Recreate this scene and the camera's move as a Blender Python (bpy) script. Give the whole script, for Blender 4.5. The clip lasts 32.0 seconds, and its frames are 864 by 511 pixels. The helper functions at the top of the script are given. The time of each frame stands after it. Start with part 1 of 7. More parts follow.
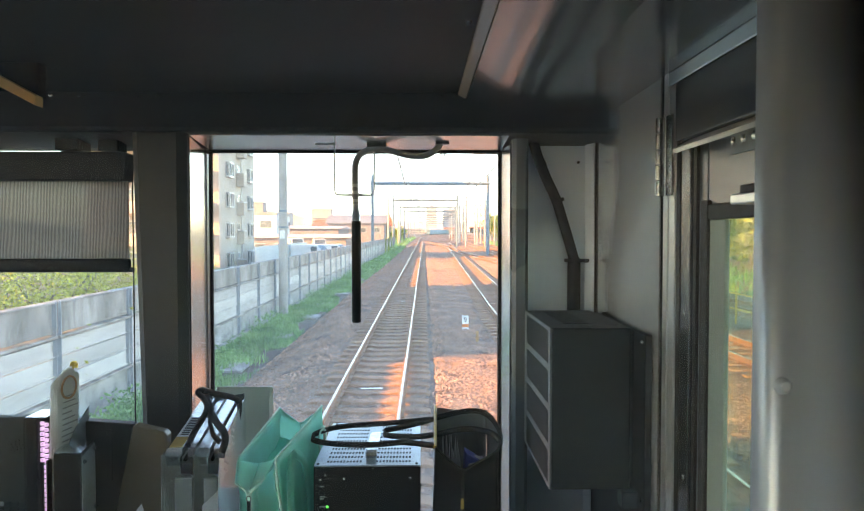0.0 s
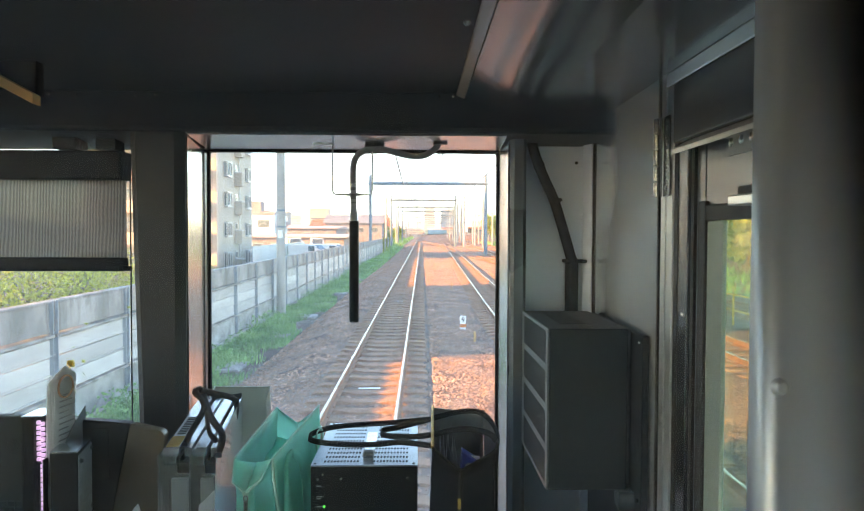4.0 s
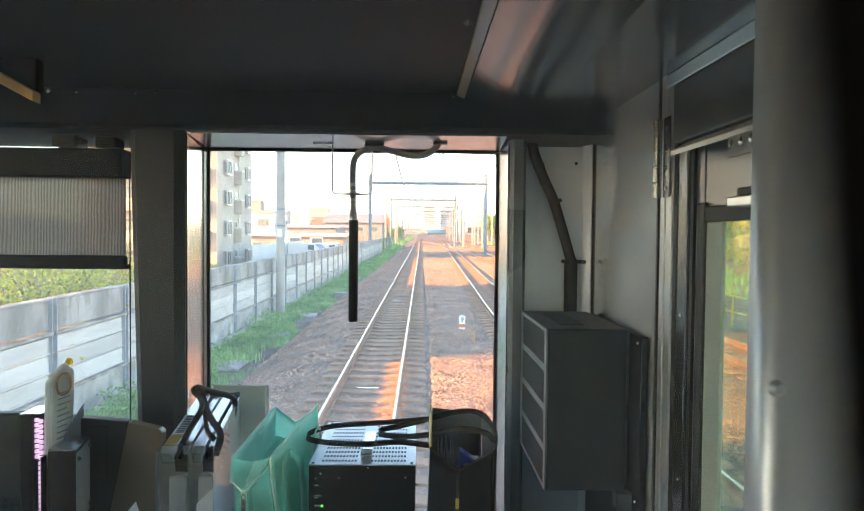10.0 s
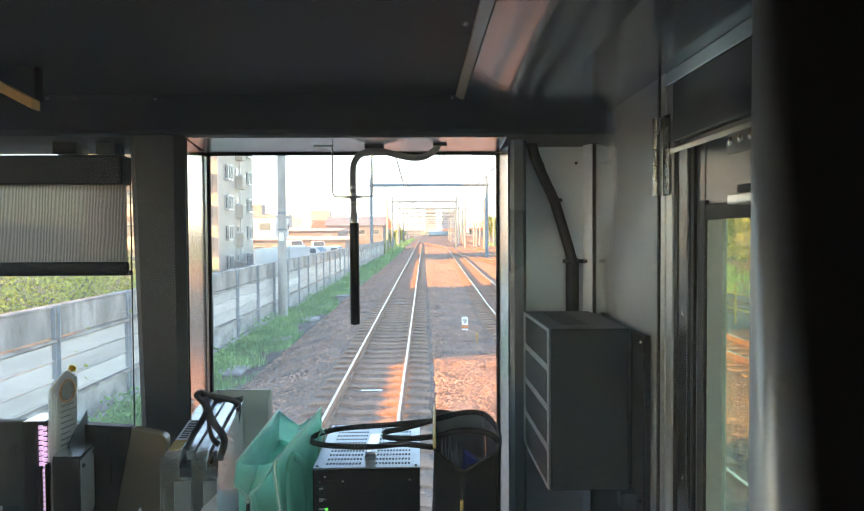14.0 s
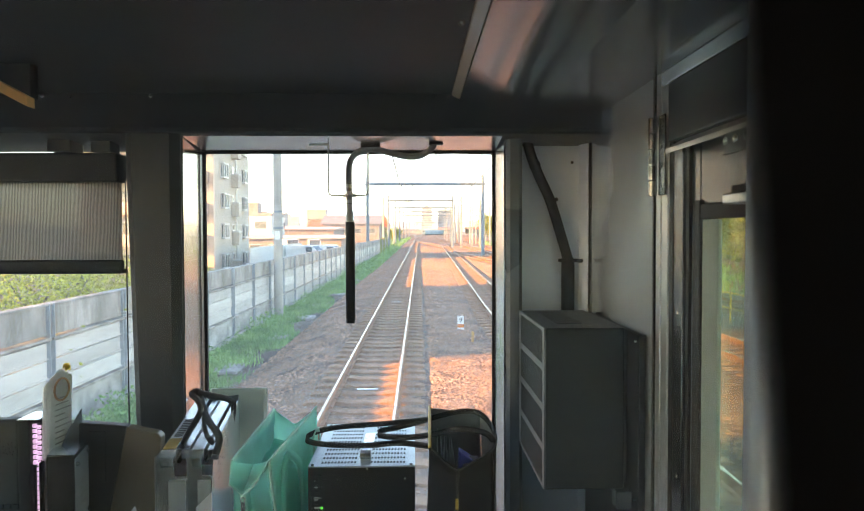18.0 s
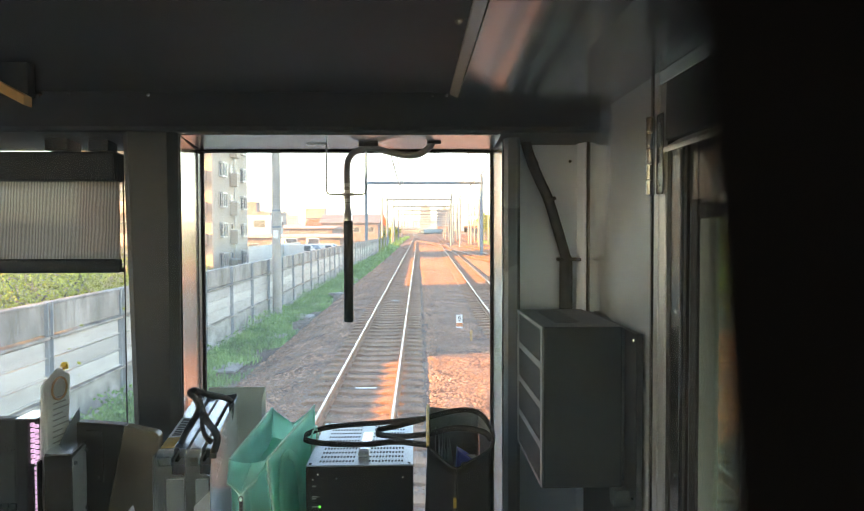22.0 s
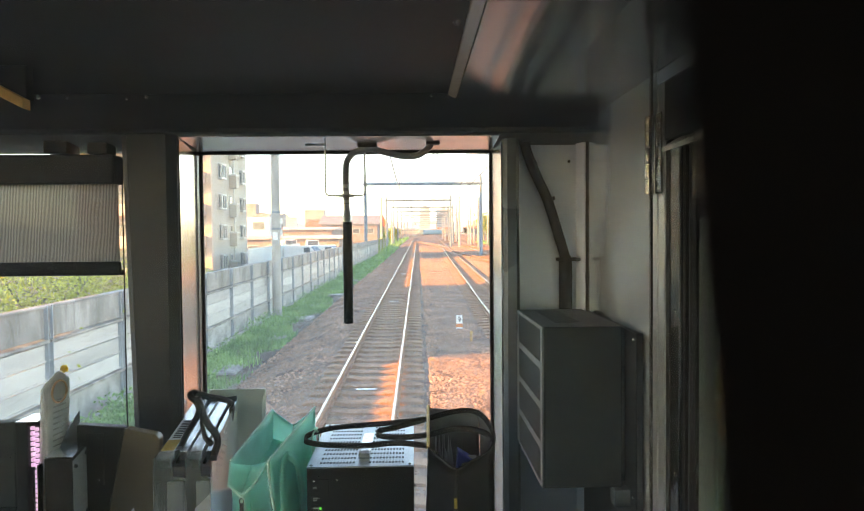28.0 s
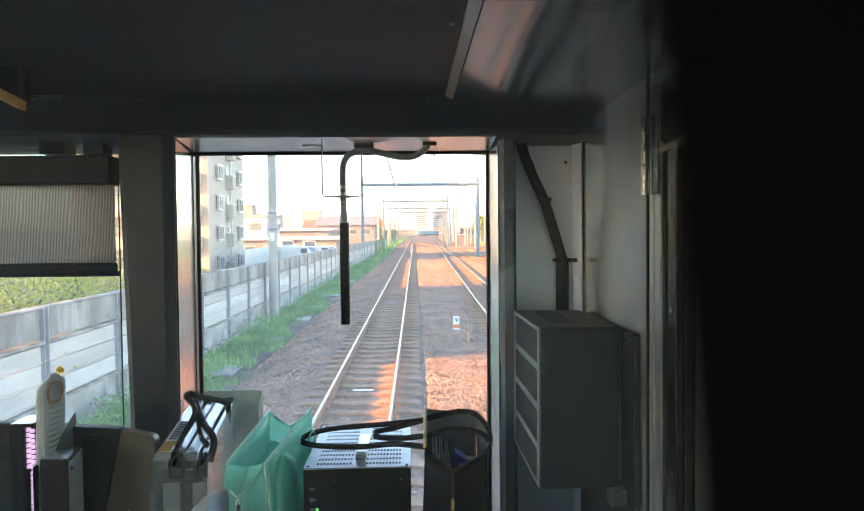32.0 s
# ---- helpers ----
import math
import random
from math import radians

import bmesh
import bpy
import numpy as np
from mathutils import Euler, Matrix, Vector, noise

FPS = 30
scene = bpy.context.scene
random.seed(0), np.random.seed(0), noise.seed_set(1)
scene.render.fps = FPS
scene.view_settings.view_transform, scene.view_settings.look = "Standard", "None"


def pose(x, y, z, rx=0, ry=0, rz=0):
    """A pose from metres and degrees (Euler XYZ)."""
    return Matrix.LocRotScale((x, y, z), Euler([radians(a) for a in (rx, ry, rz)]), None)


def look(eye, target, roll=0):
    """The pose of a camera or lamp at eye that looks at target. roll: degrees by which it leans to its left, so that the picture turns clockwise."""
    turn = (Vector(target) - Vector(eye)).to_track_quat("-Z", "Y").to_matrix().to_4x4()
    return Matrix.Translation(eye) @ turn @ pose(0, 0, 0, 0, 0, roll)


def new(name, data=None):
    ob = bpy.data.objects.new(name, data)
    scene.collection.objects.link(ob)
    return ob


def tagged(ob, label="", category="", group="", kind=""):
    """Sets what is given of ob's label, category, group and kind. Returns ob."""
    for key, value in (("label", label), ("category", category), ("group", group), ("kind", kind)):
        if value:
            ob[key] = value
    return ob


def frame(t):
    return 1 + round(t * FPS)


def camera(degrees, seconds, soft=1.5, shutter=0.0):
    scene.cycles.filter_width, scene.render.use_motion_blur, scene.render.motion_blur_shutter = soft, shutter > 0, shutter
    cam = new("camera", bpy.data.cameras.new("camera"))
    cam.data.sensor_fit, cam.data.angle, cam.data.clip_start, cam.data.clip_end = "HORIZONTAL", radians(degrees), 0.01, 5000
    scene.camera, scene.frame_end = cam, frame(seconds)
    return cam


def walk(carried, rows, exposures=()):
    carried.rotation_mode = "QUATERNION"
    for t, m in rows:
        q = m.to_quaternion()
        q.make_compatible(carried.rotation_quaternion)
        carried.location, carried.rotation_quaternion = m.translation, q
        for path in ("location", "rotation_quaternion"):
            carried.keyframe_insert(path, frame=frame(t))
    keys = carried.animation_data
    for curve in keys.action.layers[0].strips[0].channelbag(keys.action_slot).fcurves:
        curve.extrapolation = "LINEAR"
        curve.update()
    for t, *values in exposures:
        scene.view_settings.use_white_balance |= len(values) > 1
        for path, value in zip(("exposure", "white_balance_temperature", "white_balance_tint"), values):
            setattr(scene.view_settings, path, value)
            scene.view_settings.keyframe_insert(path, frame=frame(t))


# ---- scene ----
# ---- camera and walk ----
PATH = [
    (0, 0.8000, 0.0000, 2.6200, -1.680, 0.000, -1.030),
    (0.5, 0.8000, 0.0000, 2.6200, -1.623, -0.131, -1.039),
    (1, 0.7999, 0.0000, 2.6200, -1.637, -0.328, -1.066),
    (1.5, 0.7999, 0.0000, 2.6200, -1.691, -0.460, -1.089),
    (2, 0.7999, 0.0000, 2.6200, -1.678, -0.461, -1.071),
    (2.5, 0.7999, 0.0000, 2.6200, -1.635, -0.575, -1.082),
    (3, 0.7999, 0.0000, 2.6200, -1.659, -0.591, -1.157),
    (3.5, 0.8000, 0.0000, 2.6200, -1.681, -0.288, -1.193),
    (5.5, 0.8004, 0.0000, 2.6200, -1.647, -0.131, -1.219),
    (6, 0.8005, 0.0000, 2.6200, -1.649, -0.329, -1.273),
    (6.5, 0.8006, 0.0000, 2.6200, -1.703, -0.408, -1.303),
    (7, 0.8007, 0.0000, 2.6200, -1.753, -0.351, -1.295),
    (7.5, 0.8008, 0.0000, 2.6200, -1.761, -0.331, -1.288),
    (8, 0.8008, 0.0000, 2.6200, -1.741, -0.281, -1.310),
    (8.5, 0.8009, 0.0000, 2.6200, -1.728, -0.315, -1.314),
    (9, 0.8010, 0.0000, 2.6200, -1.753, -0.388, -1.269),
    (9.5, 0.8010, 0.0000, 2.6200, -1.748, -0.495, -1.241),
    (10, 0.8011, 0.0000, 2.6200, -1.697, -0.530, -1.236),
    (10.5, 0.8013, 0.0000, 2.6200, -1.697, -0.520, -1.154),
    (11, 0.8016, 0.0000, 2.6200, -1.702, -0.475, -1.124),
    (11.5, 0.8019, 0.0000, 2.6200, -1.654, -0.342, -1.117),
    (12, 0.8023, 0.0000, 2.6200, -1.619, 0.052, -1.079),
    (12.5, 0.8028, 0.0000, 2.6200, -1.576, 0.243, -1.083),
    (13, 0.8032, 0.0000, 2.6200, -1.556, 0.160, -1.079),
    (13.5, 0.8034, 0.0000, 2.6200, -1.573, 0.272, -1.081),
    (14, 0.8035, 0.0000, 2.6200, -1.557, 0.323, -1.101),
    (14.5, 0.8036, 0.0000, 2.6200, -1.589, 0.297, -1.043),
    (16.5, 0.8047, 0.0000, 2.6200, -1.578, 0.320, -1.148),
    (17, 0.8049, 0.0000, 2.6200, -1.592, 0.291, -1.233),
    (17.5, 0.8047, 0.0000, 2.6200, -1.622, 0.134, -1.348),
    (18, 0.8044, 0.0000, 2.6200, -1.648, 0.156, -1.429),
    (18.5, 0.8047, 0.0000, 2.6200, -1.681, 0.292, -1.502),
    (19, 0.8051, 0.0000, 2.6200, -1.679, 0.407, -1.504),
    (19.5, 0.8048, 0.0000, 2.6200, -1.643, 0.401, -1.516),
    (20, 0.8047, 0.0000, 2.6200, -1.689, 0.403, -1.501),
    (20.5, 0.8053, 0.0000, 2.6200, -1.663, 0.169, -1.536),
    (21, 0.8057, 0.0000, 2.6200, -1.709, 0.052, -1.538),
    (21.5, 0.8059, 0.0000, 2.6200, -1.741, 0.042, -1.579),
    (22, 0.8064, 0.0000, 2.6200, -1.741, 0.166, -1.542),
    (22.5, 0.8068, 0.0000, 2.6200, -1.724, 0.403, -1.498),
    (23, 0.8067, 0.0000, 2.6200, -1.703, 0.383, -1.428),
    (23.5, 0.8067, 0.0000, 2.6200, -1.705, 0.330, -1.359),
    (24, 0.8068, 0.0000, 2.6200, -1.694, 0.347, -1.278),
    (24.5, 0.8067, 0.0000, 2.6200, -1.710, 0.388, -1.232),
    (25, 0.8067, 0.0000, 2.6200, -1.708, 0.428, -1.262),
    (25.5, 0.8068, 0.0000, 2.6200, -1.743, 0.446, -1.345),
    (27.5, 0.8071, 0.0000, 2.6200, -1.723, 0.398, -1.474),
    (28, 0.8072, 0.0000, 2.6200, -1.678, 0.516, -1.585),
    (28.5, 0.8070, 0.0000, 2.6200, -1.629, 0.510, -1.529),
    (29, 0.8069, 0.0000, 2.6200, -1.664, 0.547, -1.590),
    (29.5, 0.8070, 0.0000, 2.6200, -1.731, 0.553, -1.591),
    (30, 0.8074, 0.0000, 2.6200, -1.728, 0.550, -1.632),
    (30.5, 0.8076, 0.0000, 2.6200, -1.696, 0.585, -1.667),
    (31, 0.8076, 0.0000, 2.6200, -1.674, 0.504, -1.760),
    (31.5, 0.8077, 0.0000, 2.6200, -1.656, 0.417, -1.816),
    (32, 0.8078, 0.0000, 2.6200, -1.608, 0.529, -1.837),
]
cam = camera(65.0, 32.0, soft=0.7)
cam.data.dof.use_dof = True
cam.data.dof.focus_distance = 3.0
cam.data.dof.aperture_fstop = 8.0
walk(cam, [(t, pose(x, y, z, 90 + p, r, w)) for t, x, y, z, p, r, w in PATH], exposures=[(0.0, 2.79, 7250, 11), (6.0, 2.80, 7100, 11), (9.0, 2.90, 7350, 12), (12.0, 2.96, 7500, 12), (14.0, 2.82, 7300, 12), (20.0, 2.84, 7950, 13), (24.0, 2.84, 8050, 13), (28.0, 2.81, 8200, 13), (29.3, 2.78, 7750, 13), (30.2, 2.74, 7150, 14), (32.0, 2.86, 7250, 13)])
# ---- world and sun ----
SUN_EL, SUN_BACK = radians(18.0), radians(25.0)
world = bpy.data.worlds.new("evening_sky")
scene.world = world
world.use_nodes = True
wn = world.node_tree
sky = wn.nodes.new("ShaderNodeTexSky")
sky.sky_type = "NISHITA"
sky.sun_disc = False
sky.sun_elevation = SUN_EL
sky.sun_rotation = radians(-90 - 25)
sky.air_density, sky.dust_density, sky.ozone_density = 1.0, 0.3, 1.5
wn.nodes["Background"].inputs[1].default_value = 0.15
wn.links.new(sky.outputs[0], wn.nodes["Background"].inputs[0])
sun = new("sun", bpy.data.lights.new("sun", "SUN"))
sun.data.energy = 3.3
sun.data.angle = radians(0.6)
sun.data.color = (1.0, 0.45, 0.05)
sun_to = Vector((math.cos(SUN_BACK) * math.cos(SUN_EL), math.sin(SUN_BACK) * math.cos(SUN_EL), -math.sin(SUN_EL)))
sun.matrix_world = look((-60, -30, 40), Vector((-60, -30, 40)) + sun_to)


# ---- materials ----
def mat(name, color, rough=0.5, metal=0.0, vary=0.15, scale=8.0, fine=120.0, bump=0.05, spec=0.5, tint=None, rand=0.0, stretch=(1, 1, 1), coat=0.0):
    """A surface with two scales of colour variation, fine relief and uneven gloss."""
    m = bpy.data.materials.new(name)
    m.use_nodes = True
    nt = m.node_tree
    b = nt.nodes["Principled BSDF"]
    co = nt.nodes.new("ShaderNodeTexCoord")
    mp = nt.nodes.new("ShaderNodeMapping")
    mp.inputs["Scale"].default_value = stretch
    nt.links.new(co.outputs["Object"], mp.inputs[0])
    n1, n2 = nt.nodes.new("ShaderNodeTexNoise"), nt.nodes.new("ShaderNodeTexNoise")
    for n, s, d in ((n1, scale, 5), (n2, fine, 3)):
        n.inputs["Scale"].default_value = s
        n.inputs["Detail"].default_value = d
        nt.links.new(mp.outputs[0], n.inputs["Vector"])
    mix = nt.nodes.new("ShaderNodeMix")
    mix.data_type = "RGBA"
    dark = [c * (1 - vary) for c in color]
    lite = list(tint) if tint else [min(1.0, c * (1 + vary)) for c in color]
    mix.inputs[6].default_value = (*dark, 1)
    mix.inputs[7].default_value = (*lite, 1)
    ramp = nt.nodes.new("ShaderNodeMapRange")
    ramp.inputs[1].default_value, ramp.inputs[2].default_value = 0.35, 0.65
    nt.links.new(n1.outputs[0], ramp.inputs[0])
    nt.links.new(ramp.outputs[0], mix.inputs[0])
    fin = nt.nodes.new("ShaderNodeMix")
    fin.data_type, fin.blend_type = "RGBA", "MULTIPLY"
    fin.inputs[0].default_value = min(1.0, vary * 2)
    nt.links.new(mix.outputs[2], fin.inputs[6])
    g = nt.nodes.new("ShaderNodeMapRange")
    g.inputs[3].default_value, g.inputs[4].default_value = 0.55, 1.45
    nt.links.new(n2.outputs[0], g.inputs[0])
    nt.links.new(g.outputs[0], fin.inputs[7])
    last = fin.outputs[2]
    if rand:
        oi = nt.nodes.new("ShaderNodeObjectInfo")
        r = nt.nodes.new("ShaderNodeMapRange")
        r.inputs[3].default_value, r.inputs[4].default_value = 1 - rand, 1 + rand
        nt.links.new(oi.outputs["Random"], r.inputs[0])
        f2 = nt.nodes.new("ShaderNodeMix")
        f2.data_type, f2.blend_type = "RGBA", "MULTIPLY"
        f2.inputs[0].default_value = 1
        nt.links.new(last, f2.inputs[6])
        nt.links.new(r.outputs[0], f2.inputs[7])
        last = f2.outputs[2]
    nt.links.new(last, b.inputs["Base Color"])
    rr = nt.nodes.new("ShaderNodeMapRange")
    rr.inputs[3].default_value, rr.inputs[4].default_value = max(0.02, rough - 0.04), min(1, rough + 0.04)
    nt.links.new(n1.outputs[0], rr.inputs[0])
    nt.links.new(rr.outputs[0], b.inputs["Roughness"])
    b.inputs["Metallic"].default_value = metal
    b.inputs["Specular IOR Level"].default_value = spec
    b.inputs["Coat Weight"].default_value = coat
    b.inputs["Coat Roughness"].default_value = 0.14
    if bump:
        bp = nt.nodes.new("ShaderNodeBump")
        bp.inputs["Strength"].default_value = bump
        bp.inputs["Distance"].default_value = 0.01
        nt.links.new(n2.outputs[0], bp.inputs["Height"])
        nt.links.new(bp.outputs[0], b.inputs["Normal"])
    return m


def island(m, amount):
    """Vary the colour of joined pieces one by one."""
    nt = m.node_tree
    b = nt.nodes["Principled BSDF"]
    src = b.inputs["Base Color"].links[0].from_socket
    geo = nt.nodes.new("ShaderNodeNewGeometry")
    r = nt.nodes.new("ShaderNodeMapRange")
    r.inputs[3].default_value, r.inputs[4].default_value = 1 - amount, 1 + amount
    nt.links.new(geo.outputs["Random Per Island"], r.inputs[0])
    f = nt.nodes.new("ShaderNodeMix")
    f.data_type, f.blend_type = "RGBA", "MULTIPLY"
    f.inputs[0].default_value = 1
    nt.links.new(src, f.inputs[6])
    nt.links.new(r.outputs[0], f.inputs[7])
    nt.links.new(f.outputs[2], b.inputs["Base Color"])
    return m


def leafy(m, amount=0.35):
    """Let light through a leaf."""
    nt = m.node_tree
    b = nt.nodes["Principled BSDF"]
    tr = nt.nodes.new("ShaderNodeBsdfTranslucent")
    nt.links.new(b.inputs["Base Color"].links[0].from_socket, tr.inputs[0])
    mx = nt.nodes.new("ShaderNodeMixShader")
    mx.inputs[0].default_value = amount
    nt.links.new(b.outputs[0], mx.inputs[1])
    nt.links.new(tr.outputs[0], mx.inputs[2])
    nt.links.new(mx.outputs[0], nt.nodes["Material Output"].inputs[0])
    return m


def pane_mat(name, color, gloss=0.06, dust_veil=0.03):
    """Thin window glass: clear, faintly tinted, with a mirror gloss."""
    m = bpy.data.materials.new(name)
    m.use_nodes = True
    nt = m.node_tree
    nt.nodes.remove(nt.nodes["Principled BSDF"])
    tr, gl, mx = nt.nodes.new("ShaderNodeBsdfTransparent"), nt.nodes.new("ShaderNodeBsdfGlossy"), nt.nodes.new("ShaderNodeMixShader")
    tr.inputs[0].default_value = (*color, 1)
    gl.inputs["Roughness"].default_value = 0.02
    fr, mu = nt.nodes.new("ShaderNodeFresnel"), nt.nodes.new("ShaderNodeMath")
    fr.inputs[0].default_value = 1.45
    mu.operation = "MULTIPLY"
    mu.inputs[1].default_value = gloss / 0.05
    nt.links.new(fr.outputs[0], mu.inputs[0])
    nt.links.new(mu.outputs[0], mx.inputs[0])
    nt.links.new(tr.outputs[0], mx.inputs[1])
    nt.links.new(gl.outputs[0], mx.inputs[2])
    # a translucent film stands in for pane dirt and for veiling glare
    tl, m2 = nt.nodes.new("ShaderNodeBsdfTranslucent"), nt.nodes.new("ShaderNodeMixShader")
    tl.inputs[0].default_value = (0.84, 0.91, 0.97, 1)
    m2.inputs[0].default_value = dust_veil
    nt.links.new(mx.outputs[0], m2.inputs[1])
    nt.links.new(tl.outputs[0], m2.inputs[2])
    nt.links.new(m2.outputs[0], nt.nodes["Material Output"].inputs[0])
    return m


def glow(name, color, power):
    m = bpy.data.materials.new(name)
    m.use_nodes = True
    b = m.node_tree.nodes["Principled BSDF"]
    b.inputs["Base Color"].default_value = (*color, 1)
    b.inputs["Emission Color"].default_value = (*color, 1)
    b.inputs["Emission Strength"].default_value = power
    return m


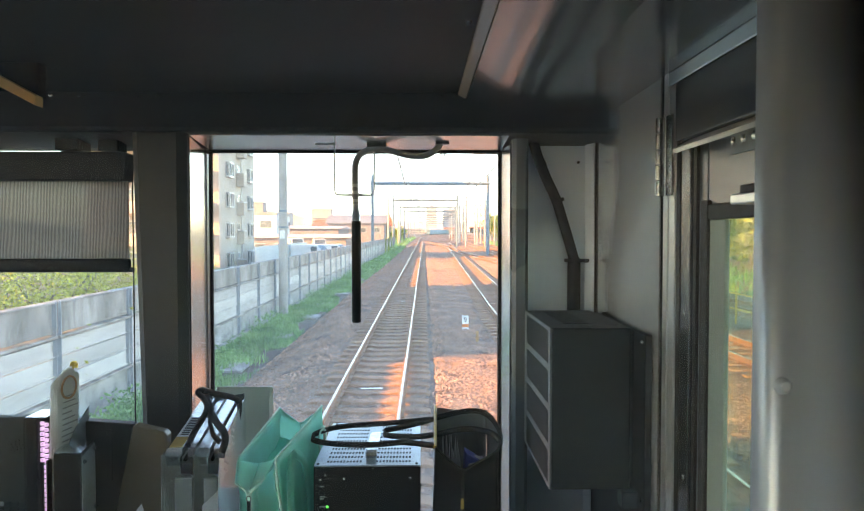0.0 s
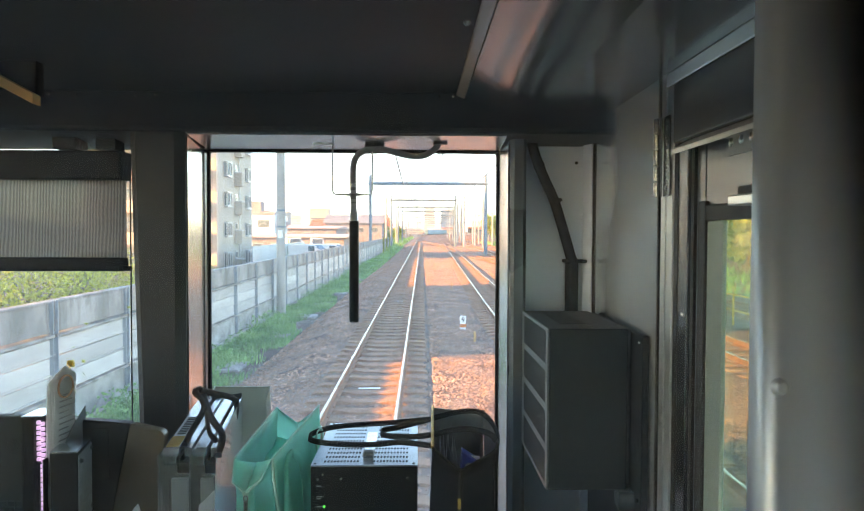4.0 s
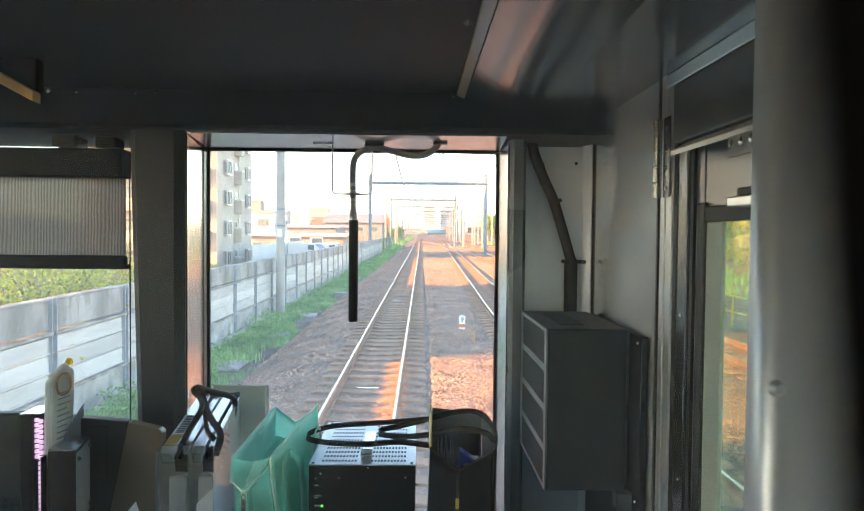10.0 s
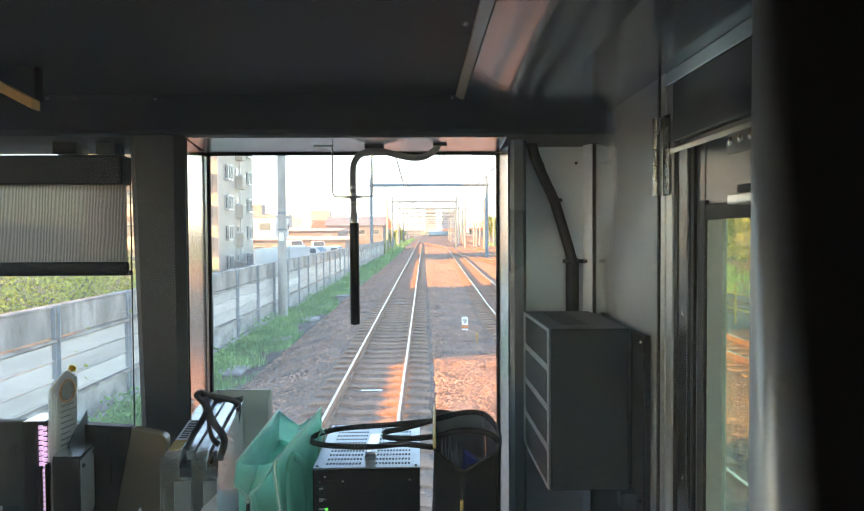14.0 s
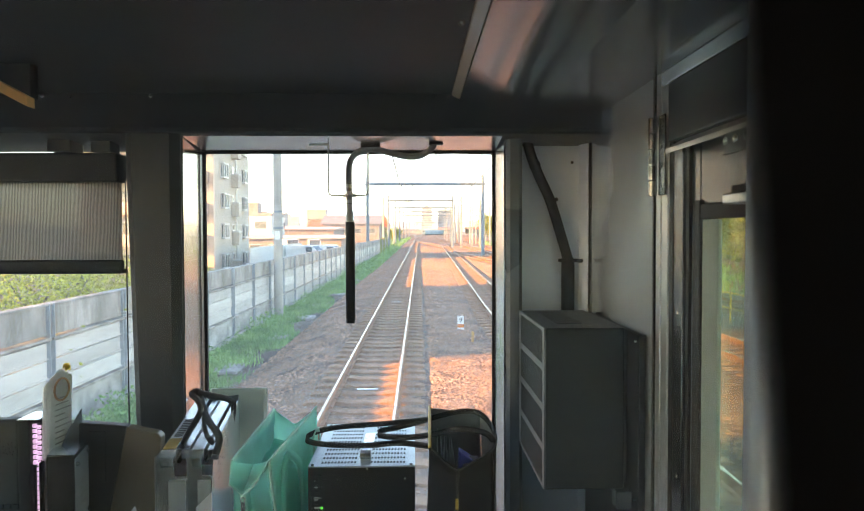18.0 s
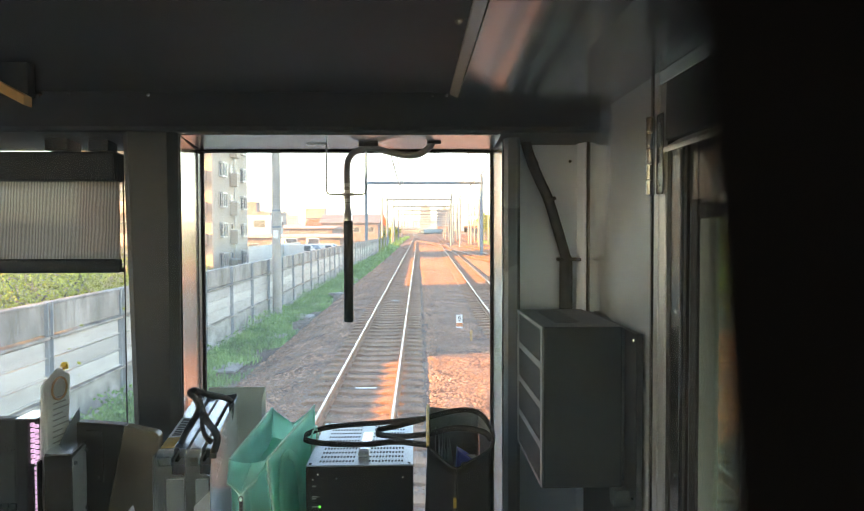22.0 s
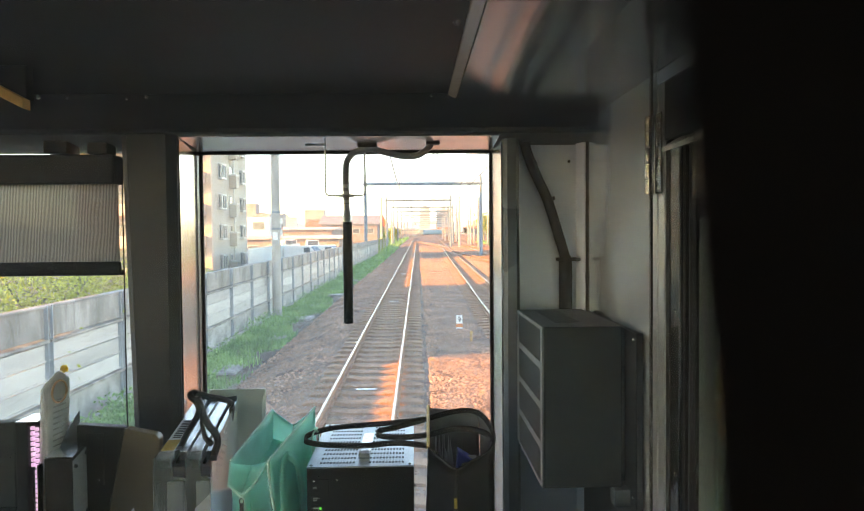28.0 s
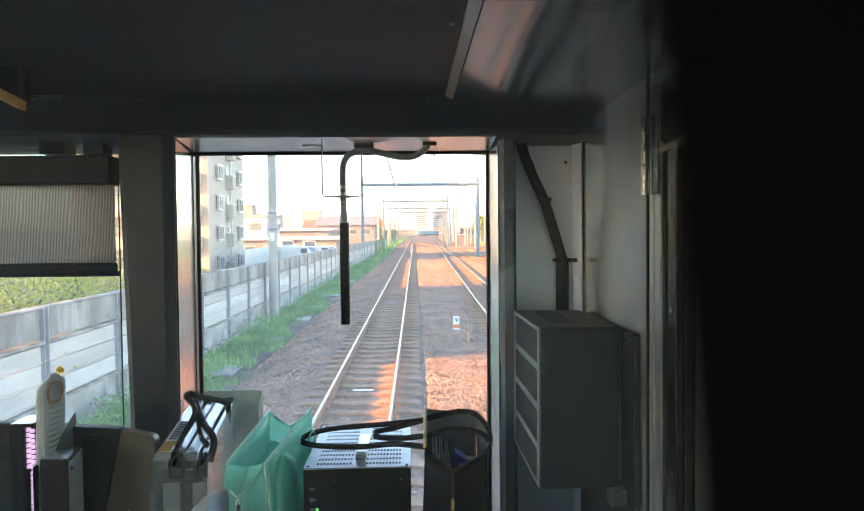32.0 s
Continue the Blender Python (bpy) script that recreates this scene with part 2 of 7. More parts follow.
M = dict(
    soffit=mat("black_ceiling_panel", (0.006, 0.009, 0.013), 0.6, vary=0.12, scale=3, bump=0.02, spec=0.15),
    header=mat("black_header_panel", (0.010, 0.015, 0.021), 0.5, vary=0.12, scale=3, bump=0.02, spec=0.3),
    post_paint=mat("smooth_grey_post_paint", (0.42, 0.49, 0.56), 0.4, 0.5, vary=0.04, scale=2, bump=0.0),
    channel=mat("dull_metal_channel", (0.46, 0.52, 0.52), 0.25, 0.85, vary=0.08, scale=8, bump=0.02),
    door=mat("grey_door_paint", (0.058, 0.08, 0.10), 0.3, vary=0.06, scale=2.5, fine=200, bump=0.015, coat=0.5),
    amber=mat("amber_reflection_strip", (0.95, 0.56, 0.20), 0.4, vary=0.06, scale=10, bump=0.02),
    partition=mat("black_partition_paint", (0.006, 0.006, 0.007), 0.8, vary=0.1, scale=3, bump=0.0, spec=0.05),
    # the unseen saloon is made white to bounce daylight into the cab
    saloon=mat("white_bounce_lining", (0.74, 0.79, 0.83), 0.4, vary=0.04, scale=2, bump=0.01),
    bead=mat("pale_green_glazing_bead", (0.22, 0.28, 0.25), 0.5, vary=0.05, scale=4, bump=0.01),
    display=mat("grey_green_display_housing", (0.032, 0.040, 0.039), 0.5, vary=0.08, scale=6, fine=300, bump=0.06, spec=0.3),
    # grey is raised to imitate window bloom over the black conduit
    conduit=mat("bloom_grey_conduit", (0.24, 0.25, 0.25), 0.5, vary=0.12, scale=20, bump=0.05),
    lintel=mat("dark_lintel_paint", (0.035, 0.043, 0.052), 0.3, vary=0.06, scale=3, bump=0.01, coat=0.2),
    # beige paints the warm reflection of sunlit ballast onto the ceiling edge
    lipwarm=mat("warm_reflection_edge_paint", (0.50, 0.38, 0.30), 0.22, vary=0.06, scale=3, bump=0.01),
    shedwall=mat("faded_pink_shed_wall", (0.31, 0.25, 0.235), 0.8, vary=0.12, scale=0.3, fine=4, bump=0.08, rand=0.1),
    fence=mat("pale_mint_sheet_fence", (0.54, 0.59, 0.57), 0.6, vary=0.08, scale=0.8, fine=8, bump=0.05),
    # pale grey puts distance haze into the colour of the far towers
    hazy_tower=mat("haze_paled_tower", (0.40, 0.42, 0.44), 0.7, vary=0.08, scale=0.2, bump=0),
    cove=mat("satin_grey_cove_paint", (0.07, 0.074, 0.08), 0.19, vary=0.05, scale=2, bump=0.0, spec=0.7, coat=0.4),
    frontgrey=mat("pale_grey_wall_paint", (0.70, 0.79, 0.88), 0.3, 0.35, vary=0.06, scale=2.5, fine=200, bump=0.015, coat=0.3),
    hinge=mat("dark_worn_hinge_steel", (0.20, 0.21, 0.22), 0.25, 0.95, vary=0.2, scale=20, bump=0.03),
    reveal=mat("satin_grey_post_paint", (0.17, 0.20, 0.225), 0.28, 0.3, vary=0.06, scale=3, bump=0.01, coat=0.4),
    ventface=mat("grey_vent_face", (0.13, 0.145, 0.155), 0.3, 0.3, vary=0.08, scale=6, fine=300, bump=0.02),
    cover=mat("silver_cover_paint", (0.46, 0.52, 0.58), 0.34, 0.6, vary=0.06, scale=8, fine=300, bump=0.02),
    cardstock=leafy(mat("off_white_card", (0.86, 0.87, 0.87), 0.6, vary=0.06, scale=12, bump=0.02), 0.8),
    lip=mat("satin_metal_lip", (0.58, 0.56, 0.54), 0.18, 0.9, vary=0.08, scale=4, bump=0.02),
    grey=mat("grey_wall_paint", (0.78, 0.85, 0.90), 0.2, 0.6, vary=0.06, scale=2.5, fine=200, bump=0.015, coat=0.6),
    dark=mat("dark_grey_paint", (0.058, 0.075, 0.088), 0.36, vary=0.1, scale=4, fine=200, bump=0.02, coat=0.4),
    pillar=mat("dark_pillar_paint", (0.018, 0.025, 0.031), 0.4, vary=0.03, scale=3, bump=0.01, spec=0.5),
    steel=mat("brushed_steel", (0.6, 0.62, 0.63), 0.3, 0.8, vary=0.1, scale=5, fine=160, bump=0.04, stretch=(1, 1, 0.05)),
    alu=mat("aluminium", (0.78, 0.8, 0.82), 0.22, 0.85, vary=0.08, scale=10, bump=0.03),
    chrome=mat("worn_chrome", (0.6, 0.6, 0.58), 0.22, 0.95, vary=0.15, scale=30, bump=0.03),
    rubber=mat("black_rubber", (0.012, 0.012, 0.013), 0.6, vary=0.2, scale=20, bump=0.04),
    plastic=mat("black_plastic", (0.008, 0.010, 0.012), 0.42, vary=0.15, scale=12, fine=300, bump=0.06, spec=0.22),
    casing=mat("dark_metal_casing", (0.026, 0.035, 0.041), 0.32, vary=0.1, scale=5, fine=400, bump=0.05, spec=0.12),
    face=mat("light_grey_face_plate", (0.27, 0.30, 0.315), 0.4, vary=0.08, scale=6, fine=300, bump=0.03),
    # brown averages a dark glossy plate and its passing gold reflection
    beige=mat("gold_reflection_end_plate", (0.15, 0.125, 0.09), 0.25, vary=0.1, scale=5, fine=300, bump=0.04),
    mint=leafy(mat("mint_canvas", (0.56, 0.95, 0.86), 0.85, vary=0.08, scale=14, fine=700, bump=0.25, spec=0.2), 0.7),
    mintedge=mat("mint_piping", (0.6, 0.85, 0.76), 0.8, vary=0.08, scale=30, fine=700, bump=0.2, spec=0.2),
    nylon=mat("black_nylon", (0.006, 0.007, 0.010), 0.8, vary=0.2, scale=20, fine=900, bump=0.3, spec=0.1),
    lining=mat("grey_nylon_lining", (0.30, 0.31, 0.32), 0.6, vary=0.15, scale=20, fine=900, bump=0.2, spec=0.35),
    strap=mat("black_webbing", (0.028, 0.029, 0.032), 0.7, vary=0.2, scale=40, fine=900, bump=0.4, spec=0.3),
    paper=leafy(mat("white_paper", (0.78, 0.80, 0.82), 0.7, vary=0.06, scale=10, bump=0.02), 0.5),
    card=leafy(mat("grey_board", (0.60, 0.63, 0.58), 0.6, vary=0.06, scale=6, bump=0.03), 0.45),
    gold=mat("ochre_label_tape", (0.55, 0.36, 0.08), 0.5, vary=0.12, scale=20, bump=0.02),
    blue=mat("blue_pouch", (0.05, 0.08, 0.42), 0.6, vary=0.15, scale=20, bump=0.1),
    yellow=mat("yellow_ribbon", (0.95, 0.62, 0.05), 0.6, vary=0.15, scale=30, bump=0.1),
    tan=mat("tan_ring", (0.45, 0.25, 0.12), 0.5, vary=0.2, scale=30, bump=0.1),
    hole=mat("dark_hole", (0.006, 0.006, 0.006), 0.9, vary=0.1, bump=0),
    floor=mat("grey_vinyl_floor", (0.3, 0.3, 0.29), 0.5, vary=0.15, scale=6, bump=0.05),
    glass=pane_mat("window_glass", (0.98, 0.985, 0.98), 0.03, 0.05),
    veilglass=pane_mat("partition_glass", (0.99, 0.99, 0.99), 0.005, 0.035),
    doorglass=pane_mat("tinted_door_glass", (0.74, 0.82, 0.66), 0.02, 0.03),
    led=glow("violet_led", (0.85, 0.6, 0.95), 0.11),
    green_led=glow("green_led", (0.1, 0.9, 0.1), 0.3),
    # outside
    ballast=mat("ballast_bed", (0.20, 0.139, 0.105), 0.95, vary=0.35, scale=1.2, fine=26, bump=1.0, spec=0.15, tint=(0.28, 0.20, 0.155)),
    earth=mat("dark_ground", (0.14, 0.118, 0.098), 0.95, vary=0.35, scale=0.8, fine=9, bump=0.6, spec=0.15, tint=(0.22, 0.19, 0.16)),
    sleeper=mat("concrete_sleeper", (0.33, 0.205, 0.135), 0.9, vary=0.22, scale=5, fine=60, bump=0.3, spec=0.2, rand=0.15),
    rust=mat("rusty_rail_side", (0.27, 0.145, 0.085), 0.75, 0.1, vary=0.3, scale=4, fine=60, bump=0.2, spec=0.3),
    railtop=mat("polished_rail_head", (0.54, 0.45, 0.39), 0.25, 0.9, vary=0.08, scale=3, fine=60, bump=0.02),
    concrete=mat("weathered_concrete", (0.34, 0.33, 0.31), 0.85, vary=0.3, scale=2.2, fine=25, bump=0.25, spec=0.25, rand=0.12),
    panel=mat("pale_wall_board", (0.53, 0.515, 0.49), 0.8, vary=0.13, scale=1.3, fine=14, bump=0.2, spec=0.25, rand=0.16, stretch=(1, 0.5, 2)),
    plank=mat("weathered_grey_plank", (0.29, 0.265, 0.235), 0.85, vary=0.32, scale=1.6, fine=18, bump=0.25, spec=0.25, rand=0.14, tint=(0.42, 0.395, 0.365), stretch=(1, 2.2, 0.5)),
    post=mat("galvanised_post", (0.33, 0.37, 0.41), 0.55, 0.35, vary=0.2, scale=4, fine=40, bump=0.1, rand=0.08),
    polec=mat("concrete_pole", (0.36, 0.345, 0.32), 0.85, vary=0.15, scale=1.5, fine=30, bump=0.15, spec=0.25, rand=0.1),
    gantry=mat("painted_gantry_steel", (0.16, 0.21, 0.25), 0.5, 0.0, vary=0.15, scale=3, fine=30, bump=0.08),
    wire=mat("copper_wire", (0.1, 0.1, 0.1), 0.6, 0.3, vary=0.1, bump=0),
    grass=leafy(island(mat("grass_blades", (0.22, 0.45, 0.15), 0.6, vary=0.35, scale=0.7, fine=5, bump=0, spec=0.25, tint=(0.32, 0.53, 0.19)), 0.4)),
    leaf=leafy(island(mat("shrub_leaves", (0.17, 0.28, 0.06), 0.55, vary=0.35, scale=0.9, fine=6, bump=0, spec=0.3, tint=(0.36, 0.42, 0.09)), 0.45)),
    # lighter, yellower copy of leaf: sunlight put into the shrub colour
    sunlit_leaf=leafy(island(mat("sunlit_tint_shrub_leaves", (0.36, 0.45, 0.07), 0.6, vary=0.3, scale=0.9, fine=6, bump=0, spec=0.15, tint=(0.58, 0.58, 0.09)), 0.5)),
    stones=island(mat("ballast_stones", (0.40, 0.255, 0.18), 0.9, vary=0.25, scale=0.9, fine=30, bump=0.4, spec=0.2), 0.45),
    bark=mat("bark", (0.12, 0.09, 0.065), 0.9, vary=0.3, scale=6, fine=40, bump=0.6),
    render=mat("pale_building_render", (0.47, 0.435, 0.37), 0.8, vary=0.08, scale=0.35, fine=6, bump=0.1, spec=0.25),
    render2=mat("beige_building_tile", (0.56, 0.45, 0.36), 0.75, vary=0.1, scale=0.4, fine=8, bump=0.1, spec=0.25),
    balcony=mat("balcony_front", (0.52, 0.41, 0.34), 0.7, vary=0.1, scale=0.6, fine=8, bump=0.08),
    winglass=mat("dark_window_glass", (0.12, 0.145, 0.155), 0.12, vary=0.2, scale=0.6, bump=0, spec=0.7),
    winframe=mat("aluminium_window_frame", (0.6, 0.6, 0.58), 0.4, 0.4, vary=0.1, bump=0.02),
    roof_red=mat("red_tile_roof", (0.42, 0.13, 0.07), 0.8, vary=0.2, scale=1, fine=10, bump=0.3, rand=0.15),
    roof_pink=mat("faded_metal_roof", (0.44, 0.36, 0.34), 0.6, vary=0.12, scale=0.5, fine=8, bump=0.1, rand=0.1),
    roof_grey=mat("grey_roof", (0.25, 0.25, 0.26), 0.7, vary=0.15, scale=0.6, fine=8, bump=0.15, rand=0.15),
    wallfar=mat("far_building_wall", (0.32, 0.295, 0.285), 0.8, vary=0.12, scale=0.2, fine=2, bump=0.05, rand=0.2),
    train=mat("blue_grey_train", (0.16, 0.28, 0.36), 0.4, 0.2, vary=0.1, scale=0.5, bump=0.02),
    stake=mat("wooden_stake", (0.5, 0.3, 0.12), 0.8, vary=0.2, scale=8, bump=0.2),
    whitepaint=mat("white_post_paint", (0.8, 0.8, 0.78), 0.6, vary=0.06, scale=10, bump=0.05),
    orange=mat("orange_paint", (0.7, 0.22, 0.05), 0.6, vary=0.1, scale=10, bump=0.05),
    yellowpaint=mat("yellow_rail_paint", (0.75, 0.48, 0.03), 0.55, vary=0.15, scale=5, bump=0.05),
    ink=mat("black_ink", (0.02, 0.02, 0.02), 0.7, vary=0.1, bump=0),
    faint=mat("grey_ink", (0.34, 0.34, 0.34), 0.7, vary=0.1, bump=0),
)


def blind_material():
    """Woven grey screen cloth that lets some of the view through."""
    m = mat("woven_blind_cloth", (0.30, 0.27, 0.22), 0.85, vary=0.1, scale=25, fine=500, bump=0.3, spec=0.2)
    nt = m.node_tree
    b = nt.nodes["Principled BSDF"]
    co = nt.nodes.new("ShaderNodeTexCoord")
    wv = nt.nodes.new("ShaderNodeTexWave")
    wv.bands_direction = "X"
    wv.inputs["Scale"].default_value = 62
    wv.inputs["Distortion"].default_value = 1.4
    wv.inputs["Detail"].default_value = 3
    nt.links.new(co.outputs["Object"], wv.inputs["Vector"])
    rg = nt.nodes.new("ShaderNodeMapRange")
    rg.inputs[1].default_value, rg.inputs[2].default_value = 0.3, 0.7
    rg.inputs[3].default_value, rg.inputs[4].default_value = 0.0, 0.04
    nt.links.new(wv.outputs[1], rg.inputs[0])
    tr, tl = nt.nodes.new("ShaderNodeBsdfTransparent"), nt.nodes.new("ShaderNodeBsdfTranslucent")
    tl.inputs[0].default_value = (0.6, 0.58, 0.52, 1)
    m1, m2 = nt.nodes.new("ShaderNodeMixShader"), nt.nodes.new("ShaderNodeMixShader")
    m1.inputs[0].default_value = 0.65
    nt.links.new(b.outputs[0], m1.inputs[1])
    nt.links.new(tl.outputs[0], m1.inputs[2])
    nt.links.new(rg.outputs[0], m2.inputs[0])
    src = b.inputs["Base Color"].links[0].from_socket
    st = nt.nodes.new("ShaderNodeMix")
    st.data_type, st.blend_type = "RGBA", "MULTIPLY"
    st.inputs[0].default_value = 0.8
    nt.links.new(src, st.inputs[6])
    nt.links.new(wv.outputs[1], st.inputs[7])
    nt.links.new(st.outputs[2], b.inputs["Base Color"])
    tt = nt.nodes.new("ShaderNodeMix")
    tt.data_type, tt.blend_type = "RGBA", "MULTIPLY"
    tt.inputs[0].default_value = 0.65
    tt.inputs[6].default_value = (0.66, 0.58, 0.48, 1)
    nt.links.new(wv.outputs[1], tt.inputs[7])
    nt.links.new(tt.outputs[2], tl.inputs[0])
    nt.links.new(m1.outputs[0], m2.inputs[1])
    nt.links.new(tr.outputs[0], m2.inputs[2])
    nt.links.new(m2.outputs[0], nt.nodes["Material Output"].inputs[0])
    return m


M["blind"] = blind_material()


# ---- building helpers ----
BASE = {}


def thing(name, at, label, category, group="", kind=""):
    ob = new(name)
    ob.location = at
    ob.empty_display_size = 0.1
    BASE[ob.name] = Vector(at)
    return tagged(ob, label, category, group, kind)


def part(name, bm, material, parent=None, label="", smooth=False):
    """Links a bmesh, drawn in world metres, as one mesh object under a thing or a part."""
    base = BASE.get(parent.name, Vector((0, 0, 0))) if parent else Vector((0, 0, 0))
    if base.length:
        bmesh.ops.translate(bm, verts=bm.verts, vec=-base)
    me = bpy.data.meshes.new(name)
    bm.normal_update()
    bm.to_mesh(me)
    bm.free()
    return mesh_part(name, me, material, parent, label, smooth, base)


def mesh_part(name, me, material, parent=None, label="", smooth=False, base=Vector((0, 0, 0))):
    if smooth:
        me.polygons.foreach_set("use_smooth", [True] * len(me.polygons))
    me.materials.append(material)
    ob = new(name, me)
    if parent:
        ob.parent = parent
    BASE[ob.name] = Vector(base)
    if label:
        tagged(ob, label)
    return ob


def setting(name, bm, material, label, category):
    return tagged(part(name, bm, material), label, category, kind="structure")


def box(*dims, bevel=0.0, seg=2, bm=None):
    """x0 x1 y0 y1 z0 z1, with rounded edges."""
    x0, x1, y0, y1, z0, z1 = dims
    b = bmesh.new()
    vs = [b.verts.new(p) for p in ((x0, y0, z0), (x1, y0, z0), (x1, y1, z0), (x0, y1, z0), (x0, y0, z1), (x1, y0, z1), (x1, y1, z1), (x0, y1, z1))]
    for f in ((3, 2, 1, 0), (4, 5, 6, 7), (0, 1, 5, 4), (1, 2, 6, 5), (2, 3, 7, 6), (3, 0, 4, 7)):
        b.faces.new([vs[i] for i in f])
    if bevel:
        bmesh.ops.bevel(b, geom=b.edges[:], offset=bevel, segments=seg, affect="EDGES", profile=0.5)
    if bm is None:
        return b
    return merge(bm, b)


def merge(bm, b):
    me = bpy.data.meshes.new("tmp")
    b.to_mesh(me)
    b.free()
    bm.from_mesh(me)
    bpy.data.meshes.remove(me)
    return bm


def tube(points, radius, sides=10, bm=None, cap=True, radii=None):
    """A round bar or hose along points."""
    bm = bm or bmesh.new()
    pts = [Vector(p) for p in points]
    rings, ref = [], None
    for i, p in enumerate(pts):
        d = (pts[min(i + 1, len(pts) - 1)] - pts[max(i - 1, 0)]).normalized()
        if ref is None:
            ref = d.orthogonal().normalized()
        ref = (ref - d * ref.dot(d)).normalized()
        side = d.cross(ref)
        r = radii[i] if radii else radius
        rings.append([bm.verts.new(p + r * (math.cos(a) * ref + math.sin(a) * side)) for a in (2 * math.pi * k / sides for k in range(sides))])
    for a, b in zip(rings, rings[1:]):
        for k in range(sides):
            bm.faces.new((a[k], a[(k + 1) % sides], b[(k + 1) % sides], b[k]))
    if cap:
        for f in (bm.faces.new(rings[0][::-1]), bm.faces.new(rings[-1])):
            for e in f.edges:
                e.smooth = False
    return bm


def spline(points, steps=8):
    """Smooth points through the given ones."""
    p = [Vector(q) for q in points]
    p = [2 * p[0] - p[1]] + p + [2 * p[-1] - p[-2]]
    out = []
    for i in range(1, len(p) - 2):
        for s in range(steps):
            t = s / steps
            a, b, c, d = p[i - 1], p[i], p[i + 1], p[i + 2]
            out.append(0.5 * (2 * b + (c - a) * t + (2 * a - 5 * b + 4 * c - d) * t * t + (3 * b - a - 3 * c + d) * t ** 3))
    return out + [p[-2]]


def ribbon(points, width, thick, across, bm=None):
    """A flat strap along points; across gives the way its width lies."""
    bm = bm or bmesh.new()
    pts = [Vector(q) for q in points]
    rings = []
    for i, p in enumerate(pts):
        d = (pts[min(i + 1, len(pts) - 1)] - pts[max(i - 1, 0)]).normalized()
        w = Vector(across)
        w = (w - d * w.dot(d)).normalized()
        n = d.cross(w)
        rings.append([bm.verts.new(p + sx * w * width / 2 + sn * n * thick / 2) for sx, sn in ((-1, -1), (1, -1), (1, 1), (-1, 1))])
    for a, b in zip(rings, rings[1:]):
        for k in range(4):
            bm.faces.new((a[k], a[(k + 1) % 4], b[(k + 1) % 4], b[k]))
    bm.faces.new(rings[0][::-1])
    bm.faces.new(rings[-1])
    return bm


def prism(outline, y0, y1, axis="y", bevel=0.0, bm=None):
    """An outline of (a, b) pushed from y0 to y1 along an axis; (a, b) are the two other axes in order."""
    b = bmesh.new()

    def put(a, c, h):
        return {"x": (h, a, c), "y": (a, h, c), "z": (a, c, h)}[axis]
    lo = [b.verts.new(put(a, c, y0)) for a, c in outline]
    hi = [b.verts.new(put(a, c, y1)) for a, c in outline]
    n = len(outline)
    b.faces.new(lo)
    b.faces.new(hi[::-1])
    for i in range(n):
        b.faces.new((lo[i], hi[i], hi[(i + 1) % n], lo[(i + 1) % n]))
    bmesh.ops.recalc_face_normals(b, faces=b.faces[:])
    if bevel:
        bmesh.ops.bevel(b, geom=b.edges[:], offset=bevel, segments=2, affect="EDGES", profile=0.5)
    return merge(bm, b) if bm else b


def sheet(corners, nx, ny, sag, thick, seed=0, wob=0.004):
    """A cloth panel between four corners (a b along the bottom, d c along the top), sagging and a little creased."""
    a, b, c, d = [Vector(q) for q in corners]
    n = (b - a).cross(d - a).normalized()
    bm = bmesh.new()
    layers = []
    for side in (0, 1):
        rows = []
        for j in range(ny + 1):
            v = j / ny
            row = []
            for i in range(nx + 1):
                u = i / nx
                p = a.lerp(b, u).lerp(d.lerp(c, u), v)
                q = p * 14 + Vector((seed * 7.1, 0, 0))
                p = p + n * (sag * math.sin(math.pi * u) * math.sin(math.pi * v) + wob * noise.noise(q) * 2 + side * thick)
                p.z -= 0.3 * abs(sag) * math.sin(math.pi * u) * v
                row.append(bm.verts.new(p))
            rows.append(row)
        layers.append(rows)
    for side, rows in enumerate(layers):
        for j in range(ny):
            for i in range(nx):
                f = (rows[j][i], rows[j][i + 1], rows[j + 1][i + 1], rows[j + 1][i])
                bm.faces.new(f[::-1] if side == 0 else f)
    lo, hi = layers
    ring = [(0, i) for i in range(nx)] + [(j, nx) for j in range(ny)] + [(ny, i) for i in range(nx, 0, -1)] + [(j, 0) for j in range(ny, 0, -1)]
    for (j, i), (k, l) in zip(ring, ring[1:] + ring[:1]):
        bm.faces.new((lo[j][i], lo[k][l], hi[k][l], hi[j][i]))
    return bm


def screw_bm(at, normal, r=0.006, h=0.004):
    n = Vector(normal).normalized()
    p = Vector(at)
    return tube([p, p + n * h * 0.35, p + n * h * 0.7, p + n * h * 0.92, p + n * h], r, 10, radii=[r, r * 0.95, r * 0.72, r * 0.4, r * 0.08])


def mesh_of(name, verts, faces):
    me = bpy.data.meshes.new(name)
    me.from_pydata(verts, [], faces)
    me.update()
    return me


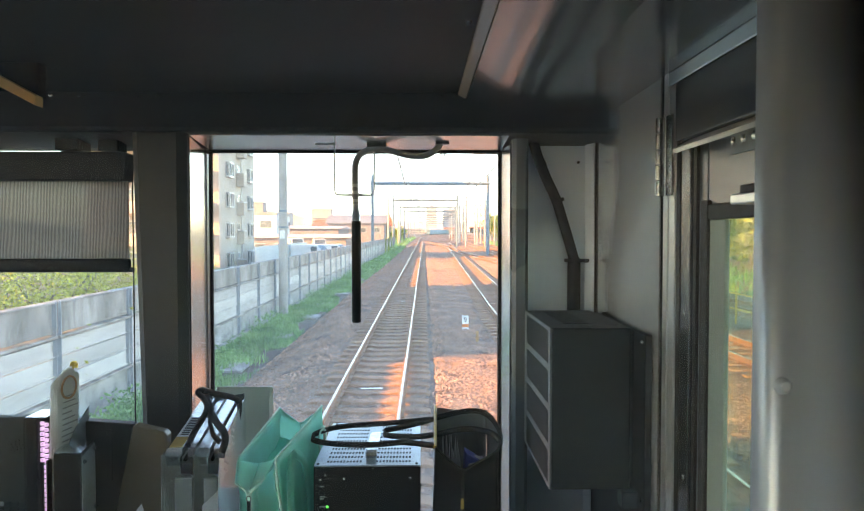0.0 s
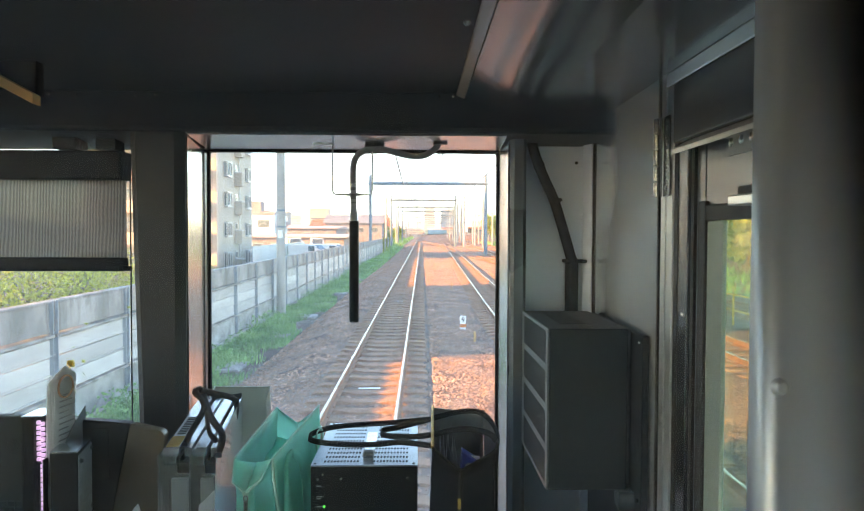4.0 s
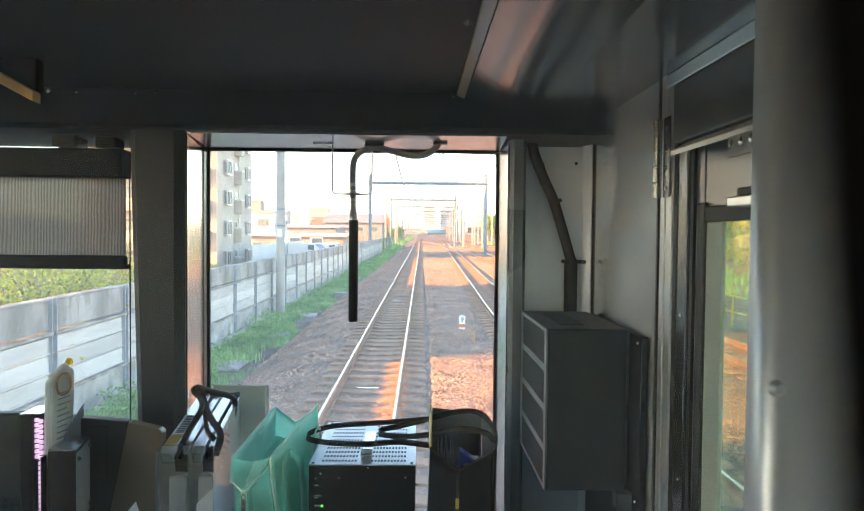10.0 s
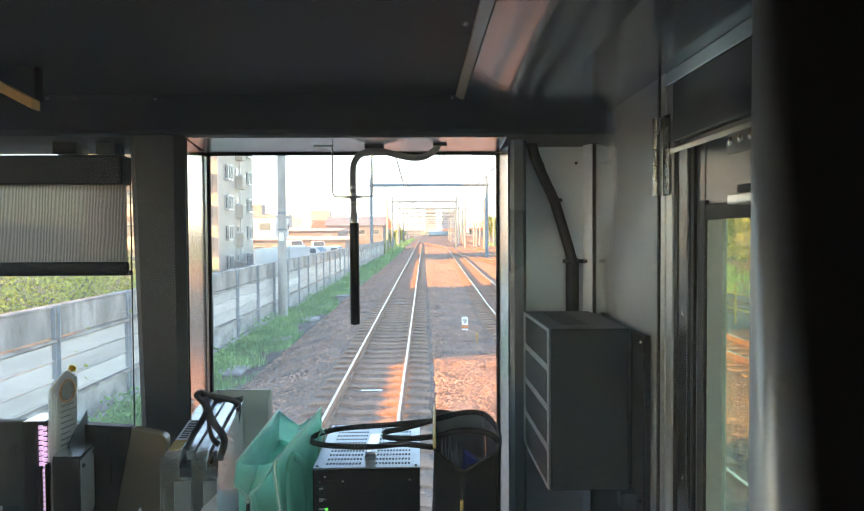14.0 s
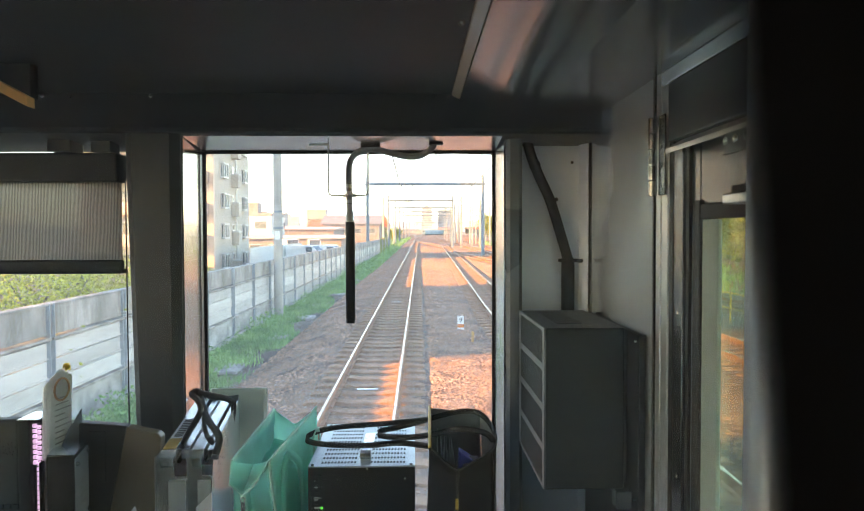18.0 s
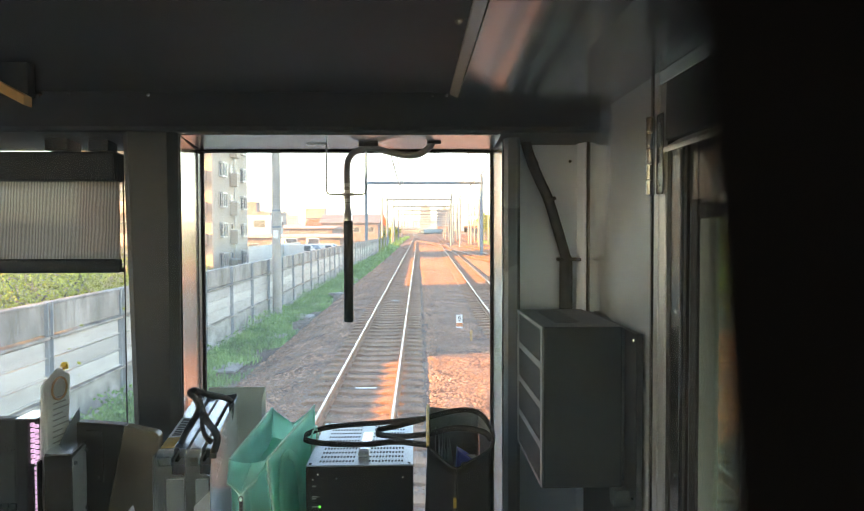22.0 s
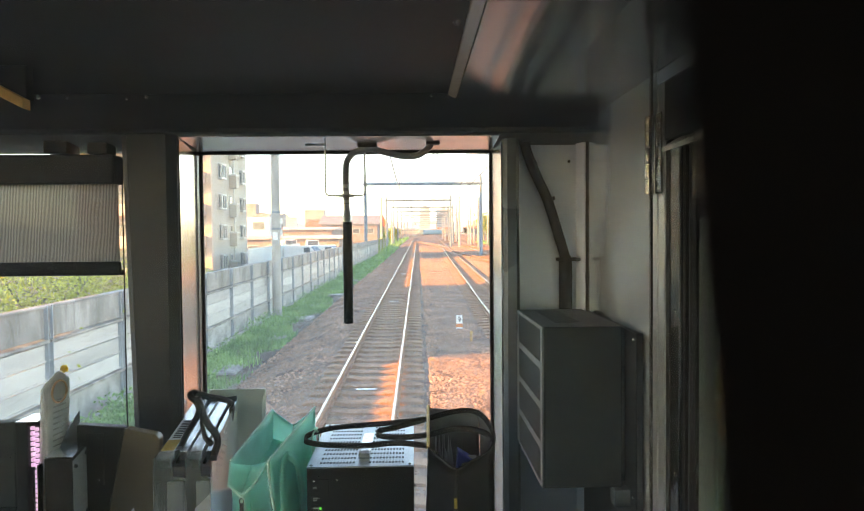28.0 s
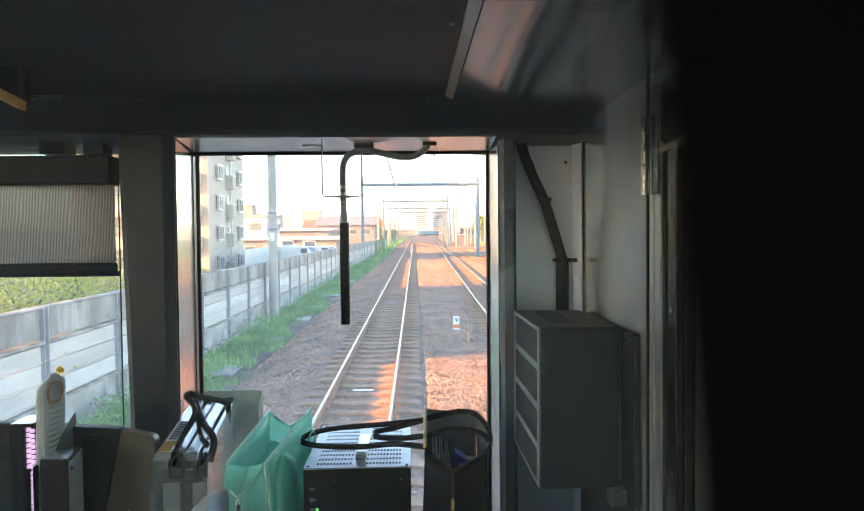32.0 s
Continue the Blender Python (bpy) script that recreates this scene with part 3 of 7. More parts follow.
# ---- cab shell ----
XR, XL, FLOOR, ROOF = 1.44, -1.44, 1.10, 3.10
YF = 2.55
setting("floor", box(XL - 0.06, XR + 0.06, -3.2, YF + 0.1, FLOOR - 0.08, FLOOR), M["floor"], "dark grey vinyl floor of the train cab", "floor")
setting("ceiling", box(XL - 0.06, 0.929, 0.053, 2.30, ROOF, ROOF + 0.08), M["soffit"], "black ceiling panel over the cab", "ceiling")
setting("ceiling_2", box(XL - 0.06, XR + 0.06, -3.2, 0.0525, ROOF, ROOF + 0.08), M["saloon"], "unseen white saloon ceiling that bounces daylight into the cab", "ceiling")
setting("ceiling_1", prism([(0.9575, 3.0790), (0.975, 3.0737), (0.995, 3.0677), (1.012, 3.0628), (1.03, 3.0583), (1.048, 3.0543), (1.065, 3.0510), (1.08, 3.0485), (1.1, 3.0455), (1.13, 3.0425), (1.2, 3.037), (XR + 0.06, 3.035), (XR + 0.06, 3.2), (0.9575, 3.2)], 0.053, 2.30), M["cove"], "dark glossy lowered ceiling panel beside the door", "ceiling")
setting("trim_1", prism([(0.9295, 3.094), (0.9325, 3.0912), (0.954, 3.0802), (0.9555, 3.0815), (0.9555, 3.17), (0.9295, 3.17)], 0.06, 2.295), M["lipwarm"], "satin trim along the ceiling edge, warm reflection in its colour", "trim")

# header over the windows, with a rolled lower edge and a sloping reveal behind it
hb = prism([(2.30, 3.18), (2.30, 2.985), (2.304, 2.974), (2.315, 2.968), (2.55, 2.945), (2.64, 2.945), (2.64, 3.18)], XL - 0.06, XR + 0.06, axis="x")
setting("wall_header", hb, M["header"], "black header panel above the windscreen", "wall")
setting("trim_2", prism([(2.325, 2.9655), (2.535, 2.9455), (2.535, 2.940), (2.325, 2.960)], 0.018, 1.105, axis="x"), M["alu"], "pale metal soffit over the windscreen", "trim")

# front wall pieces round the openings
pil = bmesh.new()
prism([(-0.175, 2.33), (-0.15, 2.305), (-0.02, 2.305), (0.012, 2.322), (0.002, 2.55), (0.002, 2.64), (-0.25, 2.64), (-0.25, 2.56)], FLOOR, 2.968, axis="z", bm=pil)
for v in pil.verts:
    if v.co.x < -0.1:
        v.co.x += 0.024 * (2.968 - v.co.z)
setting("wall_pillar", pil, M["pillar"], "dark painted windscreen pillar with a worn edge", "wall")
setting("trim_3", prism([(0.0120, 2.335), (0.0025, 2.548), (0.0065, 2.548), (0.0160, 2.334)], 1.72, 2.955, axis="z"), M["lip"], "bare metal edge trim of the windscreen pillar", "trim")
setting("wall_front_right", prism([(1.188, 2.64), (1.188, 2.50), (1.44, 2.50), (1.44, 2.64)], FLOOR, 2.968, axis="z"), M["frontgrey"], "grey painted front wall beside the windscreen", "wall")
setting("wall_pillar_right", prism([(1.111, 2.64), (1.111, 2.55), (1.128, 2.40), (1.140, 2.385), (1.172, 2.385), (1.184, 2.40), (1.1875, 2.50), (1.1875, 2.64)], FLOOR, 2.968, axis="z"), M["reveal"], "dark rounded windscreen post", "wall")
setting("trim_4", prism([(1.107, 2.548), (1.121, 2.412), (1.125, 2.412), (1.1105, 2.549)], 1.5, 2.95, axis="z"), M["alu"], "aluminium edge of the windscreen reveal", "trim")
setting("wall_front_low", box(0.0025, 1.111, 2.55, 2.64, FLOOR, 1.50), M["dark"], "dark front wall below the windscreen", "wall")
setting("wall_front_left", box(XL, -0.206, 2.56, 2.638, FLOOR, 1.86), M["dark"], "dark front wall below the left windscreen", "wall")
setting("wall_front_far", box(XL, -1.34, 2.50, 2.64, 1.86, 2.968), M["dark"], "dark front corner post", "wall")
# the openings here are out of view, added and sized for fill daylight
lw = bmesh.new()
box(XL - 0.06, XL, -0.3, 0.12, FLOOR, 3.18, bm=lw)
for y0, y1 in ((-3.2, -2.95), (-1.75, -1.5)):
    box(XL - 0.06, XL, y0, y1, FLOOR, 3.18, bm=lw)
for y0, y1 in ((-2.95, -1.75), (-1.5, -0.3)):
    box(XL - 0.06, XL, y0, y1, FLOOR, 1.95, bm=lw)
    box(XL - 0.06, XL, y0, y1, 3.08, 3.18, bm=lw)
box(XL - 0.06, XL, 1.55, 1.7, FLOOR, 3.18, bm=lw)
box(XL - 0.06, XL, 2.42, 2.64, FLOOR, 3.18, bm=lw)
box(XL - 0.06, XL, 0.12, 1.55, FLOOR, 1.95, bm=lw)
box(XL - 0.06, XL, 0.12, 1.55, 3.04, 3.18, bm=lw)
box(XL - 0.06, XL, 1.7, 2.42, FLOOR, 1.95, bm=lw)
box(XL - 0.06, XL, 1.7, 2.42, 2.95, 3.18, bm=lw)
setting("wall_left", lw, M["grey"], "grey left wall with unseen openings added for fill daylight", "wall")
for nm, y0, y1, z0, z1 in (("window_3", 0.12, 1.55, 1.951, 3.039), ("window_4", 1.7, 2.42, 1.951, 2.949)):
    o = setting(nm, box(XL - 0.034, XL - 0.028, y0 + 0.001, y1 - 0.001, z0, z1), M["glass"], "clear pane in an unseen side opening added for daylight", "window")
    o.visible_shadow = False

# right wall with the door recess
setting("wall_right", prism([(XR, 1.765), (XR, 2.50), (XR + 0.06, 2.50), (XR + 0.06, 1.765)], FLOOR, 3.05, axis="z"), M["grey"], "grey painted cab side wall", "wall")
rw = bmesh.new()
box(XR, XR + 0.06, -3.2, 0.86, FLOOR, 3.099, bm=rw)
setting("wall_right_back", rw, M["saloon"], "plain white saloon side wall that bounces daylight", "wall")
setting("wall_right_top", box(XR + 0.012, XR + 0.07, 0.86, 1.765, 3.0, 3.05), M["dark"], "dark lintel over the side door", "wall")
setting("wall_back", box(XL, XR, -3.2, -3.14, FLOOR, 3.1), M["saloon"], "pale rear wall of the saloon", "wall")
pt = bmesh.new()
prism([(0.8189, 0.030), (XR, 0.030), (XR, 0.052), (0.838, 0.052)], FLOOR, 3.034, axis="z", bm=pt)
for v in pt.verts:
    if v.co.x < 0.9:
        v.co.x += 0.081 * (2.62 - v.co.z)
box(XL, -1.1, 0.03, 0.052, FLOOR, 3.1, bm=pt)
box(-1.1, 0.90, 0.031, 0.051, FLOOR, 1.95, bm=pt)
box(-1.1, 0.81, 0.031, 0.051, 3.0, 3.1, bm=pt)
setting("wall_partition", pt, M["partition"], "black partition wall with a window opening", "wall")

# the veil on this pane is added to lift the darks like glare
o = setting("window_5", box(-1.099, 0.89, 0.040, 0.043, 1.951, 2.999), M["veilglass"], "partition window pane with a pale haze veil added", "window")
o.visible_shadow = False

# window panes and their gaskets
w1 = thing("window_1", (0.57, YF + 0.04, 1.5), "clear windscreen pane in a black rubber gasket", "window", kind="structure")
pg = box(0.003, 1.109, YF + 0.040, YF + 0.046, 1.502, 2.943)
o = part("pane", pg, M["glass"], w1, "clear glass pane")
o.visible_shadow = False
gk = bmesh.new()
tube(spline([(0.0155, YF + 0.02, 1.52), (0.0155, YF + 0.02, 2.2), (0.0155, YF + 0.02, 2.90), (0.0195, YF + 0.02, 2.928), (0.045, YF + 0.02, 2.936), (0.6, YF + 0.02, 2.936), (1.07, YF + 0.02, 2.936), (1.097, YF + 0.02, 2.926), (1.103, YF + 0.02, 2.90), (1.103, YF + 0.02, 2.2), (1.103, YF + 0.02, 1.52)], 6), 0.0075, 8, bm=gk)
part("gasket", gk, M["rubber"], w1, "black rubber gasket", True)
w2 = thing("window_2", (-0.8, YF + 0.04, 1.86), "clear left windscreen pane in a black gasket", "window", kind="structure")
o = part("pane", box(-1.338, -0.19, YF + 0.04, YF + 0.046, 1.862, 2.943), M["glass"], w2, "clear glass pane")
o.visible_shadow = False
part("gasket", tube([(-0.236, YF + 0.015, 1.87), (-0.260, YF + 0.015, 2.94)], 0.008, 8), M["rubber"], w2, "black rubber gasket", True)

# small bolts of the header
for i, (x, z, r) in enumerate(((-0.43, 3.088, 0.010), (-0.335, 3.086, 0.007), (-0.14, 3.084, 0.006), (-0.075, 3.088, 0.009), (0.872, 3.088, 0.007), (0.918, 3.088, 0.007))):
    tagged(part("bolt", screw_bm((x, 2.30, z), (0, -1, -0.2), r, 0.012), M["chrome"]), "small bright bolt head on the black header", "bolt", "header bolts")
tagged(part("bolt", screw_bm((0.908, 1.525, ROOF), (0, 0, -1), 0.010, 0.012), M["chrome"]), "small bright bolt head on the black ceiling", "bolt", "header bolts")
for x, z in ((0.30, 2.955), (0.95, 2.955)):
    tagged(part("screw", screw_bm((x, 2.40, 2.9535), (0, 0, -1), 0.005, 0.003), M["chrome"]), "small screw in the windscreen soffit", "screw", "trim screws")
for z in (2.82, 2.45, 2.05):
    tagged(part("screw", screw_bm((0.0104, 2.46, z), (1, -0.05, 0), 0.004, 0.003), M["chrome"]), "small screw in the pillar trim", "screw", "trim screws")
tagged(part("screw", screw_bm((1.385, 2.50, 2.89), (0, -1, 0), 0.006, 0.004), M["rubber"]), "dark screw in the grey front wall", "screw", "trim screws")

# seam and corner trim of the right wall
setting("trim_5", prism([(1.405, 2.478), (1.432, 2.452), (1.438, 2.458), (1.412, 2.496)], 1.6, 2.96, axis="z"), M["frontgrey"], "grey corner flange between the walls", "trim")
setting("trim_10", box(1.4345, 1.4395, 2.444, 2.4505, 1.6, 2.96), M["rubber"], "black seam in the wall corner", "trim")
setting("trim_6", box(XR - 0.006, XR - 0.001, 1.775, 1.785, FLOOR, 3.04), M["rubber"], "black seam beside the door frame", "trim")

# ---- amber glass reflection at the left, built as a strip on an added holder ----
ou = thing("reflection_holder", (-0.45, 1.9, 3.0), "amber reflection built as a slanting strip on an added holder", "bracket")
part("housing", prism([(-0.42, 3.0985), (-0.42, 3.095), (-0.252, 3.004), (-0.252, 3.0985)], 1.905, 1.945, axis="y", bevel=0.003), M["soffit"], ou)
part("edge_strip", prism([(-0.41, 3.091), (-0.41, 3.062), (-0.240, 2.972), (-0.240, 3.000)], 1.865, 1.904, axis="y", bevel=0.002), M["amber"], ou, "amber strip standing in for a reflection")

# ---- roller blind ----
rb = thing("roller_blind", (-0.8, 2.46, 2.49), "half-lowered grey woven roller blind in a dark housing", "blind")
part("housing", box(-1.335, -0.248, 2.43, 2.52, 2.815, 2.918, bevel=0.008), M["header"], rb, "dark blind housing")
part("bracket", box(-0.475, -0.395, 2.40, 2.50, 2.9185, 2.966, bevel=0.004), M["rubber"], rb)
part("bracket", box(-0.335, -0.265, 2.42, 2.50, 2.9185, 2.966, bevel=0.004), M["rubber"], rb)
cl = bmesh.new()
nx, nz = 60, 8
g = [[cl.verts.new((-1.32 + 1.068 * i / nx, 2.475 + 0.0025 * math.sin(i * 1.3) + 0.002 * noise.noise(Vector((i * 0.2, j * 0.5, 0))), 2.535 + 0.285 * j / nz)) for i in range(nx + 1)] for j in range(nz + 1)]
for j in range(nz):
    for i in range(nx):
        cl.faces.new((g[j][i], g[j][i + 1], g[j + 1][i + 1], g[j + 1][i]))
bmesh.ops.solidify(cl, geom=cl.faces[:], thickness=0.0012)
part("cloth", cl, M["blind"], rb, "grey woven screen cloth", True)
part("bottom_bar", box(-1.325, -0.249, 2.462, 2.49, 2.487, 2.537, bevel=0.009, seg=3), M["header"], rb, "dark bottom bar", True)
part("guide_wire", tube([(-0.2415, 2.485, 1.90), (-0.2415, 2.485, 2.82)], 0.0025, 6), M["rubber"], rb)
part("end_clip", tube([(-0.252, 2.476, 2.497), (-0.238, 2.476, 2.497)], 0.009, 10), M["rubber"], rb)

# ---- hanging aerial rod with its wire bow ----
rod = thing("hanging_rod", (0.571, 2.45, 2.31), "black hanging rod on a curved conduit under the header", "rod")
part("tube", tube([(0.571, 2.45, 2.306), (0.571, 2.45, 2.309), (0.571, 2.45, 2.672)], 0.017, 16, radii=[0.014, 0.017, 0.017]), M["plastic"], rod, "black tube", True)
part("socket", tube([(0.570, 2.45, 2.6725), (0.570, 2.45, 2.705), (0.570, 2.45, 2.706), (0.569, 2.45, 2.735)], 0.0125, 14, radii=[0.015, 0.015, 0.0115, 0.0115]), M["steel"], rod, "dull metal socket", True)
for z, r in ((2.745, 0.0125), (2.762, 0.0105), (2.775, 0.0135), (2.79, 0.010), (2.80, 0.013)):
    part("ring_joint", tube([(0.569, 2.45, z - 0.006), (0.569, 2.45, z + 0.006)], r, 12), M["steel"], rod)
part("conduit", tube(spline([(0.569, 2.45, 2.735), (0.567, 2.45, 2.83), (0.573, 2.45, 2.89), (0.605, 2.45, 2.924), (0.66, 2.45, 2.932), (0.72, 2.45, 2.918), (0.78, 2.445, 2.905), (0.83, 2.44, 2.910), (0.868, 2.43, 2.938), (0.875, 2.425, 2.958)], 8), 0.0115, 12), M["conduit"], rod, "black curved conduit", True)
part("gland", box(0.855, 0.905, 2.41, 2.44, 2.945, 2.957, bevel=0.003), M["rubber"], rod)
part("gland", box(0.61, 0.68, 2.44, 2.46, 2.938, 2.951, bevel=0.003), M["rubber"], rod)
part("wire_bow", tube([(0.494, 2.452, 2.952), (0.494, 2.452, 2.782), (0.498, 2.452, 2.771), (0.508, 2.452, 2.766), (0.622, 2.452, 2.766), (0.632, 2.452, 2.771), (0.636, 2.452, 2.782), (0.636, 2.452, 2.952)], 0.003, 8), M["steel"], rod, "thin wire bow", True)
part("clamp", box(0.545, 0.595, 2.445, 2.458, 2.760, 2.772, bevel=0.002), M["steel"], rod)
part("bow_bracket", box(0.425, 0.50, 2.44, 2.46, 2.945, 2.952, bevel=0.002), M["steel"], rod)

# ---- cable on the front wall ----
cb = thing("wall_cable", (1.3, 2.46, 2.4), "thick black cable and pipe on the grey front wall", "cable")
part("cable", tube(spline([(1.198, 2.46, 3.009), (1.208, 2.46, 2.979), (1.226, 2.46, 2.91), (1.258, 2.46, 2.83), (1.295, 2.46, 2.75), (1.327, 2.46, 2.65), (1.351, 2.46, 2.57), (1.364, 2.46, 2.523)], 8), 0.0185, 12), M["rubber"], cb, "black cable", True)
part("pipe", tube([(1.364, 2.47, 2.543), (1.364, 2.47, 2.513), (1.364, 2.47, 1.9)], 0.024, 14, radii=[0.019, 0.024, 0.024]), M["rubber"], cb, "dark pipe", True)
part("clamp", box(1.334, 1.414, 2.445, 2.498, 2.523, 2.535, bevel=0.002), M["rubber"], cb)
part("thumb_screw", tube([(1.399, 2.445, 2.529), (1.399, 2.425, 2.529)], 0.007, 10), M["dark"], cb)
for x, y, z in ((1.242, 2.46, 2.87), (1.307, 2.46, 2.74)):
    part("cable_tie", tube([(x - 0.005, y, z + 0.012), (x, y, z)], 0.021, 12), M["rubber"], cb)

# ---- heater box on the side wall ----
hx = thing("wall_heater_box", (1.28, 2.12, 1.9), "dark grey metal equipment box with slotted vents on the wall", "equipment box")
X0, X1, Y0, Y1, Z0, Z1 = 1.168, 1.398, 1.90, 2.365, 1.897, 2.358
part("housing", box(X0 + 0.006, X1, Y0, Y1, Z0, Z1, bevel=0.004), M["casing"], hx)
vp = bmesh.new()
rows = 4
for r in range(rows + 1):
    zc = Z0 + (Z1 - Z0) * r / rows
    h = 0.010
    box(X0, X0 + 0.0055, Y0 + 0.001, Y1 - 0.001, max(Z0, zc - h), min(Z1, zc + h), bm=vp)
for y0, y1 in ((Y0 + 0.001, Y0 + 0.028), (Y1 - 0.045, Y1 - 0.001)):
    for r in range(rows):
        box(X0, X0 + 0.0055, y0, y1, Z0 + (Z1 - Z0) * r / rows + 0.010, Z0 + (Z1 - Z0) * (r + 1) / rows - 0.010, bm=vp)
part("vent_plate", vp, M["ventface"], hx, "light grey slotted vent plate")
for r in range(rows):
    z0, z1 = Z0 + (Z1 - Z0) * r / rows + 0.0102, Z0 + (Z1 - Z0) * (r + 1) / rows - 0.0102
    sl = bmesh.new()
    n = 30
    for i in range(n):
        y = Y0 + 0.033 + (Y1 - Y0 - 0.083) * i / (n - 1)
        box(X0 + 0.0008, X0 + 0.004, y - 0.0032, y + 0.0032, z0, z1, bm=sl)
    part("vent_grille", sl, M["casing"], hx, "dark vertical vent slats")
part("top_label", box(1.225, 1.30, 2.0, 2.30, Z1 + 0.0003, Z1 + 0.0018), M["plastic"], hx)
part("side_flange", box(X1 + 0.0005, XR - 0.028, Y0 + 0.02, Y1 - 0.02, Z0 + 0.01, Z1 - 0.005, bevel=0.003), M["dark"], hx)
part("back_plate", box(XR - 0.027, XR - 0.0075, 1.825, 2.40, 1.25, Z1 - 0.01, bevel=0.003), M["header"], hx, "dark mounting plate")
for z in (Z1 - 0.03, Z0 - 0.01):
    part("bolt", screw_bm((XR - 0.028, 1.845, z), (-1, 0, 0), 0.006, 0.006), M["hinge"], hx)
part("foot_bracket", box(1.37, 1.43, 1.88, 1.93, Z0 - 0.05, Z0 - 0.001, bevel=0.004), M["dark"], hx)

# ---- side door with hinge, frame and glass ----
dr = thing("door_1", (1.45, 1.3, FLOOR), "grey metal cab side door with a tall tinted window", "door", kind="structure")
part("frame_strip", box(XR - 0.004, XR + 0.012, 1.735, 1.764, FLOOR, 3.036, bevel=0.002), M["steel"], dr, "bright metal frame strip")
part("frame_head", box(XR - 0.004, XR + 0.012, 0.90, 1.734, 3.0, 3.036, bevel=0.003), M["grey"], dr)
part("frame_strip", box(XR - 0.002, XR + 0.0128, 1.690, 1.7315, FLOOR, 2.999, bevel=0.003), M["steel"], dr, "bright metal frame strip")
part("seal_strip", box(XR + 0.002, XR + 0.0126, 1.664, 1.6885, FLOOR, 2.852, bevel=0.002), M["rubber"], dr, "black rubber seal")
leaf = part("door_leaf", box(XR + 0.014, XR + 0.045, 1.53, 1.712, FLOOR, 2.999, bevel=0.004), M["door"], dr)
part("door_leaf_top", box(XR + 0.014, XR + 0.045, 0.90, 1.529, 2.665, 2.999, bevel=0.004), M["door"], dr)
part("inner_post", box(XR + 0.003, XR + 0.0135, 1.605, 1.66, FLOOR, 2.83, bevel=0.004), M["hinge"], dr, "dull steel inner post")
part("groove", box(XR + 0.006, XR + 0.0136, 1.575, 1.590, FLOOR, 2.83), M["rubber"], dr)
part("glass_seal", box(XR + 0.002, XR + 0.0138, 1.505, 1.545, 1.80, 2.70, bevel=0.004), M["rubber"], dr, "black glass seal")
part("glass_seal", box(XR + 0.002, XR + 0.0138, 0.90, 1.5045, 2.655, 2.69, bevel=0.004), M["rubber"], dr, "black glass seal")
part("glazing_bead", box(XR + 0.007, XR + 0.0175, 1.425, 1.5045, 1.80, 2.6545, bevel=0.003), M["bead"], dr, "pale green glazing bead")
o = part("pane", box(XR + 0.0185, XR + 0.0225, 0.88, 1.528, 1.8005, 2.6645), M["doorglass"], dr, "greenish tinted pane")
o.visible_shadow = False
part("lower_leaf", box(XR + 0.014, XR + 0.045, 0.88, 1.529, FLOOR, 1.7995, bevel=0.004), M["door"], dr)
part("lintel_panel", box(XR - 0.0035, XR + 0.0134, 0.92, 1.688, 2.853, 2.998, bevel=0.004), M["lintel"], dr, "dark glossy lintel panel")
part("drip_rail", prism([(1.405, 2.815), (1.445, 2.835), (1.445, 2.85), (1.405, 2.826)], 0.92, 1.62, axis="y"), M["steel"], dr, "sloping bright rail")
hg = part("hinge", box(1.4300, 1.4335, 1.69, 1.733, 2.722, 2.925, bevel=0.0012), M["hinge"], dr, "long worn steel hinge")
for i in range(5):
    z = 2.722 + 0.0408 * i
    part("knuckle", tube([(1.422, 1.752, z), (1.422, 1.752, z + 0.0375)], 0.0115, 14), M["hinge"], hg, "", True)
for i in range(4):
    part("screw", screw_bm((1.4298, 1.709, 2.745 + 0.05 * i), (-1, 0, 0), 0.006, 0.002), M["dark"], hg)
la = thing("door_latch", (1.42, 1.35, 2.75), "worn steel latch with three screws on the door", "latch")
part("plate", box(1.4, 1.4045, 1.10, 1.305, 2.775, 2.815, bevel=0.001), M["dark"], la)
for y in (1.29, 1.25, 1.21):
    part("screw", screw_bm((1.40, y, 2.80), (-1, 0, 0), 0.009, 0.005), M["chrome"], la)
part("bracket", box(1.415, 1.452, 1.17, 1.24, 2.70, 2.7745, bevel=0.002), M["steel"], la)
part("catch", box(1.40, 1.452, 1.17, 1.305, 2.680, 2.6995, bevel=0.003), M["steel"], la)
part("catch_block", box(1.402, 1.414, 1.18, 1.27, 2.7002, 2.715, bevel=0.003), M["rubber"], la)
for z in (2.43, 2.03):
    tagged(part("screw", screw_bm((XR + 0.0028, 1.632, z), (-1, 0, 0), 0.007, 0.003), M["chrome"]), "cross-head screw in the steel door post", "screw", "door screws")

# rounded grey post nearest the partition
gp = prism([(1.252, 0.91), (1.252, 0.872), (1.254, 0.864), (1.259, 0.858), (1.268, 0.8545), (1.28, 0.8535), (1.30, 0.853), (1.34, 0.853), (1.40, 0.853), (1.44, 0.853), (1.44, 0.91)], FLOOR, 3.035, axis="z")
tagged(part("wall_door_post", gp, M["post_paint"], None, "", True), "smooth grey post beside the door opening", "wall", kind="structure")
tagged(part("knob", tube([(1.2640, 0.8560, 2.428), (1.2640, 0.8500, 2.428), (1.2640, 0.8460, 2.428)], 0.0115, 18, radii=[0.0115, 0.0105, 0.006]), M["post_paint"], None, "", True), "small grey round stop knob on the grey post", "knob")

